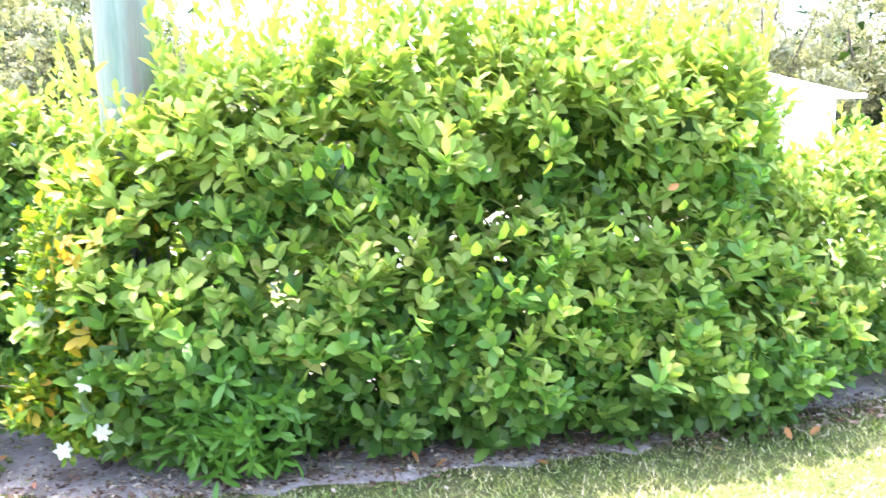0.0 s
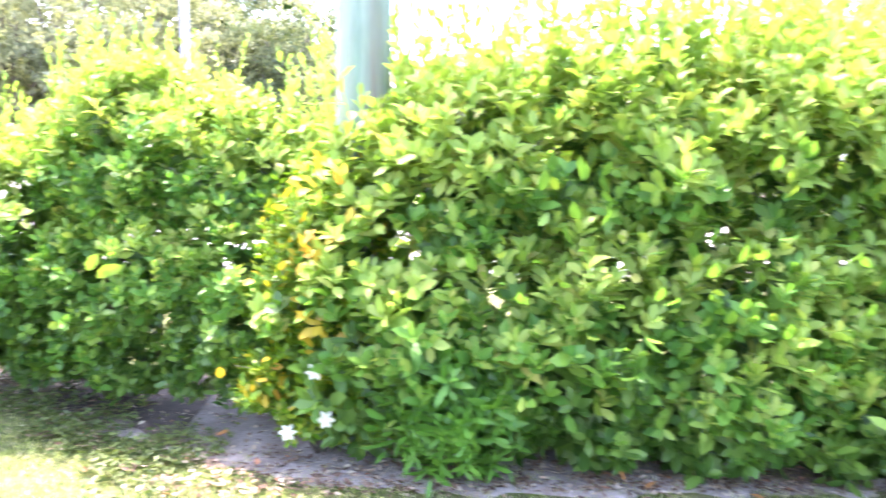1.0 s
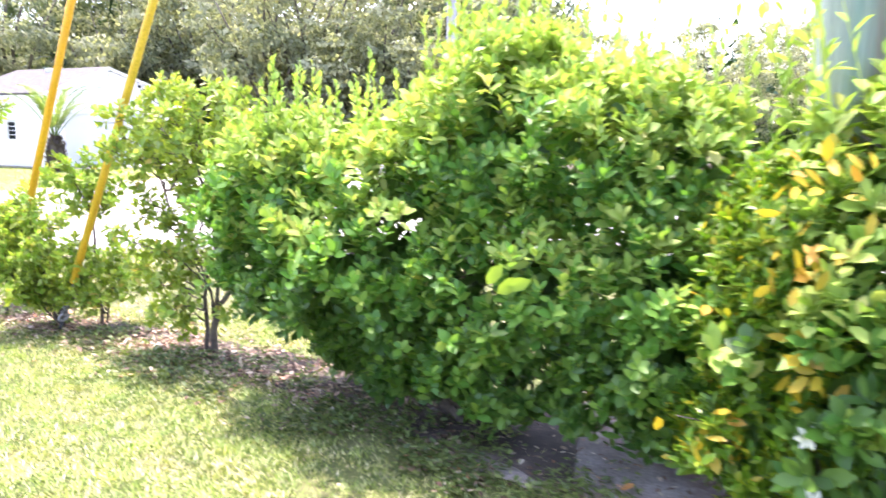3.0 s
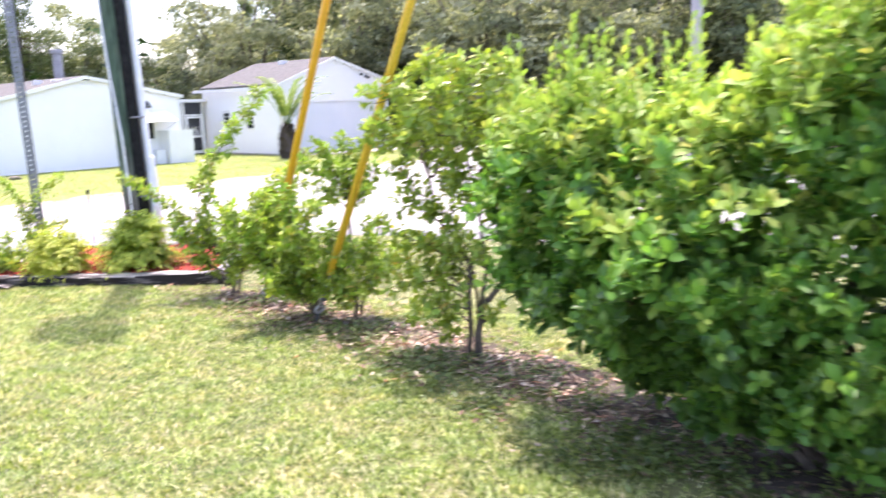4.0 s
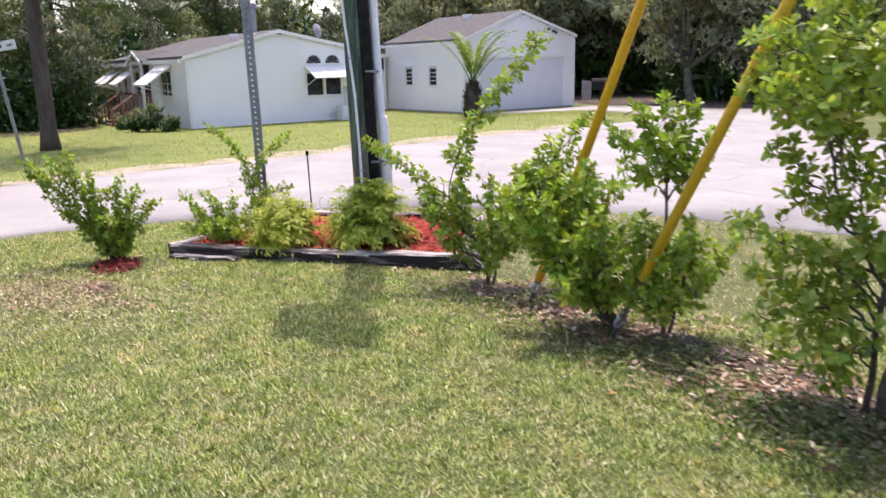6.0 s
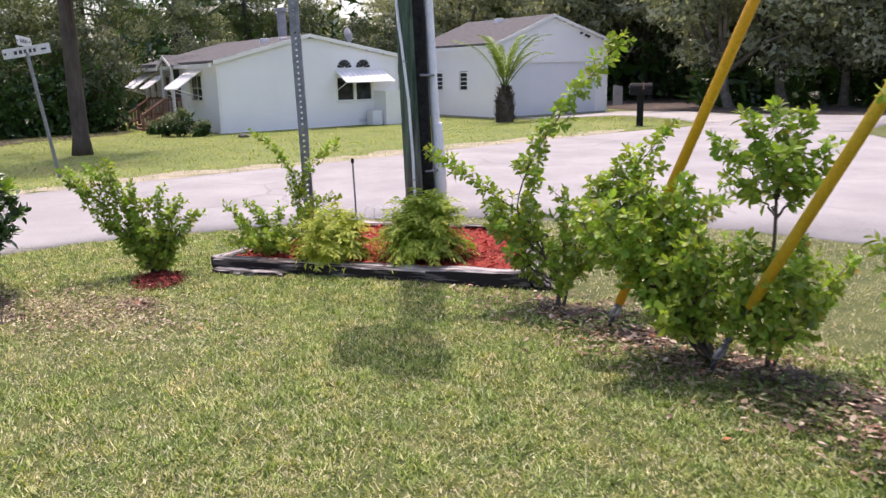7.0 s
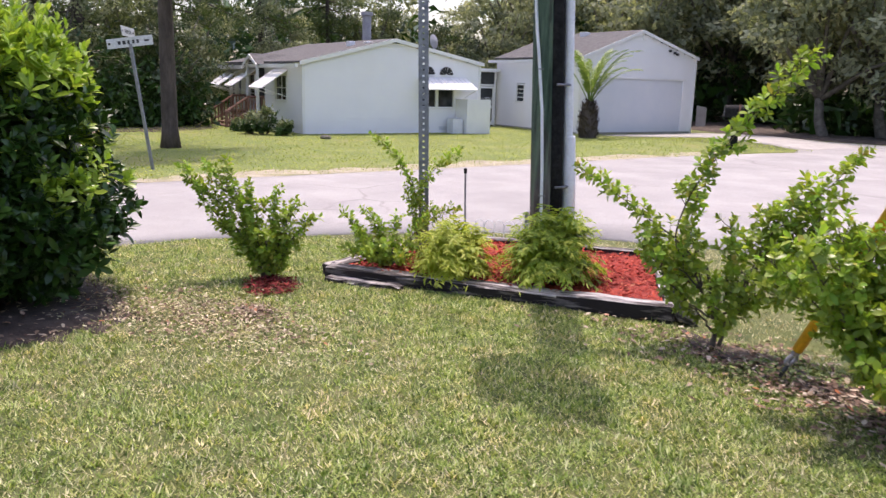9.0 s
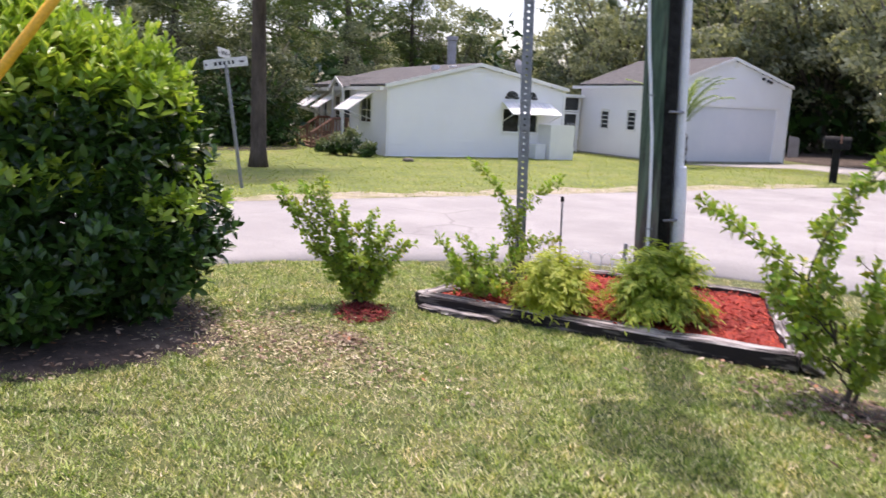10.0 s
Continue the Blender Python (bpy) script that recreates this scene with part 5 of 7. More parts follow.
window(garage, GD - 2.16, GD - 1.69, 1.05, 1.67, gsm, (1, 4))
piece("garage_door", garage, (0.75, 0.02, 0), (5.2, 0.05, 2.0), GDOOR, label="pale blue-grey sectional garage door")


# ---- trees ----
def tree_meshes(kind, seed, height, leaf_mat, bark):
    """Trunk and crown meshes of one tree."""
    rng = np.random.default_rng(seed)
    bm = bmesh.new()
    if kind == "pine":
        top = Vector((rng.normal(0, 0.3), rng.normal(0, 0.3), height))
        tube(bm, [top * f for f in (0, 0.03, 0.3, 0.6, 1.0)], [0.25, 0.19, 0.155, 0.12, 0.04], 10)
        cl = []
        for i in range(46):
            f = rng.uniform(0.30, 1.0)
            a = rng.uniform(0, 6.28)
            r = (1.15 - f) * 4.2 * rng.uniform(0.3, 1)
            e = top * f + Vector((math.cos(a) * r, math.sin(a) * r, -r * 0.25 + rng.normal(0, 0.2)))
            tube(bm, [top * f, (top * f).lerp(e, 0.5) + Vector((0, 0, 0.12)), e], [0.045, 0.03, 0.012], 5)
            for k in range(5):
                cl.append(((top * f).lerp(e, 0.45 + 0.14 * k)) + Vector(rng.normal(0, 0.18, 3)))
        per, spr, size = 32, 0.30, (0.46, 0.05)
    else:
        cl = []
        tr = height * rng.uniform(0.16, 0.28)
        bend = Vector((rng.normal(0, 0.5), rng.normal(0, 0.5), tr))
        tube(bm, [(0, 0, -0.2), bend * 0.1, bend * 0.5 + Vector((0.1, 0, 0)), bend], [0.34, 0.25, 0.2, 0.17], 9)
        for i in range(11):
            a = i * 2.4 + rng.normal(0, 0.3)
            up = rng.uniform(0.05, 1.0)
            r = height * 0.36 * rng.uniform(0.6, 1.1) * (1.15 - 0.5 * up)
            e = bend + Vector((math.cos(a) * r, math.sin(a) * r, (height - tr) * up * 0.85))
            mid = bend.lerp(e, 0.5) + Vector((rng.normal(0, 0.3), rng.normal(0, 0.3), 0.4))
            tube(bm, [bend * 0.95, mid, e], [0.13, 0.08, 0.03], 6)
            for k in range(4):
                c = bend.lerp(e, 0.42 + 0.22 * k + rng.uniform(-0.08, 0.08)) + Vector(rng.normal(0, height * 0.06, 3))
                cl.append(c)
        per, spr, size = 185, height * 0.085, (0.265, 0.185)
    me = bpy.data.meshes.new("trunk")
    bm.to_mesh(me)
    bm.free()
    me.materials.append(bark)
    me.polygons.foreach_set("use_smooth", [True] * len(me.polygons))
    c = np.repeat(np.array([list(x) for x in cl]), per, 0)
    n = len(c)
    p = c + rng.normal(0, spr, (n, 3)) * np.array([1.25, 1.25, 0.6])
    if kind != "pine":
        d = unit(rng.normal(size=(n, 3)) + np.array([0, 0, 0.35]))
        wide = np.repeat(rng.uniform(0.65, 1.25, len(cl)), per)[:, None] * (0.72 + 0.28 * rng.random((n, 1)) + 0.16 * np.sin(d[:, :1] * 9 + d[:, 2:] * 7))
        p = c + d * wide * spr * 1.25 * np.array([1.15, 1.15, 0.62])
    ax = rng.normal(size=(n, 3)) + np.array([0, 0, -0.2 if kind != "pine" else 0.3])
    nr = rng.normal(size=(n, 3)) * 0.4 + unit(p - c) * 1.0 + np.array([0, 0, 0.6])
    ax, L, W = unit(ax), size[0] * rng.uniform(0.6, 1.3, n), size[1] * rng.uniform(0.7, 1.3, n)
    nr = unit(nr - ax * (nr * ax).sum(1, keepdims=True))
    sd = np.cross(ax, nr)
    v = np.stack([p - sd * (W / 2)[:, None], p + sd * (W / 2)[:, None] + nr * (W * 0.15)[:, None], p + ax * L[:, None]], 1)
    out = unit(p - c)
    turned = (np.cross(v[:, 1] - v[:, 0], v[:, 2] - v[:, 0]) * out).sum(1) < 0
    v[turned] = v[turned][:, [0, 2, 1]]
    t = np.arange(n * 3).reshape(-1, 3)
    ob = mesh_arrays("crown", v.reshape(-1, 3), t, np.zeros((0, 4), int), [leaf_mat], smooth=True)
    if kind != "pine":
        fn = unit(np.cross(v[:, 1] - v[:, 0], v[:, 2] - v[:, 0]))
        ob.data.normals_split_custom_set_from_vertices(np.repeat(unit(out * 0.75 + fn * 0.55), 3, 0))
    return me, ob


def tree(name, kind, seed, height, leaf_mat, bark, label):
    thing = empty(name, Matrix.Identity(4), label, "tree", "trees")
    me, crown = tree_meshes(kind, seed, height, leaf_mat, bark)
    tk = new("trunk", me)
    tk.parent = thing
    crown.parent = thing
    tagged(crown, kind="stuff")
    return thing


PROTO = [tree("oak_tree", "oak", 31, 10.0, TREELEAF, TREEBARK, "broad oak with grey-green leafy crown"), tree("oak_tree", "oak", 32, 10.0, HAZYMOSS, TREEBARK, "mossy oak tree, pale grey-green with painted haze"),
         tree("oak_tree", "oak", 33, 10.0, DEEPLEAF, TREEBARK, "dark rounded oak in a wood"), tree("oak_tree", "oak", 34, 10.0, DEEPLEAF, TREEBARK, "tall dark leafy woodland oak"),
         tree("pine_tree", "pine", 35, 14.0, NEEDLE, PINEBARK, "tall pine with bare lower trunk"), tree("pine_tree", "pine", 36, 12.0, NEEDLE, PINEBARK, "slim dark pine among other trees")]
for i, pr in enumerate(PROTO):
    pr.matrix_world = pose(-44 - 4 * i, 62 + 3 * i, -0.15)
_rt = random.Random(5)


def at_azimuth(az, dist):
    a = radians(az)
    return -3.0 - dist * math.sin(a), 7.5 + dist * math.cos(a)


SKYLINE = [(-60, 11), (-30, 10.5), (-24, 7), (-12, 6.2), (2, 6.5), (7, 12), (38, 12), (43, 6.2), (52, 6.5), (58, 7.0), (64, 5.6), (110, 5.6)]


def skyline(az):
    return float(np.interp(az, [a for a, e in SKYLINE], [e for a, e in SKYLINE]))


for az in np.arange(-54, 104, 3.9):
    for row, dist in ((0, 43), (1, 55)):
        d = dist + _rt.uniform(-3, 4)
        az1 = az + _rt.uniform(-1.5, 1.5) + row * 1.5
        x, y = at_azimuth(az1, d)
        h = (d * math.tan(radians(skyline(az1))) + 1.7) * (_rt.uniform(0.8, 1.06) if az < 58 else _rt.uniform(0.6, 1.1))
        k = 5 if (az > 50 and _rt.random() < 0.4) else _rt.choice([1, 1, 1, 0, 1, 1] if az < 42 else [0, 1, 1, 0, 1, 2])
        copy_thing(PROTO[k], pose(x, y, -0.2, 0, 0, _rt.uniform(0, 360)) @ Matrix.Scale(_rt.uniform(0.7, 1.0) if k == 5 else h / 10.0, 4))
for az in np.arange(5.0, 22.5, 3.4):
    d = 32.5 + _rt.uniform(-1.0, 2.0)
    x, y = at_azimuth(az, d)
    copy_thing(PROTO[_rt.choice([1, 0, 1, 2])], pose(x, y, -0.2, 0, 0, _rt.uniform(0, 360)) @ Matrix.Scale((d * math.tan(radians(12)) + 1.7) * _rt.uniform(0.85, 1.1) / 10.0, 4))
copy_thing(PROTO[4], pose(-22.2, 16.1, -0.15))
for x, y, sc in ((-31.5, 17.5, 0.9), (-39, 29, 1.0), (-34, 13.5, 1.0), (-38, 24, 1.05), (-30, 8.5, 0.95), (-36.5, 18, 0.9)):
    copy_thing(PROTO[4 if sc > 0.9 else 5], pose(x, y, -0.15, 0, 0, x * 37) @ Matrix.Scale(sc, 4))


for x, y, sc, k in ((-31.2, 16.8, 0.48, 1), (-33.6, 20.3, 0.5, 0), (-31.0, 12.0, 0.5, 1), (-36, 16, 0.6, 1), (-30.2, 19.6, 0.45, 3)):
    copy_thing(PROTO[k], pose(x, y, -0.2, 0, 0, x * 71) @ Matrix.Scale(sc, 4))


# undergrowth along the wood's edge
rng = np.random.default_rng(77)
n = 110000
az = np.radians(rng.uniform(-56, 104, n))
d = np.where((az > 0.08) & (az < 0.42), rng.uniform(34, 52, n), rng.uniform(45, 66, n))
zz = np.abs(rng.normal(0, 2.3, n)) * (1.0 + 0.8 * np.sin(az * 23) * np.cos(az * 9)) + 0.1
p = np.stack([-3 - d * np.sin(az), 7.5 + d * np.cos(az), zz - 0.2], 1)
# Dense dark leaves beside the house also paint the shade under the canopy.
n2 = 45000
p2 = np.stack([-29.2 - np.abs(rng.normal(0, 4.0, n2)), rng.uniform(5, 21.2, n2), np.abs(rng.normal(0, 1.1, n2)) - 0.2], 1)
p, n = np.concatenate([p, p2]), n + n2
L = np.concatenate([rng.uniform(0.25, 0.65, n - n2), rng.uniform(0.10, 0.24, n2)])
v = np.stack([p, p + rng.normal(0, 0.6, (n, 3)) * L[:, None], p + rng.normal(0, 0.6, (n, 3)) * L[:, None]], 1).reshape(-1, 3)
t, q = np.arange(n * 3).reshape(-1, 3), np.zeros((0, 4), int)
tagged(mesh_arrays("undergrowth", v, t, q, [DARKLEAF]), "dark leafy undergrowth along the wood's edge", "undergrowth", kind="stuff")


# ---- grass, litter and mulch ----
HOLES = [(FLc, FRc, BRc, BLc)]


def in_poly(x, y, poly):
    inside = np.zeros(len(x), bool)
    n = len(poly)
    for i in range(n):
        (x1, y1), (x2, y2) = poly[i], poly[(i + 1) % n]
        c = ((y1 > y) != (y2 > y)) & (x < (x2 - x1) * (y - y1) / ((y2 - y1) if y2 != y1 else 1e-9) + x1)
        inside ^= c
    return inside


NEAR_X = np.array([-12.0, -11.65, -11.3, -10.9, -10.3, -9.5, -8.4, -6.1, -3, 6])
NEAR_Y = np.array([4.0, 10.6, 11.4, 12.2, 13.4, 14.2, 14.8, 15.3, 15.4, 15.3])
SOIL_X = np.array([-6.7, -6.0, -4.6, -3.5, -2.6, -1.6, -0.6, 1.0, 1.9, 3.2, 5.5])
SOIL_Y = np.array([12.05, 11.80, 11.38, 11.0, 10.45, 9.85, 9.35, 9.05, 9.2, 9.38, 9.5])
SOIL_B = np.array([12.25, 12.05, 11.75, 11.45, 11.15, 11.2, 11.2, 11.2, 11.2, 11.2, 11.2])


def wave(x, y, k, s):
    return np.sin(x * k + s) * np.cos(y * k * 1.13 - s) + 0.6 * np.sin(x * k * 2.3 - y * k * 1.7 + 2 * s)


_table = np.random.default_rng(404).random((128, 128))


def mottle(x, y, cell, s):
    """Smooth random patches of about the given size, from -1 to 1."""
    u, w = np.asarray(x) / cell + 17.3 * s, np.asarray(y) / cell + 5.7 * s
    i, j = np.floor(u).astype(int), np.floor(w).astype(int)
    a, b = smooth01(0, 1, u - i), smooth01(0, 1, w - j)
    g = lambda p, q: _table[(i + p) % 128, (j + q) % 128]
    return 2 * ((g(0, 0) * (1 - a) + g(1, 0) * a) * (1 - b) + (g(0, 1) * (1 - a) + g(1, 1) * a) * b) - 1


def soil_share(x, y):
    """1 well inside the bare strip, 0 on the lawn."""
    a = np.interp(x, SOIL_X, SOIL_Y) + 0.12 * smooth01(-0.5, 0.5, x)
    b = np.interp(x, SOIL_X, SOIL_B)
    s = np.minimum(y - a, b - y)
    weeds = 0.30 * smooth01(-1.5, -3.0, x) * (0.5 + wave(x, y, 3.1, 1.3))
    return np.where(x < -6.75, 0.0, np.clip(smooth01(-0.34, 0.40, s - 0.12 * smooth01(-1.5, -3.0, x) + 0.13 * wave(x, y, 5.0, 0.7) + 0.07 * wave(x, y, 13.0, 2.1)) - weeds, 0, 1))


def blades(name, n, region, length, width, seed, label, lean=1.5, keep=None, mat=None):
    rng = np.random.default_rng(seed)
    x, y = rng.uniform(region[0], region[1], n), rng.uniform(region[2], region[3], n)
    ok = rng.random(n) > 0.2 + 0.18 * mottle(x, y, 0.8, seed) + 0.24 * mottle(x, y, 0.13, seed)
    if keep is not None:
        ok &= keep(x, y, rng)
    x, y = x[ok], y[ok]
    n = len(x)
    L = length * rng.uniform(0.5, 1.35, n) * (1 + 0.5 * mottle(x, y, 0.06, seed))
    a = rng.uniform(0, 6.28, n)
    ln = lean * rng.uniform(0.3, 1.6, n)
    d = np.stack([np.cos(a) * ln, np.sin(a) * ln, np.ones(n)], 1)
    d = unit(d)
    sd = np.stack([-np.sin(a), np.cos(a), np.zeros(n)], 1)
    p = np.stack([x, y, ground_z(x, y) - 0.004], 1)
    w = (width * rng.uniform(0.7, 1.3, n))[:, None]
    tip = p + d * L[:, None]
    v = np.stack([p - sd * w / 2, p + sd * w / 2, tip], 1).reshape(-1, 3)
    t = np.arange(n * 3).reshape(-1, 3)
    q = np.zeros((0, 4), int)
    ob = mesh_arrays(name, v, t, q, [mat or BLADE], smooth=False)
    return tagged(ob, label, "grass", kind="stuff")


def yard(x, y, rng):
    edge = np.interp(x, NEAR_X, NEAR_Y)
    ok = (y < edge - 0.03 + rng.normal(0, 0.06, len(x))) & (x > -11.9)
    ok &= rng.random(len(x)) > soil_share(x, y) * np.where(x < -2.2, 0.9, 0.985)
    ok &= ~in_poly(x, y, (FLc, FRc, BRc, BLc))
    for cx, cy, r in ((-9.46, 10.77, 0.21), (-10.1, 8.95, 0.88), (-10.1, 7.9, 0.88)):
        ok &= ((x - cx) ** 2 + (y - cy) ** 2 > (r + rng.normal(0, 0.05, len(x))) ** 2)
    return ok


def worn(x, y):
    """1 in the middle of the worn, dry stretch of lawn, 0 far from it."""
    return np.exp(-((x + 9.0) ** 2 / 2.6 + (y - 9.8) ** 2 / 1.2)) * np.clip(0.8 + 0.6 * mottle(x, y, 0.3, 4), 0, 1)


def dryness(x, y):
    """Share of dry straw: patchy, most near the side hedge and the small shrub."""
    return np.clip(0.36 + 0.3 * mottle(x, y, 0.9, 2) + 0.3 * mottle(x, y, 0.2, 3) + 0.8 * worn(x, y), 0.04, 1)


# Bare soil kept extra dark to paint the bush's shadow.
ribbon("bare_patch", [(-11.0, 6.9), (-11.0, 9.95)], [(-9.2, 6.9), (-9.25, 9.7)], HUMUS, "bare soil under the side hedge, darkened for its shadow", "soil bed", 0.006, rows=6, ragged=0.14, seed=21)
blades("lawn_grass", 620000, (-11.9, -2.5, 7.6, 12.3), 0.034, 0.0092, 51, "short mown grass, green with straw-coloured patches", keep=lambda x, y, rng: yard(x, y, rng) & (rng.random(len(x)) > 0.85 * worn(x, y)))
blades("lawn_grass", 150000, (-2.5, 5.0, 7.6, 10.6), 0.036, 0.007, 54, "short mown grass beside the hedge", keep=yard)
blades("dry_grass", 330000, (-11.9, -2.5, 7.6, 12.3), 0.036, 0.0068, 55, "dry straw lying flat in the lawn", keep=lambda x, y, rng: yard(x, y, rng) & (rng.random(len(x)) < dryness(x, y)), mat=STRAW, lean=4.0)
blades("dry_grass", 26000, (-2.5, 5.0, 7.6, 10.6), 0.036, 0.006, 56, "dry straw lying in the lawn beside the hedge", keep=yard, mat=STRAW, lean=5.0)
blades("lawn_grass", 60000, (-11.9, -6.5, 6.2, 7.6), 0.038, 0.0072, 57, "short mown grass beyond the side hedge", keep=yard)
blades("verge_grass", 110000, (-11.9, 5.0, 12.3, 15.5), 0.036, 0.008, 52, "thin dry grass along the street's edge", keep=yard, mat=STRAW)


def across(x, y, rng):
    far = np.interp(y, [4, 12.3, 15.2, 18.6, 23.2, 26.5, 29.2, 31.5], [-15.8, -15.5, -15.0, -14.4, -13.8, -13.2, -12.4, -10.5])
    ok = (x < far - 0.05 + rng.normal(0, 0.12, len(x)))
    c, s = math.cos(radians(-77)), math.sin(radians(-77))
    u, w = (x + 24.85) * c - (y - 21.69) * s, (x + 24.85) * s + (y - 21.69) * c
    ok &= ~((u > -0.05) & (u < 8) & (w > -0.05))
    ok &= ~in_poly(x, y, ((-12.7, 29.4), (-14.3, 30.9), (-17.4, 32.7), (-20.6, 31.3), (-19.3, 36.8), (-16.8, 37.5), (-12.3, 32)))
    return ok


ribbon("far_lawn", [(-15.5, 6), (-15.5, 12.3), (-15.0, 15.2), (-14.4, 18.6), (-13.8, 23.2), (-13.2, 26.5), (-12.6, 29.0)], [(-34, 6), (-34, 12.3), (-34, 15.2), (-34, 20), (-34, 26), (-30, 31), (-20.8, 30.6)],
       GREENLAWN, "sunlit green lawn across the street", "lawn", 0.003, rows=26, seed=14)
blades("far_lawn_grass", 120000, (-32, -12.5, 8, 34), 0.07, 0.022, 53, "sunlit green lawn across the street", keep=across, mat=FARBLADE, lean=2.5)

blades("verge_grass", 26000, (-17.2, -13.2, 8, 27), 0.05, 0.014, 58, "dry grass tufts at the far street edge", keep=lambda x, y, rng: across(x, y, rng) & (x > np.interp(y, [4, 12.3, 15.2, 18.6, 23.2, 26.5], [-15.8, -15.5, -15.0, -14.4, -13.8, -13.2]) - 1.3 * rng.random(len(x))), mat=STRAW)

# straw-coloured worn rim along the far kerbless edge
ribbon("worn_verge", [(-15.6, 8), (-15.45, 12.3), (-15.0, 15.2), (-14.4, 18.6), (-13.8, 23.2), (-13.2, 26.2)], [(-16.3, 8), (-16.1, 12.5), (-15.6, 15.4), (-15.1, 18.8), (-14.6, 23.4), (-13.9, 26.5)],
       SAND, "worn sandy verge beside the street", "verge", 0.012, ragged=0.28, seed=9)


def scatter(name, n, where, size, mat, seed, label, category, flat=0.75, ratio=0.5, parent=None, z0=0.012, rise=0.02):
    rng = np.random.default_rng(seed)
    x, y = where(rng, n)
    n = len(x)
    p = np.stack([x, y, ground_z(x, y) + z0 + rng.random(n) * rise], 1)
    a = rng.uniform(0, 6.28, n)
    ax = np.stack([np.cos(a), np.sin(a), rng.normal(0, 0.3 * (1 - flat) + 0.12, n)], 1)
    nr = np.array([0, 0, 1.0]) + rng.normal(0, 1 - flat, (n, 3))
    L = size * rng.uniform(0.5, 1.4, n)
    v, t, q = leaf_arrays(p, ax, nr, L, L * ratio * rng.uniform(0.7, 1.3, n), rng.uniform(0, 0.5, n), rng.uniform(-0.3, 0.3, n))
    ob = mesh_arrays(name, v, t, q, [mat], parent=parent, kind="stuff")
    return tagged(ob, label, category)


def on_soil(rng, n):
    x = rng.uniform(-6.6, 4.5, n)
    a, b = np.interp(x, SOIL_X, SOIL_Y), np.interp(x, SOIL_X, SOIL_B)
    return x, a - 0.15 + (b - a) * rng.beta(1.1, 1.5, n)


def round_trunks(rng, n):
    k = rng.integers(0, 3, n)
    cx, cy = np.array([-3.9, -5.1, -6.5])[k], np.array([11.25, 11.65, 12.0])[k]
    return cx + rng.normal(0, 0.5, n), cy + rng.normal(0, 0.22, n)


scatter("leaf_litter", 4200, on_soil, 0.032, DRYLEAF, 61, "scattered dry brown leaves on the soil", "leaf litter")


def along_bed(rng, n):
    x = rng.uniform(-6.4, -1.8, n)
    y = 0.5 * (np.interp(x, SOIL_X, SOIL_Y) + np.interp(x, SOIL_X, SOIL_B)) + rng.normal(-0.05, 0.24, n)
    ok = wave(x, y, 4.3, 0.4) > -0.3
    return x[ok], y[ok]


scatter("leaf_litter", 4200, along_bed, 0.042, DRYLEAF, 69, "patches of dry brown and tan leaves along the bed", "leaf litter")
scatter("leaf_litter", 2000, round_trunks, 0.036, DRYLEAF, 62, "dry leaves heaped round the shrub stems", "leaf litter")


def under_side_hedge(rng, n):
    a, r = rng.uniform(0, 6.28, n), np.sqrt(rng.uniform(0, 1, n))
    return -10.05 + np.cos(a) * r * 0.95, 8.6 + np.sin(a) * r * 1.3


def dry_patch(rng, n):
    x = rng.normal(-9.15, 0.5, n)
    return x, rng.normal(10.0, 0.26, n) + 0.25 * (x + 9.15)


scatter("leaf_litter", 650, under_side_hedge, 0.04, DRYLEAF, 66, "dry leaves on dark soil under the side hedge", "leaf litter")
scatter("leaf_litter", 2600, dry_patch, 0.026, STRAW, 67, "pale dry leaf litter on worn lawn", "leaf litter", ratio=0.35)
scatter("leaf_litter", 1100, dry_patch, 0.03, DRYLEAF, 72, "thin brown leaf litter on worn lawn", "leaf litter")
scatter("leaf_litter", 420, lambda rng, n: (rng.normal(-8.97, 0.09, n), rng.normal(10.33, 0.05, n)), 0.03, DRYLEAF, 71, "small heap of brown leaves on worn lawn", "leaf litter")


scatter("leaf_litter", 2600, lambda rng, n: (rng.uniform(-1.2, 4.2, n), 9.12 + np.abs(rng.normal(0, 0.25, n))), 0.035, DRYLEAF, 68, "reddish dry leaves at the hedge's foot", "leaf litter")


def in_bed(rng, n):
    x, y = rng.uniform(-9.8, -7.0, n), rng.uniform(11.3, 13.9, n)
    ok = in_poly(x, y, (FLc, FRc, BRc, BLc))
    return x[ok], y[ok]


scatter("mulch_chips", 13000, in_bed, 0.055, CHIP, 63, "red shredded bark chips", "mulch", flat=0.55, ratio=0.22, z0=0.065, rise=0.03)


def mulch_ring(rng, n):
    a, r = rng.uniform(0, 6.28, n), np.sqrt(rng.uniform(0, 1, n)) * rng.uniform(0.8, 1.15, n)
    u, w = 0.30 * r * np.cos(a), 0.19 * r * np.sin(a)
    return -9.46 + u * 0.82 - w * 0.57, 10.77 - u * 0.57 - w * 0.82


scatter("mulch_chips", 1000, mulch_ring, 0.045, SHADECHIP, 64, "ring of red bark chips round a small shrub", "mulch", flat=0.55, ratio=0.22, z0=0.004, rise=0.03)
scatter("mulch_chips", 260, lambda rng, n: (rng.normal(-8.9, 0.3, n), rng.normal(10.25, 0.12, n)), 0.032, DRYLEAF, 65, "few stray bark chips on the lawn", "mulch", ratio=0.3)


def weed_patches(rng, n):
    x = rng.uniform(-6.4, -1.0, n)
    y = np.interp(x, SOIL_X, SOIL_Y) + rng.normal(0.02, 0.26, n)
    ok = wave(x, y, 3.4, 2.6) + 0.4 * wave(x, y, 9.0, 0.3) > 0.15
    return x[ok], y[ok]


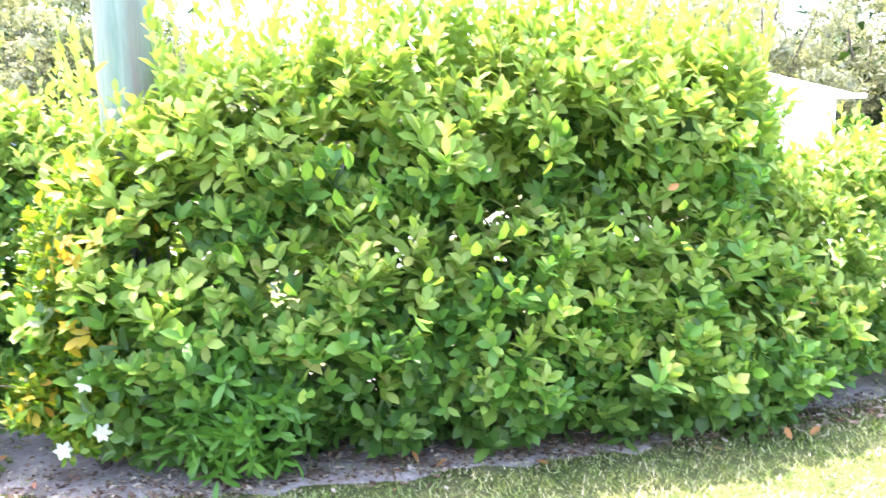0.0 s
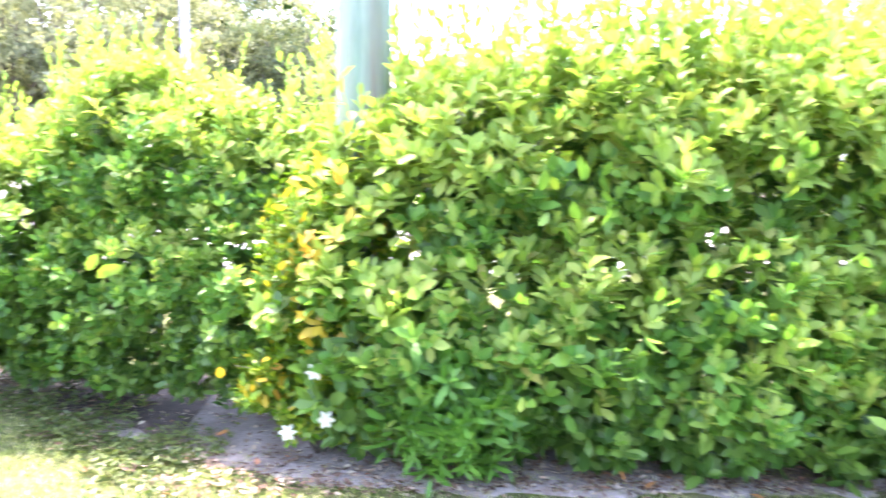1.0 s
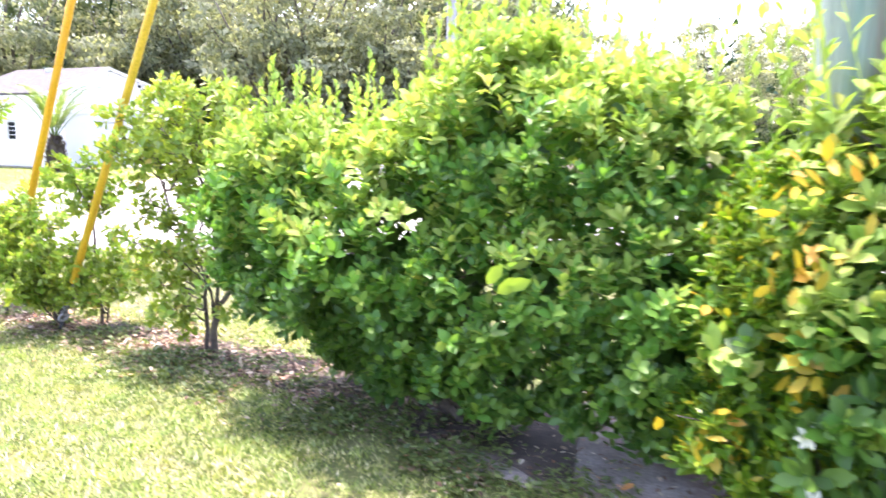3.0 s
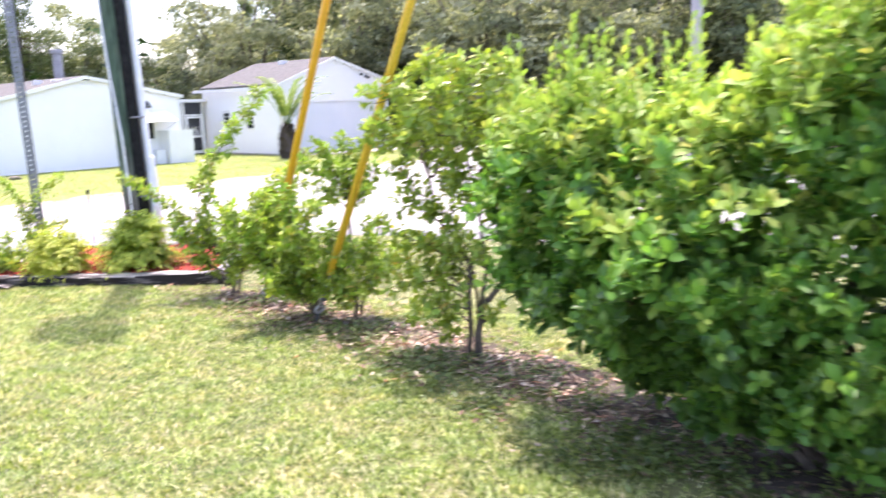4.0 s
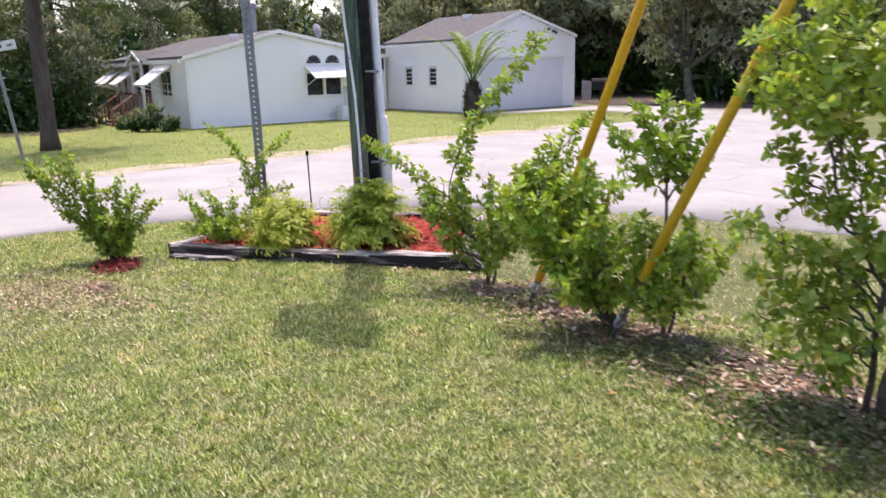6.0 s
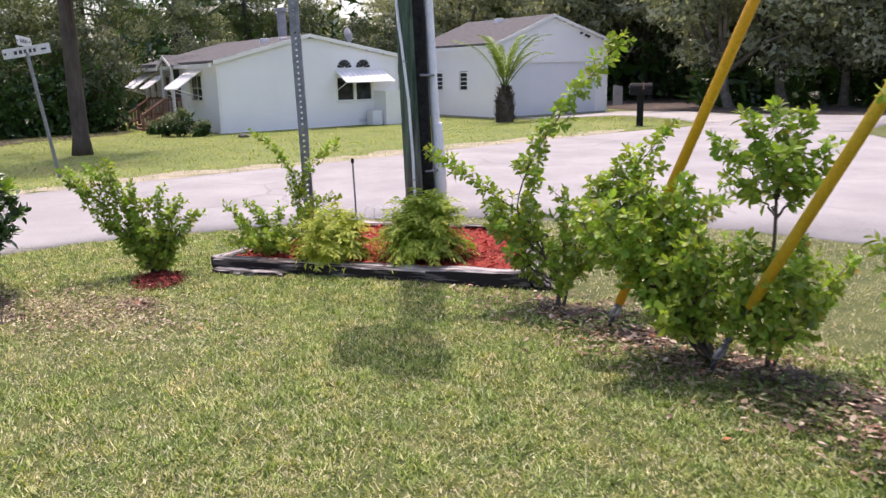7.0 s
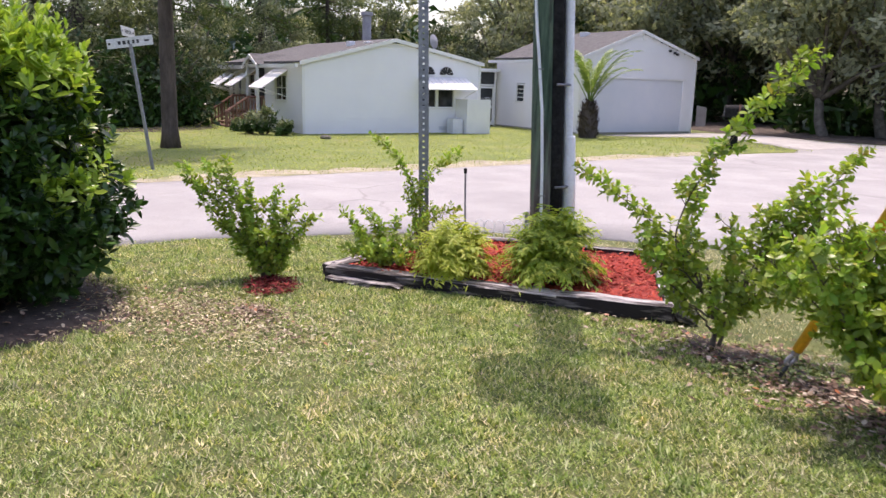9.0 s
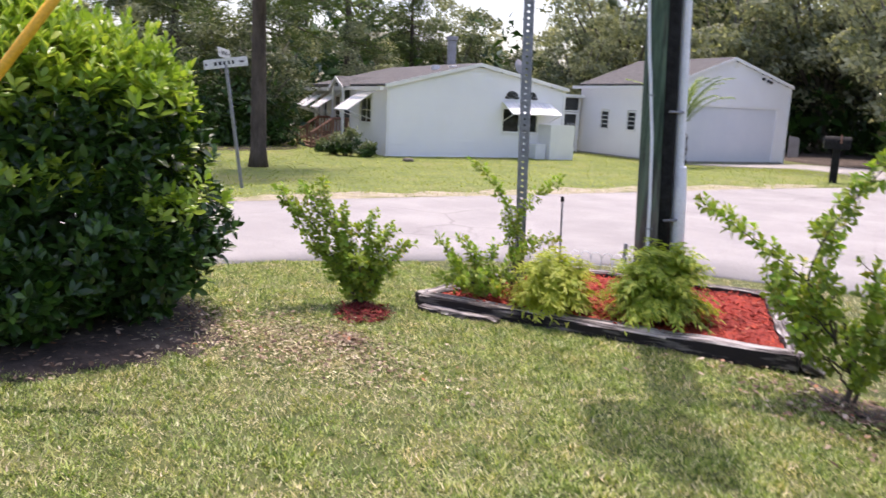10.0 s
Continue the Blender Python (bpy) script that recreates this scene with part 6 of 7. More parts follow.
def shaded_edge(rng, n):
    x = rng.uniform(-4.4, -1.2, n)
    y = np.interp(x, SOIL_X, SOIL_Y) + rng.normal(-0.22, 0.2, n)
    ok = wave(x, y, 2.7, 1.1) + 0.5 * wave(x, y, 7.0, 0.6) > -0.35
    return x[ok], y[ok]


scatter("leaf_litter", 1300, shaded_edge, 0.036, DRYLEAF, 73, "tan and brown leaves among weeds in the hedge's shade", "leaf litter", z0=0.02)
# Extra dark weeds here deepen the hedge's shadow on the lawn edge.
scatter("ground_weeds", 9000, shaded_edge, 0.034, WEED, 70, "dark green weeds, thickened to stand for the hedge's shadow", "weeds", flat=0.4, ratio=0.42, rise=0.045)
scatter("ground_weeds", 8500, weed_patches, 0.034, WEED, 69, "low green weeds in patches along the bed's edge", "weeds", flat=0.4, ratio=0.42, rise=0.05)

# fallen orange leaves and flowers
def single_leaf(name, at, length, mat, label, category, turn):
    rng = np.random.default_rng(int(turn))
    v, t, q = leaf_arrays(np.zeros((1, 3)), np.array([[1, 0, 0.15]]), np.array([[0, 0, 1.0]]), [length], [length * 0.5], 0.4, -0.25)
    ob = mesh_arrays(name, v, t, q, [mat])
    ob.matrix_world = pose(*at, rng.uniform(-25, 25), rng.uniform(-25, 25), turn)
    return tagged(ob, label, category)


for x, y, a in ((0.99, 9.2, 120), (1.06, 9.14, 20), (2.89, 8.99, 75), (3.02, 9.02, 10), (-1.09, 9.8, 40), (2.5, 8.98, 200), (1.55, 9.1, 310)):
    single_leaf("fallen_leaf", (x, y, 0.03), 0.075, FALLEN, "fallen orange leaf on the soil", "leaf", a)


def flower(at, facing, r=0.045):
    thing = empty("gardenia_flower", look(at, Vector(at) + Vector(facing)), "white double gardenia flower", "flower", "gardenia flowers")
    rng = np.random.default_rng(int(abs(at[0]) * 1000))
    for ring, (n, rr, tilt) in enumerate(((6, 1.0, 15), (5, 0.75, 40), (3, 0.45, 65))):
        for i in range(n):
            a = 6.283 * (i + 0.5 * ring) / n + rng.normal(0, 0.1)
            ax = np.array([[math.cos(a) * math.cos(radians(tilt)), math.sin(a) * math.cos(radians(tilt)), -math.sin(radians(tilt))]])
            v, t, q = leaf_arrays(np.zeros((1, 3)), ax, np.array([[0, 0, -1.0]]) + ax * 0.2, [r * rr], [r * rr * 0.55], 0.35, 0.3)
            mesh_arrays("petal", v, t, q, [PETAL], parent=thing)
    return thing


for at in ((-0.49, 9.24, 0.56), (-0.445, 9.28, 0.315), (-0.64, 9.38, 0.21)):
    flower(at, (0.15, -1, 0.25))
gard = [o for o in bpy.data.objects if o.name == "gardenia_bush"][0]
rng = np.random.default_rng(8)
P = np.concatenate([np.array(c) + rng.normal(0, 1, (k, 3)) * np.array([w, 0.03, h]) for c, k, w, h in (((0.02, -0.36, 1.42), 16, 0.08, 0.07), ((0.0, -0.37, 1.15), 16, 0.05, 0.07), ((0.0, -0.35, 0.79), 10, 0.06, 0.025), ((0.05, -0.36, 0.66), 5, 0.06, 0.03), ((-0.25, -0.22, 0.45), 12, 0.07, 0.05), ((-0.1, -0.3, 0.95), 8, 0.12, 0.12))])
n = len(P)
v, t, q = leaf_arrays(P, rng.normal(0, 0.6, (n, 3)) + np.array([0, -0.5, 0.2]), rng.normal(0, 0.4, (n, 3)) + np.array([0, -0.8, 0.6]), rng.uniform(0.07, 0.1, n), rng.uniform(0.032, 0.045, n), 0.2, 0.2)
mesh_arrays("yellow_leaf", v, t, q, [YELLOWED], parent=gard, label="yellow and orange ageing leaves", kind="stuff")


# ---- street furniture ----
st = empty("marker_stake", pose(-9.83, 13.26, 0, 1, -1, 0), "thin grey stake with a dark cap by the kerb", "stake")
bm = bmesh.new()
tube(bm, [(0, 0, -0.05), (0, 0, 0.69)], 0.010, 8)
part("rod", bm, GALV, st)
bm = bmesh.new()
tube(bm, [(0, 0, 0.67), (0, 0, 0.705), (0, 0, 0.72)], [0.016, 0.018, 0.01], 8)
part("cap", bm, BLACK, st, "dark cap")

wf = empty("wire_edging", pose(-9.75, 13.3, 0, 0, 0, 32), "low bent wire garden edging behind the bed", "edging")
for i in range(8):
    bm = bmesh.new()
    tube(bm, [(i * 0.1 + 0.055 + 0.05 * math.cos(a), 0, 0.15 + 0.07 * math.sin(a)) for a in np.linspace(0, math.pi, 9)], 0.0032, 5)
    tube(bm, [(i * 0.1 + 0.005, 0, -0.03), (i * 0.1 + 0.005, 0, 0.15)], 0.0032, 5)
    tube(bm, [(i * 0.1 + 0.105, 0, -0.03), (i * 0.1 + 0.105, 0, 0.15)], 0.0032, 5)
    part("wire_loop", bm, PVC, wf)
bm = bmesh.new()
tube(bm, [(-0.02, 0, 0.1), (0.85, 0, 0.1)], 0.0032, 5)
part("rail_wire", bm, PVC, wf)
sb = empty("stub_post", pose(-9.42, 13.72, 0), "short grey stub post by the street", "post")
bm = bmesh.new()
tube(bm, [(0, 0, -0.05), (0, 0, 0.28), (0, 0, 0.3)], [0.022, 0.022, 0.018], 10)
part("post", bm, GALV, sb)

SS = Vector((-17.45, 13.5, -0.06))
ss = empty("street_sign", Matrix.Translation(SS) @ pose(0, 0, 0, 2, -8, 20), "leaning street name sign with two pale blades", "street sign")
bm = bmesh.new()
box(bm, (-0.03, -0.014, -0.1), (0.03, 0.014, 2.1), 0.004)
part("post", bm, GALV, ss)
for nm, rz, z, w in (("name_blade", 28, 2.13, 0.76), ("name_blade", 118, 2.29, 0.62)):
    bm = bmesh.new()
    box(bm, (-w / 2, -0.004, -0.08), (w / 2, 0.004, 0.08), 0.003)
    bl = part(nm, bm, SIGNGREY, ss, "pale sign blade with dark lettering bars")
    bl.matrix_local = pose(0, 0, z, 0, 0, rz)
    for x0, x1, h in ((-0.36, -0.32, 0.018), (-0.2, -0.15, 0.03), (-0.12, -0.07, 0.03), (-0.04, 0.0, 0.03), (0.04, 0.08, 0.03), (0.11, 0.15, 0.03), (0.24, 0.32, 0.014)):
        k = w / 0.76
        bm = bmesh.new()
        box(bm, (x0 * k, -0.0065, -h), (x1 * k, 0.0065, h))
        part("lettering_bar", bm, DARKMETAL, bl, "dark lettering bar")

mb = empty("mailbox", pose(-14.0, 27.9, 0, 0, 0, -63), "black arched mailbox on a stout dark post", "mailbox")
bm = bmesh.new()
box(bm, (-0.09, -0.09, -0.1), (0.09, 0.09, 0.95), 0.01)
part("post", bm, BLACK, mb)
bm = bmesh.new()
arc = [(-0.17, 0.0), (-0.17, 0.18)] + [(0.17 * math.cos(a), 0.18 + 0.14 * math.sin(a)) for a in np.linspace(math.pi, 0, 9)] + [(0.17, 0.0)]
va = [bm.verts.new((x, -0.3, 0.85 + z)) for x, z in arc]
vb = [bm.verts.new((x, 0.3, 0.85 + z)) for x, z in arc]
bm.faces.new(va)
bm.faces.new(vb[::-1])
for i in range(len(arc)):
    bm.faces.new((va[i], va[(i + 1) % len(arc)], vb[(i + 1) % len(arc)], vb[i]))
part("box", bm, BLACK, mb, "arched black letter box")
bm = bmesh.new()
box(bm, (-0.172, -0.31, 0.86), (-0.15, -0.285, 1.14), 0.005)
part("door_rim", bm, LAMPGREY, mb, "pale metal rim of the flap")
bm = bmesh.new()
box(bm, (0.172, 0.05, 1.0), (0.182, 0.09, 1.2), 0.003)
part("flag", bm, REDWOOD, mb, "small red signal flag")

rp = empty("street_lamp_pole", pose(-4.2, 20.6, 0), "slim grey metal pole by the street", "pole")
bm = bmesh.new()
tube(bm, [(0, 0, -0.1), (0, 0, 3.5), (0, 0, 8.0)], [0.1, 0.09, 0.065], 12)
part("shaft", bm, LAMPGREY, rp, smooth=True)
bm = bmesh.new()
tube(bm, [(-0.085, 0, 0), (-0.075, 0, 7.5)], 0.03, 8)
part("cable_guard", bm, DARKMETAL, rp, "dark cable guard", smooth=True)

# ---- palm ----
palm = empty("date_palm", pose(-19.95, 29.70, -0.14) @ Matrix.Scale(1.1, 4), "young date palm with stubby shaggy trunk", "palm")
rng = np.random.default_rng(3)
bm = bmesh.new()
tube(bm, [(0, 0, z) for z in (-0.1, 0.15, 0.5, 0.9, 1.1)], [0.26, 0.29, 0.28, 0.21, 0.1], 14)
part("trunk", bm, PINEBARK, palm)
n = 240
zz = rng.uniform(0.0, 1.08, n)
a = rng.uniform(0, 6.28, n)
rr = np.interp(zz, [0, 0.15, 0.5, 0.9, 1.1], [0.26, 0.29, 0.28, 0.21, 0.1])
out = np.stack([np.cos(a), np.sin(a), np.zeros(n)], 1)
v, t, q = leaf_arrays(out * (rr - 0.02)[:, None] + np.stack([0 * a, 0 * a, zz], 1), out * 0.5 + np.array([0, 0, 1.0]), out, rng.uniform(0.1, 0.2, n), rng.uniform(0.05, 0.09, n), 0.3, -0.2)
mesh_arrays("leaf_base", v, t, q, [PINEBARK], parent=palm, label="old cut frond bases", kind="stuff")
for i in range(17):
    a = i * 2.4 + rng.normal(0, 0.2)
    el = radians(rng.uniform(54, 88))
    ln = rng.uniform(1.8, 2.3)
    flat = Vector((math.cos(a), math.sin(a), 0))
    mid = [Vector((0, 0, 0.98))]
    for k in range(1, 11):
        e = el - radians(62) * (k / 10) ** 2.4 * rng.uniform(0.8, 1.1)
        mid.append(mid[-1] + (flat * math.cos(e) + Vector((0, 0, math.sin(e)))) * (ln / 10))
    bm = bmesh.new()
    tube(bm, mid, [0.018 * (1 - 0.8 * k / 10) for k in range(11)], 5)
    fr = part("frond", bm, PALMLEAF, palm, "arching feather frond", smooth=True)
    m = np.array([list(x) for x in mid])
    f = np.repeat(np.linspace(0.2, 1, 46), 2)
    ks = np.linspace(0, 1, 11)
    pp = np.stack([np.interp(f, ks, m[:, k]) for k in range(3)], 1)
    tg = unit(np.stack([np.interp(np.minimum(f + 0.08, 1), ks, m[:, k]) - np.interp(f - 0.08, ks, m[:, k]) for k in range(3)], 1))
    sgn = np.tile([1, -1], 46)
    sd = np.array([-math.sin(a), math.cos(a), 0.0])[None] * sgn[:, None]
    L = 0.21 * (1.05 - 0.9 * np.abs(f - 0.5)) * rng.uniform(0.8, 1.2, len(f))
    v, t, q = leaf_arrays(pp, tg * 0.9 + sd * 0.6 + rng.normal(0, 0.12, tg.shape), np.array([flat.x * -0.6, flat.y * -0.6, 0.7]) + 0 * tg, L, 0.030 + 0 * f, 0.2, 0.25)
    mesh_arrays("leaflet", v, t, q, [PALMLEAF], parent=fr, kind="stuff")

# ---- house details ----
def awning(parent, x0, x1, z_top, drop, out, m=Matrix.Identity(4)):
    """A sloped sheet awning with side cheeks and two arms."""
    aw = empty("awning", m, "", "")
    aw.parent = parent
    aw.matrix_local = m
    for k in list(aw.keys()):
        del aw[k]
    bm = bmesh.new()
    co = [(x0, -0.03, z_top), (x1, -0.03, z_top), (x1, -out, z_top - drop), (x0, -out, z_top - drop)]
    lo = [bm.verts.new(c) for c in co]
    hi = [bm.verts.new((c[0], c[1], c[2] + 0.03)) for c in co]
    bm.faces.new(lo[::-1])
    bm.faces.new(hi)
    for i in range(4):
        bm.faces.new((lo[i], lo[(i + 1) % 4], hi[(i + 1) % 4], hi[i]))
    part("awning_sheet", bm, WHITE, aw, "white sheet awning")
    for x in (x0 + 0.04, x1 - 0.04):
        bm = bmesh.new()
        tube(bm, [(x, -0.03, z_top - drop - 0.25), (x, -out + 0.05, z_top - drop)], 0.012, 6)
        part("awning_arm", bm, WHITE, aw)
    n = int((x1 - x0) / 0.16)
    for i in range(n + 1):
        x = x0 + (x1 - x0) * i / n
        bm = bmesh.new()
        v0, v1 = Vector((x, -0.03, z_top + 0.035)), Vector((x, -out, z_top - drop + 0.035))
        tube(bm, [v0, v1], 0.012, 5)
        part("rib", bm, WHITE, aw)
    return aw


awning(house, 4.05, 5.95, 1.82, 0.38, 0.75)
for y0, y1 in ((1.2, 2.5), (4.35, 5.25), (5.95, 6.55), (6.75, 7.35)):
    awning(house, HD - y1, HD - y0, 1.92, 0.58, 0.88, sidem)
for x0 in (4.14, 4.86):
    bm = bmesh.new()
    c = x0 + 0.27
    for i in range(7):
        a0, a1 = math.pi * i / 7 + 0.05, math.pi * (i + 1) / 7 - 0.05
        vs = [bm.verts.new((c + r * math.cos(a), -0.04, 1.93 + r * math.sin(a))) for r, a in ((0.05, a0), (0.27, a0), (0.27, a1), (0.05, a1))]
        bm.faces.new(vs)
    fan = part("fan_ornament", bm, DARKMETAL, house, "dark sunburst half-round ornament")
    sol = fan.modifiers.new("thick", "SOLIDIFY")
    sol.thickness = 0.02
piece("utility_screen", house, (5.55, -0.75, 0), (6.5, -0.70, 1.15), WHITE, label="white utility screen panel")
piece("utility_screen", house, (5.55, -0.70, 0), (5.60, -0.02, 1.15), WHITE)
piece("heat_pump", house, (5.1, -0.6, 0.0), (5.5, -0.2, 0.5), PVC, bevel=0.02, label="grey outdoor air-conditioning unit")
piece("foundation_vent", house, (4.9, -0.03, 0.1), (5.25, -0.015, 0.22), PVC)
for x in (-0.03, HW - 0.05):
    piece("corner_trim", house, (x, -0.035, 0), (x + 0.09, 0.03, HE if x < 1 else HF), WHITE)
piece("gutter", house, (-0.32, -0.2, HE - 0.16), (-0.22, HD + 0.2, HE - 0.05), WHITE, label="white gutter along the eave")
bm = bmesh.new()
tube(bm, [(0, 0, -0.3), (0, 0, 1.3)], 0.17, 12)
tube(bm, [(0, 0, 1.32), (0, 0, 1.46)], 0.23, 12)
ch = part("chimney_pipe", bm, LAMPGREY, house, "grey metal flue pipe with cap")
ch.matrix_local = pose(4.48, 4.76, 2.75)
bm = bmesh.new()
bmesh.ops.create_cone(bm, segments=18, radius1=0.24, radius2=0.03, depth=0.07, cap_ends=True)
di = part("satellite_dish", bm, LAMPGREY, house, "small grey satellite dish")
di.matrix_local = pose(4.75, 0.15, 3.02, 80, 0, 25)
piece("dish_mast", house, (4.735, 0.18, 2.6), (4.765, 0.21, 2.98), PVC)
# small gable over the entry on the long side, on two slim posts, with a lower porch roof beyond it
EY = 3.85
bm = bmesh.new()
vs = [bm.verts.new(c) for c in ((-0.34, EY - 0.62, 2.15), (-0.34, EY + 0.62, 2.15), (-0.34, EY, 2.39))]
vs += [bm.verts.new((v.co.x + 0.06, v.co.y, v.co.z)) for v in vs[:3]]
for f in ((0, 2, 1), (3, 4, 5), (0, 1, 4, 3), (0, 3, 5, 2), (2, 5, 4, 1)):
    bm.faces.new([vs[i] for i in f])
part("entry_gable", bm, WHITE, house, "small white gable over the entry")
bm = bmesh.new()
vs = [bm.verts.new(c) for c in ((-0.352, EY - 0.34, 2.17), (-0.352, EY + 0.34, 2.17), (-0.352, EY, 2.33))]
vs += [bm.verts.new((v.co.x + 0.008, v.co.y, v.co.z)) for v in vs[:3]]
for f in ((0, 2, 1), (3, 4, 5), (0, 1, 4, 3), (0, 3, 5, 2), (2, 5, 4, 1)):
    bm.faces.new([vs[i] for i in f])
part("gable_light", bm, GLASS, house, "dark three-cornered pane in the entry gable")
for sg in (-1, 1):
    y0 = EY + sg * 0.78
    for nm, x0, x1, z0, mt in (("entry_roof", -0.40, 0.9, 0.0, SHINGLE), ("entry_rake", -0.43, -0.405, -0.09, WHITE)):
        bm = bmesh.new()
        co = [(x0, EY, 2.43 + z0), (x0, y0, 2.08 + z0), (x1, y0, 2.08 + z0), (x1, EY, 2.43 + z0)]
        h = 0.05 if nm == "entry_roof" else 0.12
        lo = [bm.verts.new(c) for c in co]
        hi = [bm.verts.new((c[0], c[1], c[2] + h)) for c in co]
        bm.faces.new(lo)
        bm.faces.new(hi[::-1])
        for k in range(4):
            bm.faces.new((lo[k], lo[(k + 1) % 4], hi[(k + 1) % 4], hi[k]))
        part(nm, bm, mt, house)
    piece("entry_post", house, (-0.36, EY + sg * 0.56 - 0.04, 0.3), (-0.28, EY + sg * 0.56 + 0.04, 2.15), WHITE)
piece("porch_fascia", house, (-0.42, EY + 0.85, 1.96), (-0.36, HD + 0.1, 2.08), WHITE, label="white edge of the lower porch roof")
piece("porch_roof", house, (-0.40, EY + 0.85, 2.08), (0.2, HD + 0.1, 2.13), SHINGLE)
for x0, y0 in ((2.1, 1.2), (2.5, 0.7)):
    piece("roof_vent", house, (x0, y0, 2.70), (x0 + 0.22, y0 + 0.25, 2.93), PVC, bevel=0.02)
piece("front_door", house, (0.02, 3.49, 0.3), (0.05, 4.2, 2.0), SCREEN, label="dark screen door")
deck = empty("porch_steps", HOUSE @ pose(0, 0.55, 0), "reddish stained wooden porch steps with railings", "porch")
bm = bmesh.new()
box(bm, (-0.6, 2.9, 0.38), (-0.03, 4.7, 0.43))
part("platform", bm, REDWOOD, deck)
for k in range(4):
    bm = bmesh.new()
    box(bm, (-0.79 - 0.19 * k, 2.95, 0.28 - 0.09 * k), (-0.6 - 0.19 * k, 4.65, 0.33 - 0.09 * k))
    part("step", bm, REDWOOD, deck)
for y in (2.9, 4.66):
    for x, z in ((-0.06, 1.04), (-0.6, 1.04), (-1.0, 0.78), (-1.36, 0.54)):
        bm = bmesh.new()
        box(bm, (x - 0.04, y, -0.02), (x + 0.04, y + 0.08, z), 0.006)
        part("post", bm, REDWOOD, deck)
    for dz in (0.0, -0.54):
        bm = bmesh.new()
        tube(bm, [(-0.02, y + 0.04, 1.02 + dz), (-0.6, y + 0.04, 1.02 + dz), (-1.4, y + 0.04, 0.50 + dz * 0.6)], 0.045, 4)
        part("rail", bm, REDWOOD, deck)
    for k in range(12):
        x = -0.13 - k * 0.11
        top = 1.0 if x > -0.6 else 1.0 + (x + 0.6) * 0.65
        bm = bmesh.new()
        box(bm, (x - 0.018, y + 0.02, top - 0.52), (x + 0.018, y + 0.06, top))
        part("baluster", bm, REDWOOD, deck)
for at, r, h, sd in (((-25.15, 20.45), 0.42, 0.98, 71), ((-25.6, 20.25), 0.32, 0.7, 75), ((-24.6, 20.75), 0.3, 0.46, 72), ((-26.75, 20.5), 0.22, 0.4, 73)):
    lob = [(0, 0, h * 0.4, r * 0.8, r * 0.8, h * 0.4), (r * 0.5, r * 0.3, h * 0.5, r * 0.5, r * 0.5, h * 0.4), (-r * 0.4, r * 0.4, h * 0.6, r * 0.42, r * 0.42, h * 0.4), (r * 0.2, -r * 0.6, h * 0.34, r * 0.45, r * 0.45, h * 0.32)]
    bush("foundation_shrub", at + (-0.15,), lob, 240, (0.10, 0.045), "dark loose shrub beside the porch steps", "shrub", (DARKLEAF, TREELEAF), sd, shoot=(0.14, 7), young=0.35, thick=0.5, stem_n=5, low=0.02, group="foundation shrubs")

# screened passage between house and garage
sr = empty("screen_room", HOUSE @ pose(HW + 0.02, 3.6, 0), "dark screened passage with a white lattice door between house and garage", "screen room")
SW = 3.25
bm = bmesh.new()
box(bm, (0.02, 0.05, 0.0), (SW, 0.07, 2.2))
part("screen", bm, SCREEN, sr, "dark insect screen")
for lo, hi in (((0.0, 0, 0), (0.06, 0.05, 2.2)), ((1.1, 0, 0), (1.17, 0.05, 2.2)), ((2.30, 0, 0), (2.38, 0.05, 2.2)), ((SW - 0.06, 0, 0), (SW, 0.05, 2.2)), ((0.06, 0, 1.60), (SW - 0.06, 0.05, 1.66)), ((0.06, 0, 2.14), (SW, 0.05, 2.2))):
    bm = bmesh.new()
    box(bm, lo, hi)
    part("frame_bar", bm, WHITE, sr)
bm = bmesh.new()
for lo, hi in (((2.40, -0.03, 0.04), (2.49, 0.0, 1.58)), ((3.08, -0.03, 0.04), (3.17, 0.0, 1.58)), ((2.49, -0.03, 0.04), (3.08, 0.0, 0.17)), ((2.49, -0.03, 0.70), (3.08, 0.0, 0.78)), ((2.49, -0.03, 1.50), (3.08, 0.0, 1.58))):
    box(bm, lo, hi)
sdoor = part("screen_door", bm, WHITE, sr, "white framed screen door")
for k in range(6):
    for sg in (-1, 1):
        x0 = 2.49 + 0.0983 * (k + 0.5)
        bm = bmesh.new()
        run = min(0.25, (3.08 - x0) if sg > 0 else (x0 - 2.49))
        tube(bm, [(x0, -0.012, 0.78), (x0 + sg * run, -0.012, 0.78 + run * 1.5)], 0.008, 4)
        part("lattice_bar", bm, WHITE, sdoor)
bm = bmesh.new()
box(bm, (-0.1, -0.12, 2.2), (SW + 0.1, 3.0, 2.26))
part("flat_roof", bm, SHINGLE, sr)
bm = bmesh.new()
box(bm, (-0.1, -0.15, 2.17), (SW + 0.1, -0.123, 2.28))
part("fascia", bm, WHITE, sr, "white roof edge board")

# garage details
piece("door_header", garage, (0.65, -0.035, 2.0), (5.3, 0.03, 2.07), WHITE)
for i in range(4):
    piece("door_panel", garage, (0.78, 0.008, 0.004 + i * 0.499), (5.0, 0.02, 0.496 + i * 0.499), GDOOR)
for x in (4.25, 4.5, 4.65):
    piece("flood_lamp", garage, (x, -0.1, 3.05 - (x - 4.25) * 0.3), (x + 0.09, -0.02, 3.14 - (x - 4.25) * 0.3), DARKMETAL, bevel=0.01)
piece("gable_vent", garage, (2.84, -0.04, 3.42), (3.0, -0.015, 3.6), WHITE)
for x in (-0.03, GW - 0.05):
    piece("corner_trim", garage, (x, -0.035, 0), (x + 0.09, 0.03, GE if x < 1 else GF), WHITE)
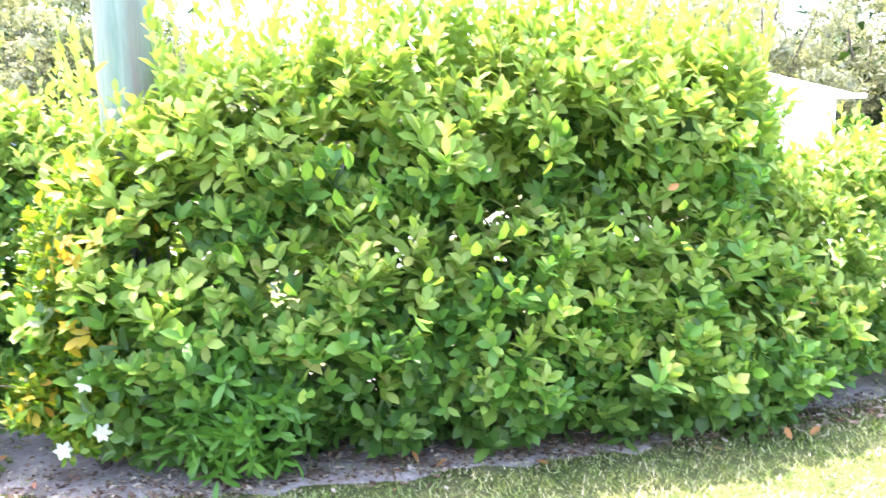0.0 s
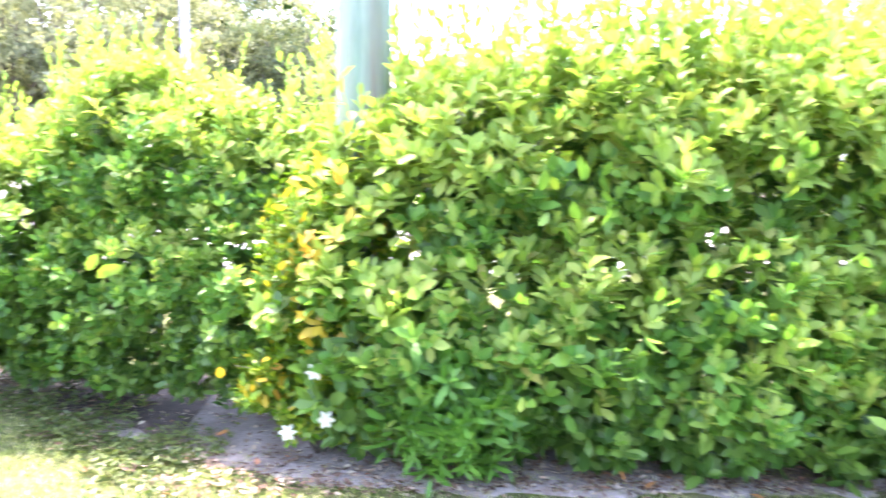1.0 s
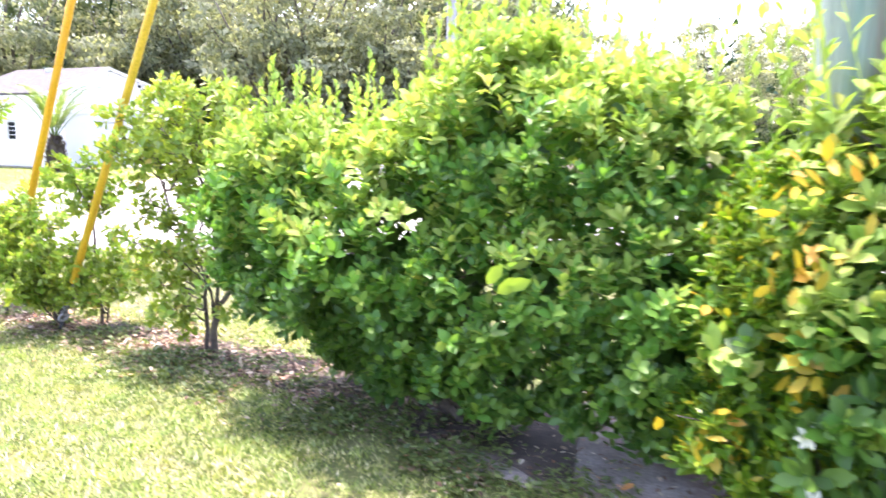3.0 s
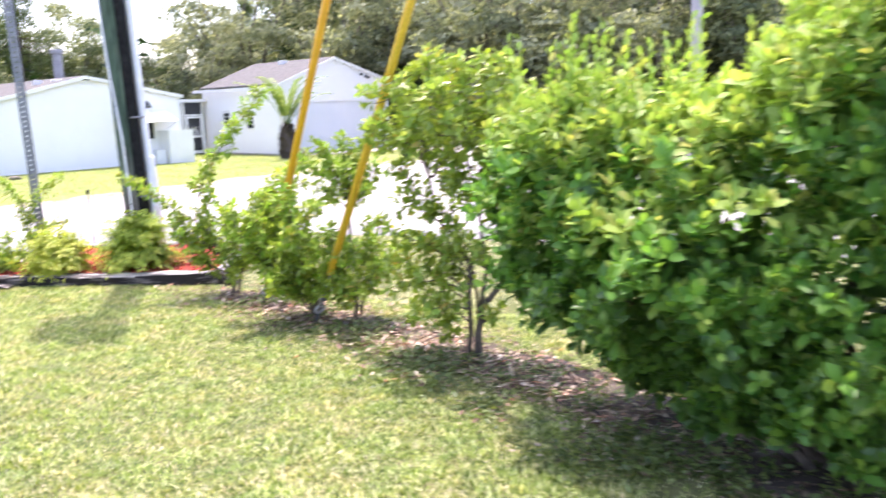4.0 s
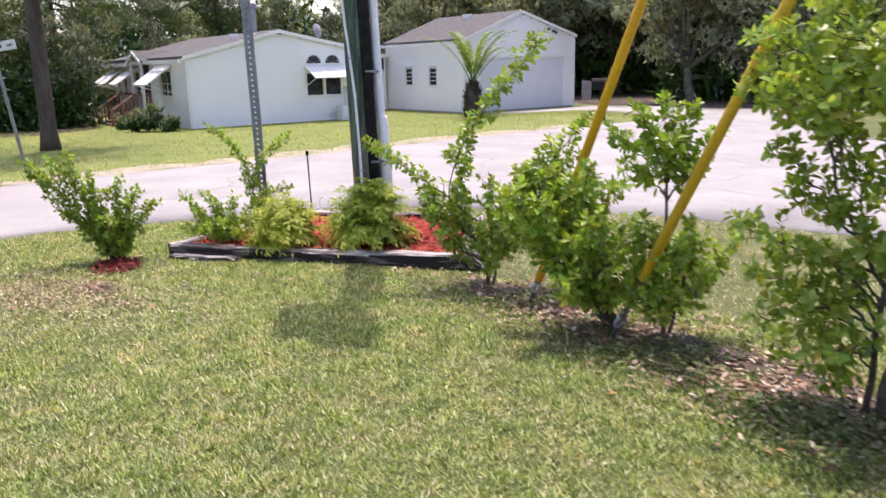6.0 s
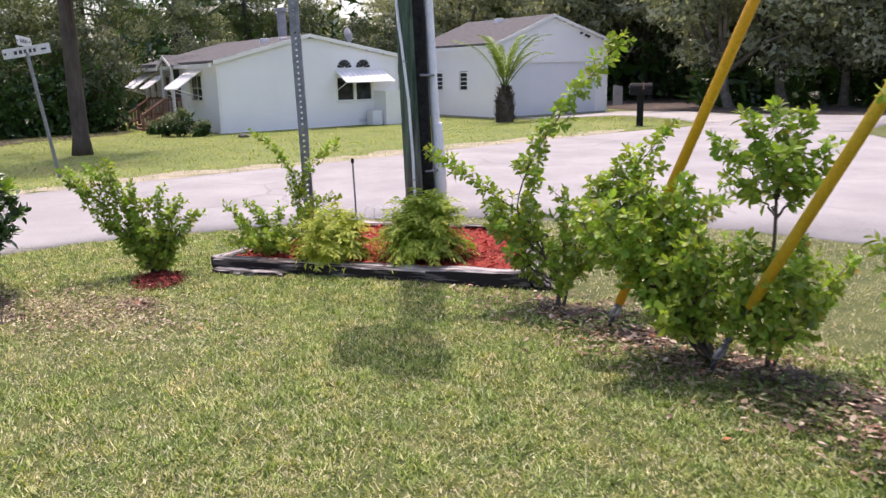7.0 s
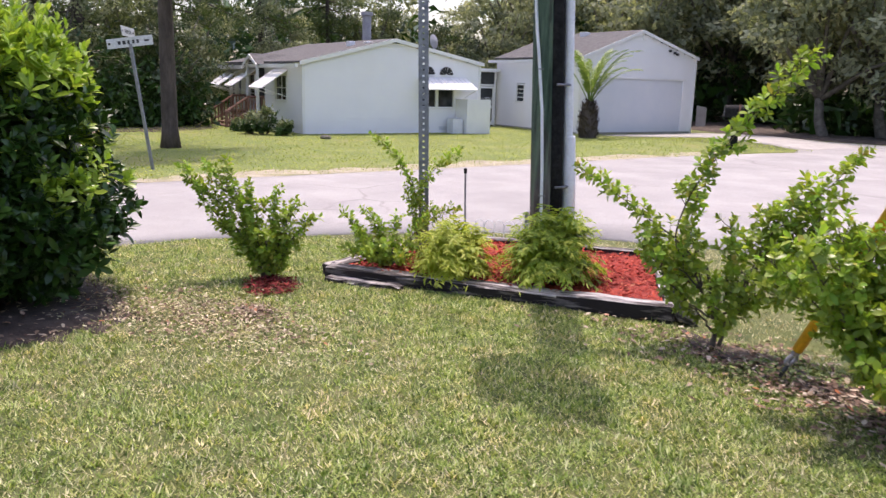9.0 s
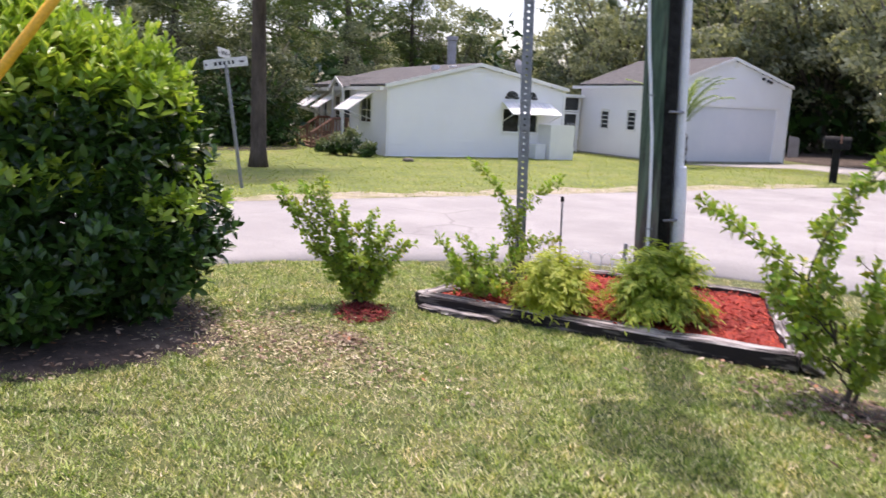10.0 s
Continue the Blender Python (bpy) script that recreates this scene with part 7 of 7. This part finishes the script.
piece("gutter", garage, (-0.32, -0.2, GE - 0.16), (-0.22, GD + 0.2, GE - 0.05), WHITE, label="white gutter along the eave")
piece("roof_vent", garage, (2.3, 2.6, 3.6), (2.6, 2.9, 3.78), PVC, bevel=0.02)
bm = bmesh.new()
box(bm, (-0.02, -0.02, 0), (GW + 0.02, GD, 0.06))
part("footing", bm, CONCRETE, garage, "thin concrete footing")

# ---- the house across the back street, and a parked car ----
h2 = empty("far_house", pose(11.2, 22.6, 0, 0, 0, -14), "white house with a pale hipped roof", "house")
siding(h2, Matrix.Identity(4), 2.45, flat_profile(2.45, 2.45), [], label="white lap siding wall")
piece("wall_body", h2, (0.02, 0.06, 0), (2.43, 6.0, 2.45), WHITE)
piece("fascia", h2, (-0.5, -0.54, 2.40), (2.9, -0.505, 2.52), WHITE, label="white eave board")
bm = bmesh.new()
vs = [bm.verts.new(c) for c in ((-0.5, -0.5, 2.45), (2.9, -0.5, 2.45), (2.9, 6.5, 2.45), (-0.5, 6.5, 2.45), (0.6, 2.0, 3.5), (0.8, 4.0, 3.5))]
for f in ((0, 1, 4), (1, 2, 5, 4), (2, 3, 5), (3, 0, 4, 5), (3, 2, 1, 0)):
    bm.faces.new([vs[i] for i in f])
part("roof", bm, PALEROOF, h2, "pale sun-bleached roof")


def car(at, turn):
    c = empty("parked_car", pose(*at, 0, 0, turn), "dark parked car beside the house", "car")
    prof = [(-2.1, 0.35), (-2.15, 0.75), (-1.9, 0.95), (-1.2, 1.02), (-0.6, 1.42), (0.6, 1.45), (1.3, 1.0), (2.0, 0.85), (2.15, 0.6), (2.1, 0.35)]
    bm = bmesh.new()
    for w, k in ((0.85, 1),):
        va = [bm.verts.new((x, -w * (0.86 if z > 1.1 else 1), z)) for x, z in prof]
        vb = [bm.verts.new((x, w * (0.86 if z > 1.1 else 1), z)) for x, z in prof]
        bm.faces.new(va)
        bm.faces.new(vb[::-1])
        for i in range(len(prof)):
            bm.faces.new((va[i], va[(i + 1) % len(prof)], vb[(i + 1) % len(prof)], vb[i]))
    part("body", bm, CARPAINT, c)
    for sgn in (-1, 1):
        bm = bmesh.new()
        v = [bm.verts.new((x, sgn * 0.80, z)) for x, z in ((-1.05, 1.05), (-0.58, 1.36), (0.55, 1.38), (1.1, 1.05))]
        bm.faces.new(v)
        gl = part("side_window", bm, GLASS, c, "dark side glass")
        gl.modifiers.new("thick", "SOLIDIFY").thickness = 0.02
        for x in (-1.35, 1.35):
            bm = bmesh.new()
            tube(bm, [(x, sgn * 0.68, 0.32), (x, sgn * 0.86, 0.32)], 0.32, 18)
            wh = part("wheel", bm, BLACK, c, "black tyre")
            bm = bmesh.new()
            tube(bm, [(x, sgn * 0.84, 0.32), (x, sgn * 0.875, 0.32)], 0.19, 14)
            part("rim", bm, GALV, wh)
    return c


car((16.6, 25.4, 0.0), 75)
bush("corner_shrub", (13.75, 21.6, 0), [(0, 0, 0.7, 0.55, 0.5, 0.7), (0.05, 0, 1.5, 0.42, 0.4, 0.6)], 420, (0.12, 0.06), "tall dark shrub at the corner of a white house", "shrub", (DARKLEAF, LEAF), 74, stem_n=4, low=0.03)


# ---- single leaves proud of the hedge ----
def loose_leaves(owner, lobes, count, size, seed):
    rng = np.random.default_rng(seed)
    protos = []
    for i in range(4):
        v, t, q = leaf_arrays(np.zeros((1, 3)), np.array([[0, 0, 1.0]]), np.array([[0, -1.0, 0.2]]), [size[0] * (0.85 + 0.1 * i)], [size[1] * (0.9 + 0.07 * i)], 0.2 + 0.07 * i, 0.1 + 0.06 * i)
        ob = mesh_arrays("leaf", v, t, q, [YOUNG if i == 0 else LEAF], parent=owner)
        protos.append(ob)
    p, nrm = lobes_points(rng, lobes, count * 4, 0.03, 0.15)
    front = np.where(nrm[:, 1] < -0.55)[0][:count]
    for j, k in enumerate(front):
        pr = protos[j % 4]
        ob = pr if j < 4 else new("leaf", pr.data)
        ob.parent = owner
        out = Vector(nrm[k])
        turn = (out + Vector((rng.normal(0, 0.5), rng.normal(0, 0.4), rng.normal(0.1, 0.5)))).to_track_quat("Z", "Y").to_matrix().to_4x4()
        ob.matrix_local = Matrix.Translation(Vector(p[k]) - out * 0.02) @ turn


HB = [o for o in bpy.data.objects if o.name.startswith("hedge_bush")]
loose_leaves(HB[0], [(-0.65, -0.15, 0.9, 0.75, 0.84, 0.80), (0.15, -0.12, 0.9, 0.8, 0.86, 0.85), (0.95, -0.08, 0.9, 0.8, 0.82, 0.8)], 280, (0.096, 0.052), 91)


# orange and yellow leaves caught in the hedge
for x, y, z, mt, sz in ((3.26, 9.3, 0.66, FALLEN, 0.10), (2.92, 9.2, 0.25, FALLEN, 0.09), (2.3, 9.1, 1.35, FALLEN, 0.07), (-1.62, 9.62, 0.92, YOUNG, 0.12), (-1.58, 9.6, 0.95, YOUNG, 0.11), (-1.66, 9.6, 0.96, YOUNG, 0.11)):
    owner = HB[0] if x > 0 else HB[2]
    v, t, q = leaf_arrays(np.zeros((1, 3)), np.array([[0.2, -0.3, 1.0]]), np.array([[0.1, -1.0, 0.2]]), [sz], [sz * 0.55], 0.3, 0.2)
    ob = mesh_arrays("leaf", v, t, q, [mt], parent=owner, label="discoloured leaf")
    ob.matrix_local = Matrix.Translation(Vector((x, y, z)) - owner.matrix_world.translation) @ Matrix.Rotation((x * 7.3) % 6.28, 4, "Y")

bm = bmesh.new()
bmesh.ops.create_icosphere(bm, subdivisions=2, radius=0.13)
_rs = random.Random(4)
for v in bm.verts:
    v.co = Vector((v.co.x * 1.3, v.co.y, max(v.co.z * 0.7, -0.03))) * _rs.uniform(0.85, 1.12)
stone = part("garden_stone", bm, TREEBARK)
stone.matrix_world = pose(-23.0, 21.15, -0.12, 0, 0, 30)
tagged(stone, "small dark stone on the lawn before the house", "stone")

# pale board leaning among the trees beside the garage
bm = bmesh.new()
box(bm, (-0.27, -0.015, 0), (0.27, 0.015, 1.0), 0.004)
board = part("leaning_board", bm, CONCRETE)
board.matrix_world = pose(-22.5, 42.4, -0.2, -14, 9, 62)
tagged(board, "pale weathered board leaning among the trees", "board")
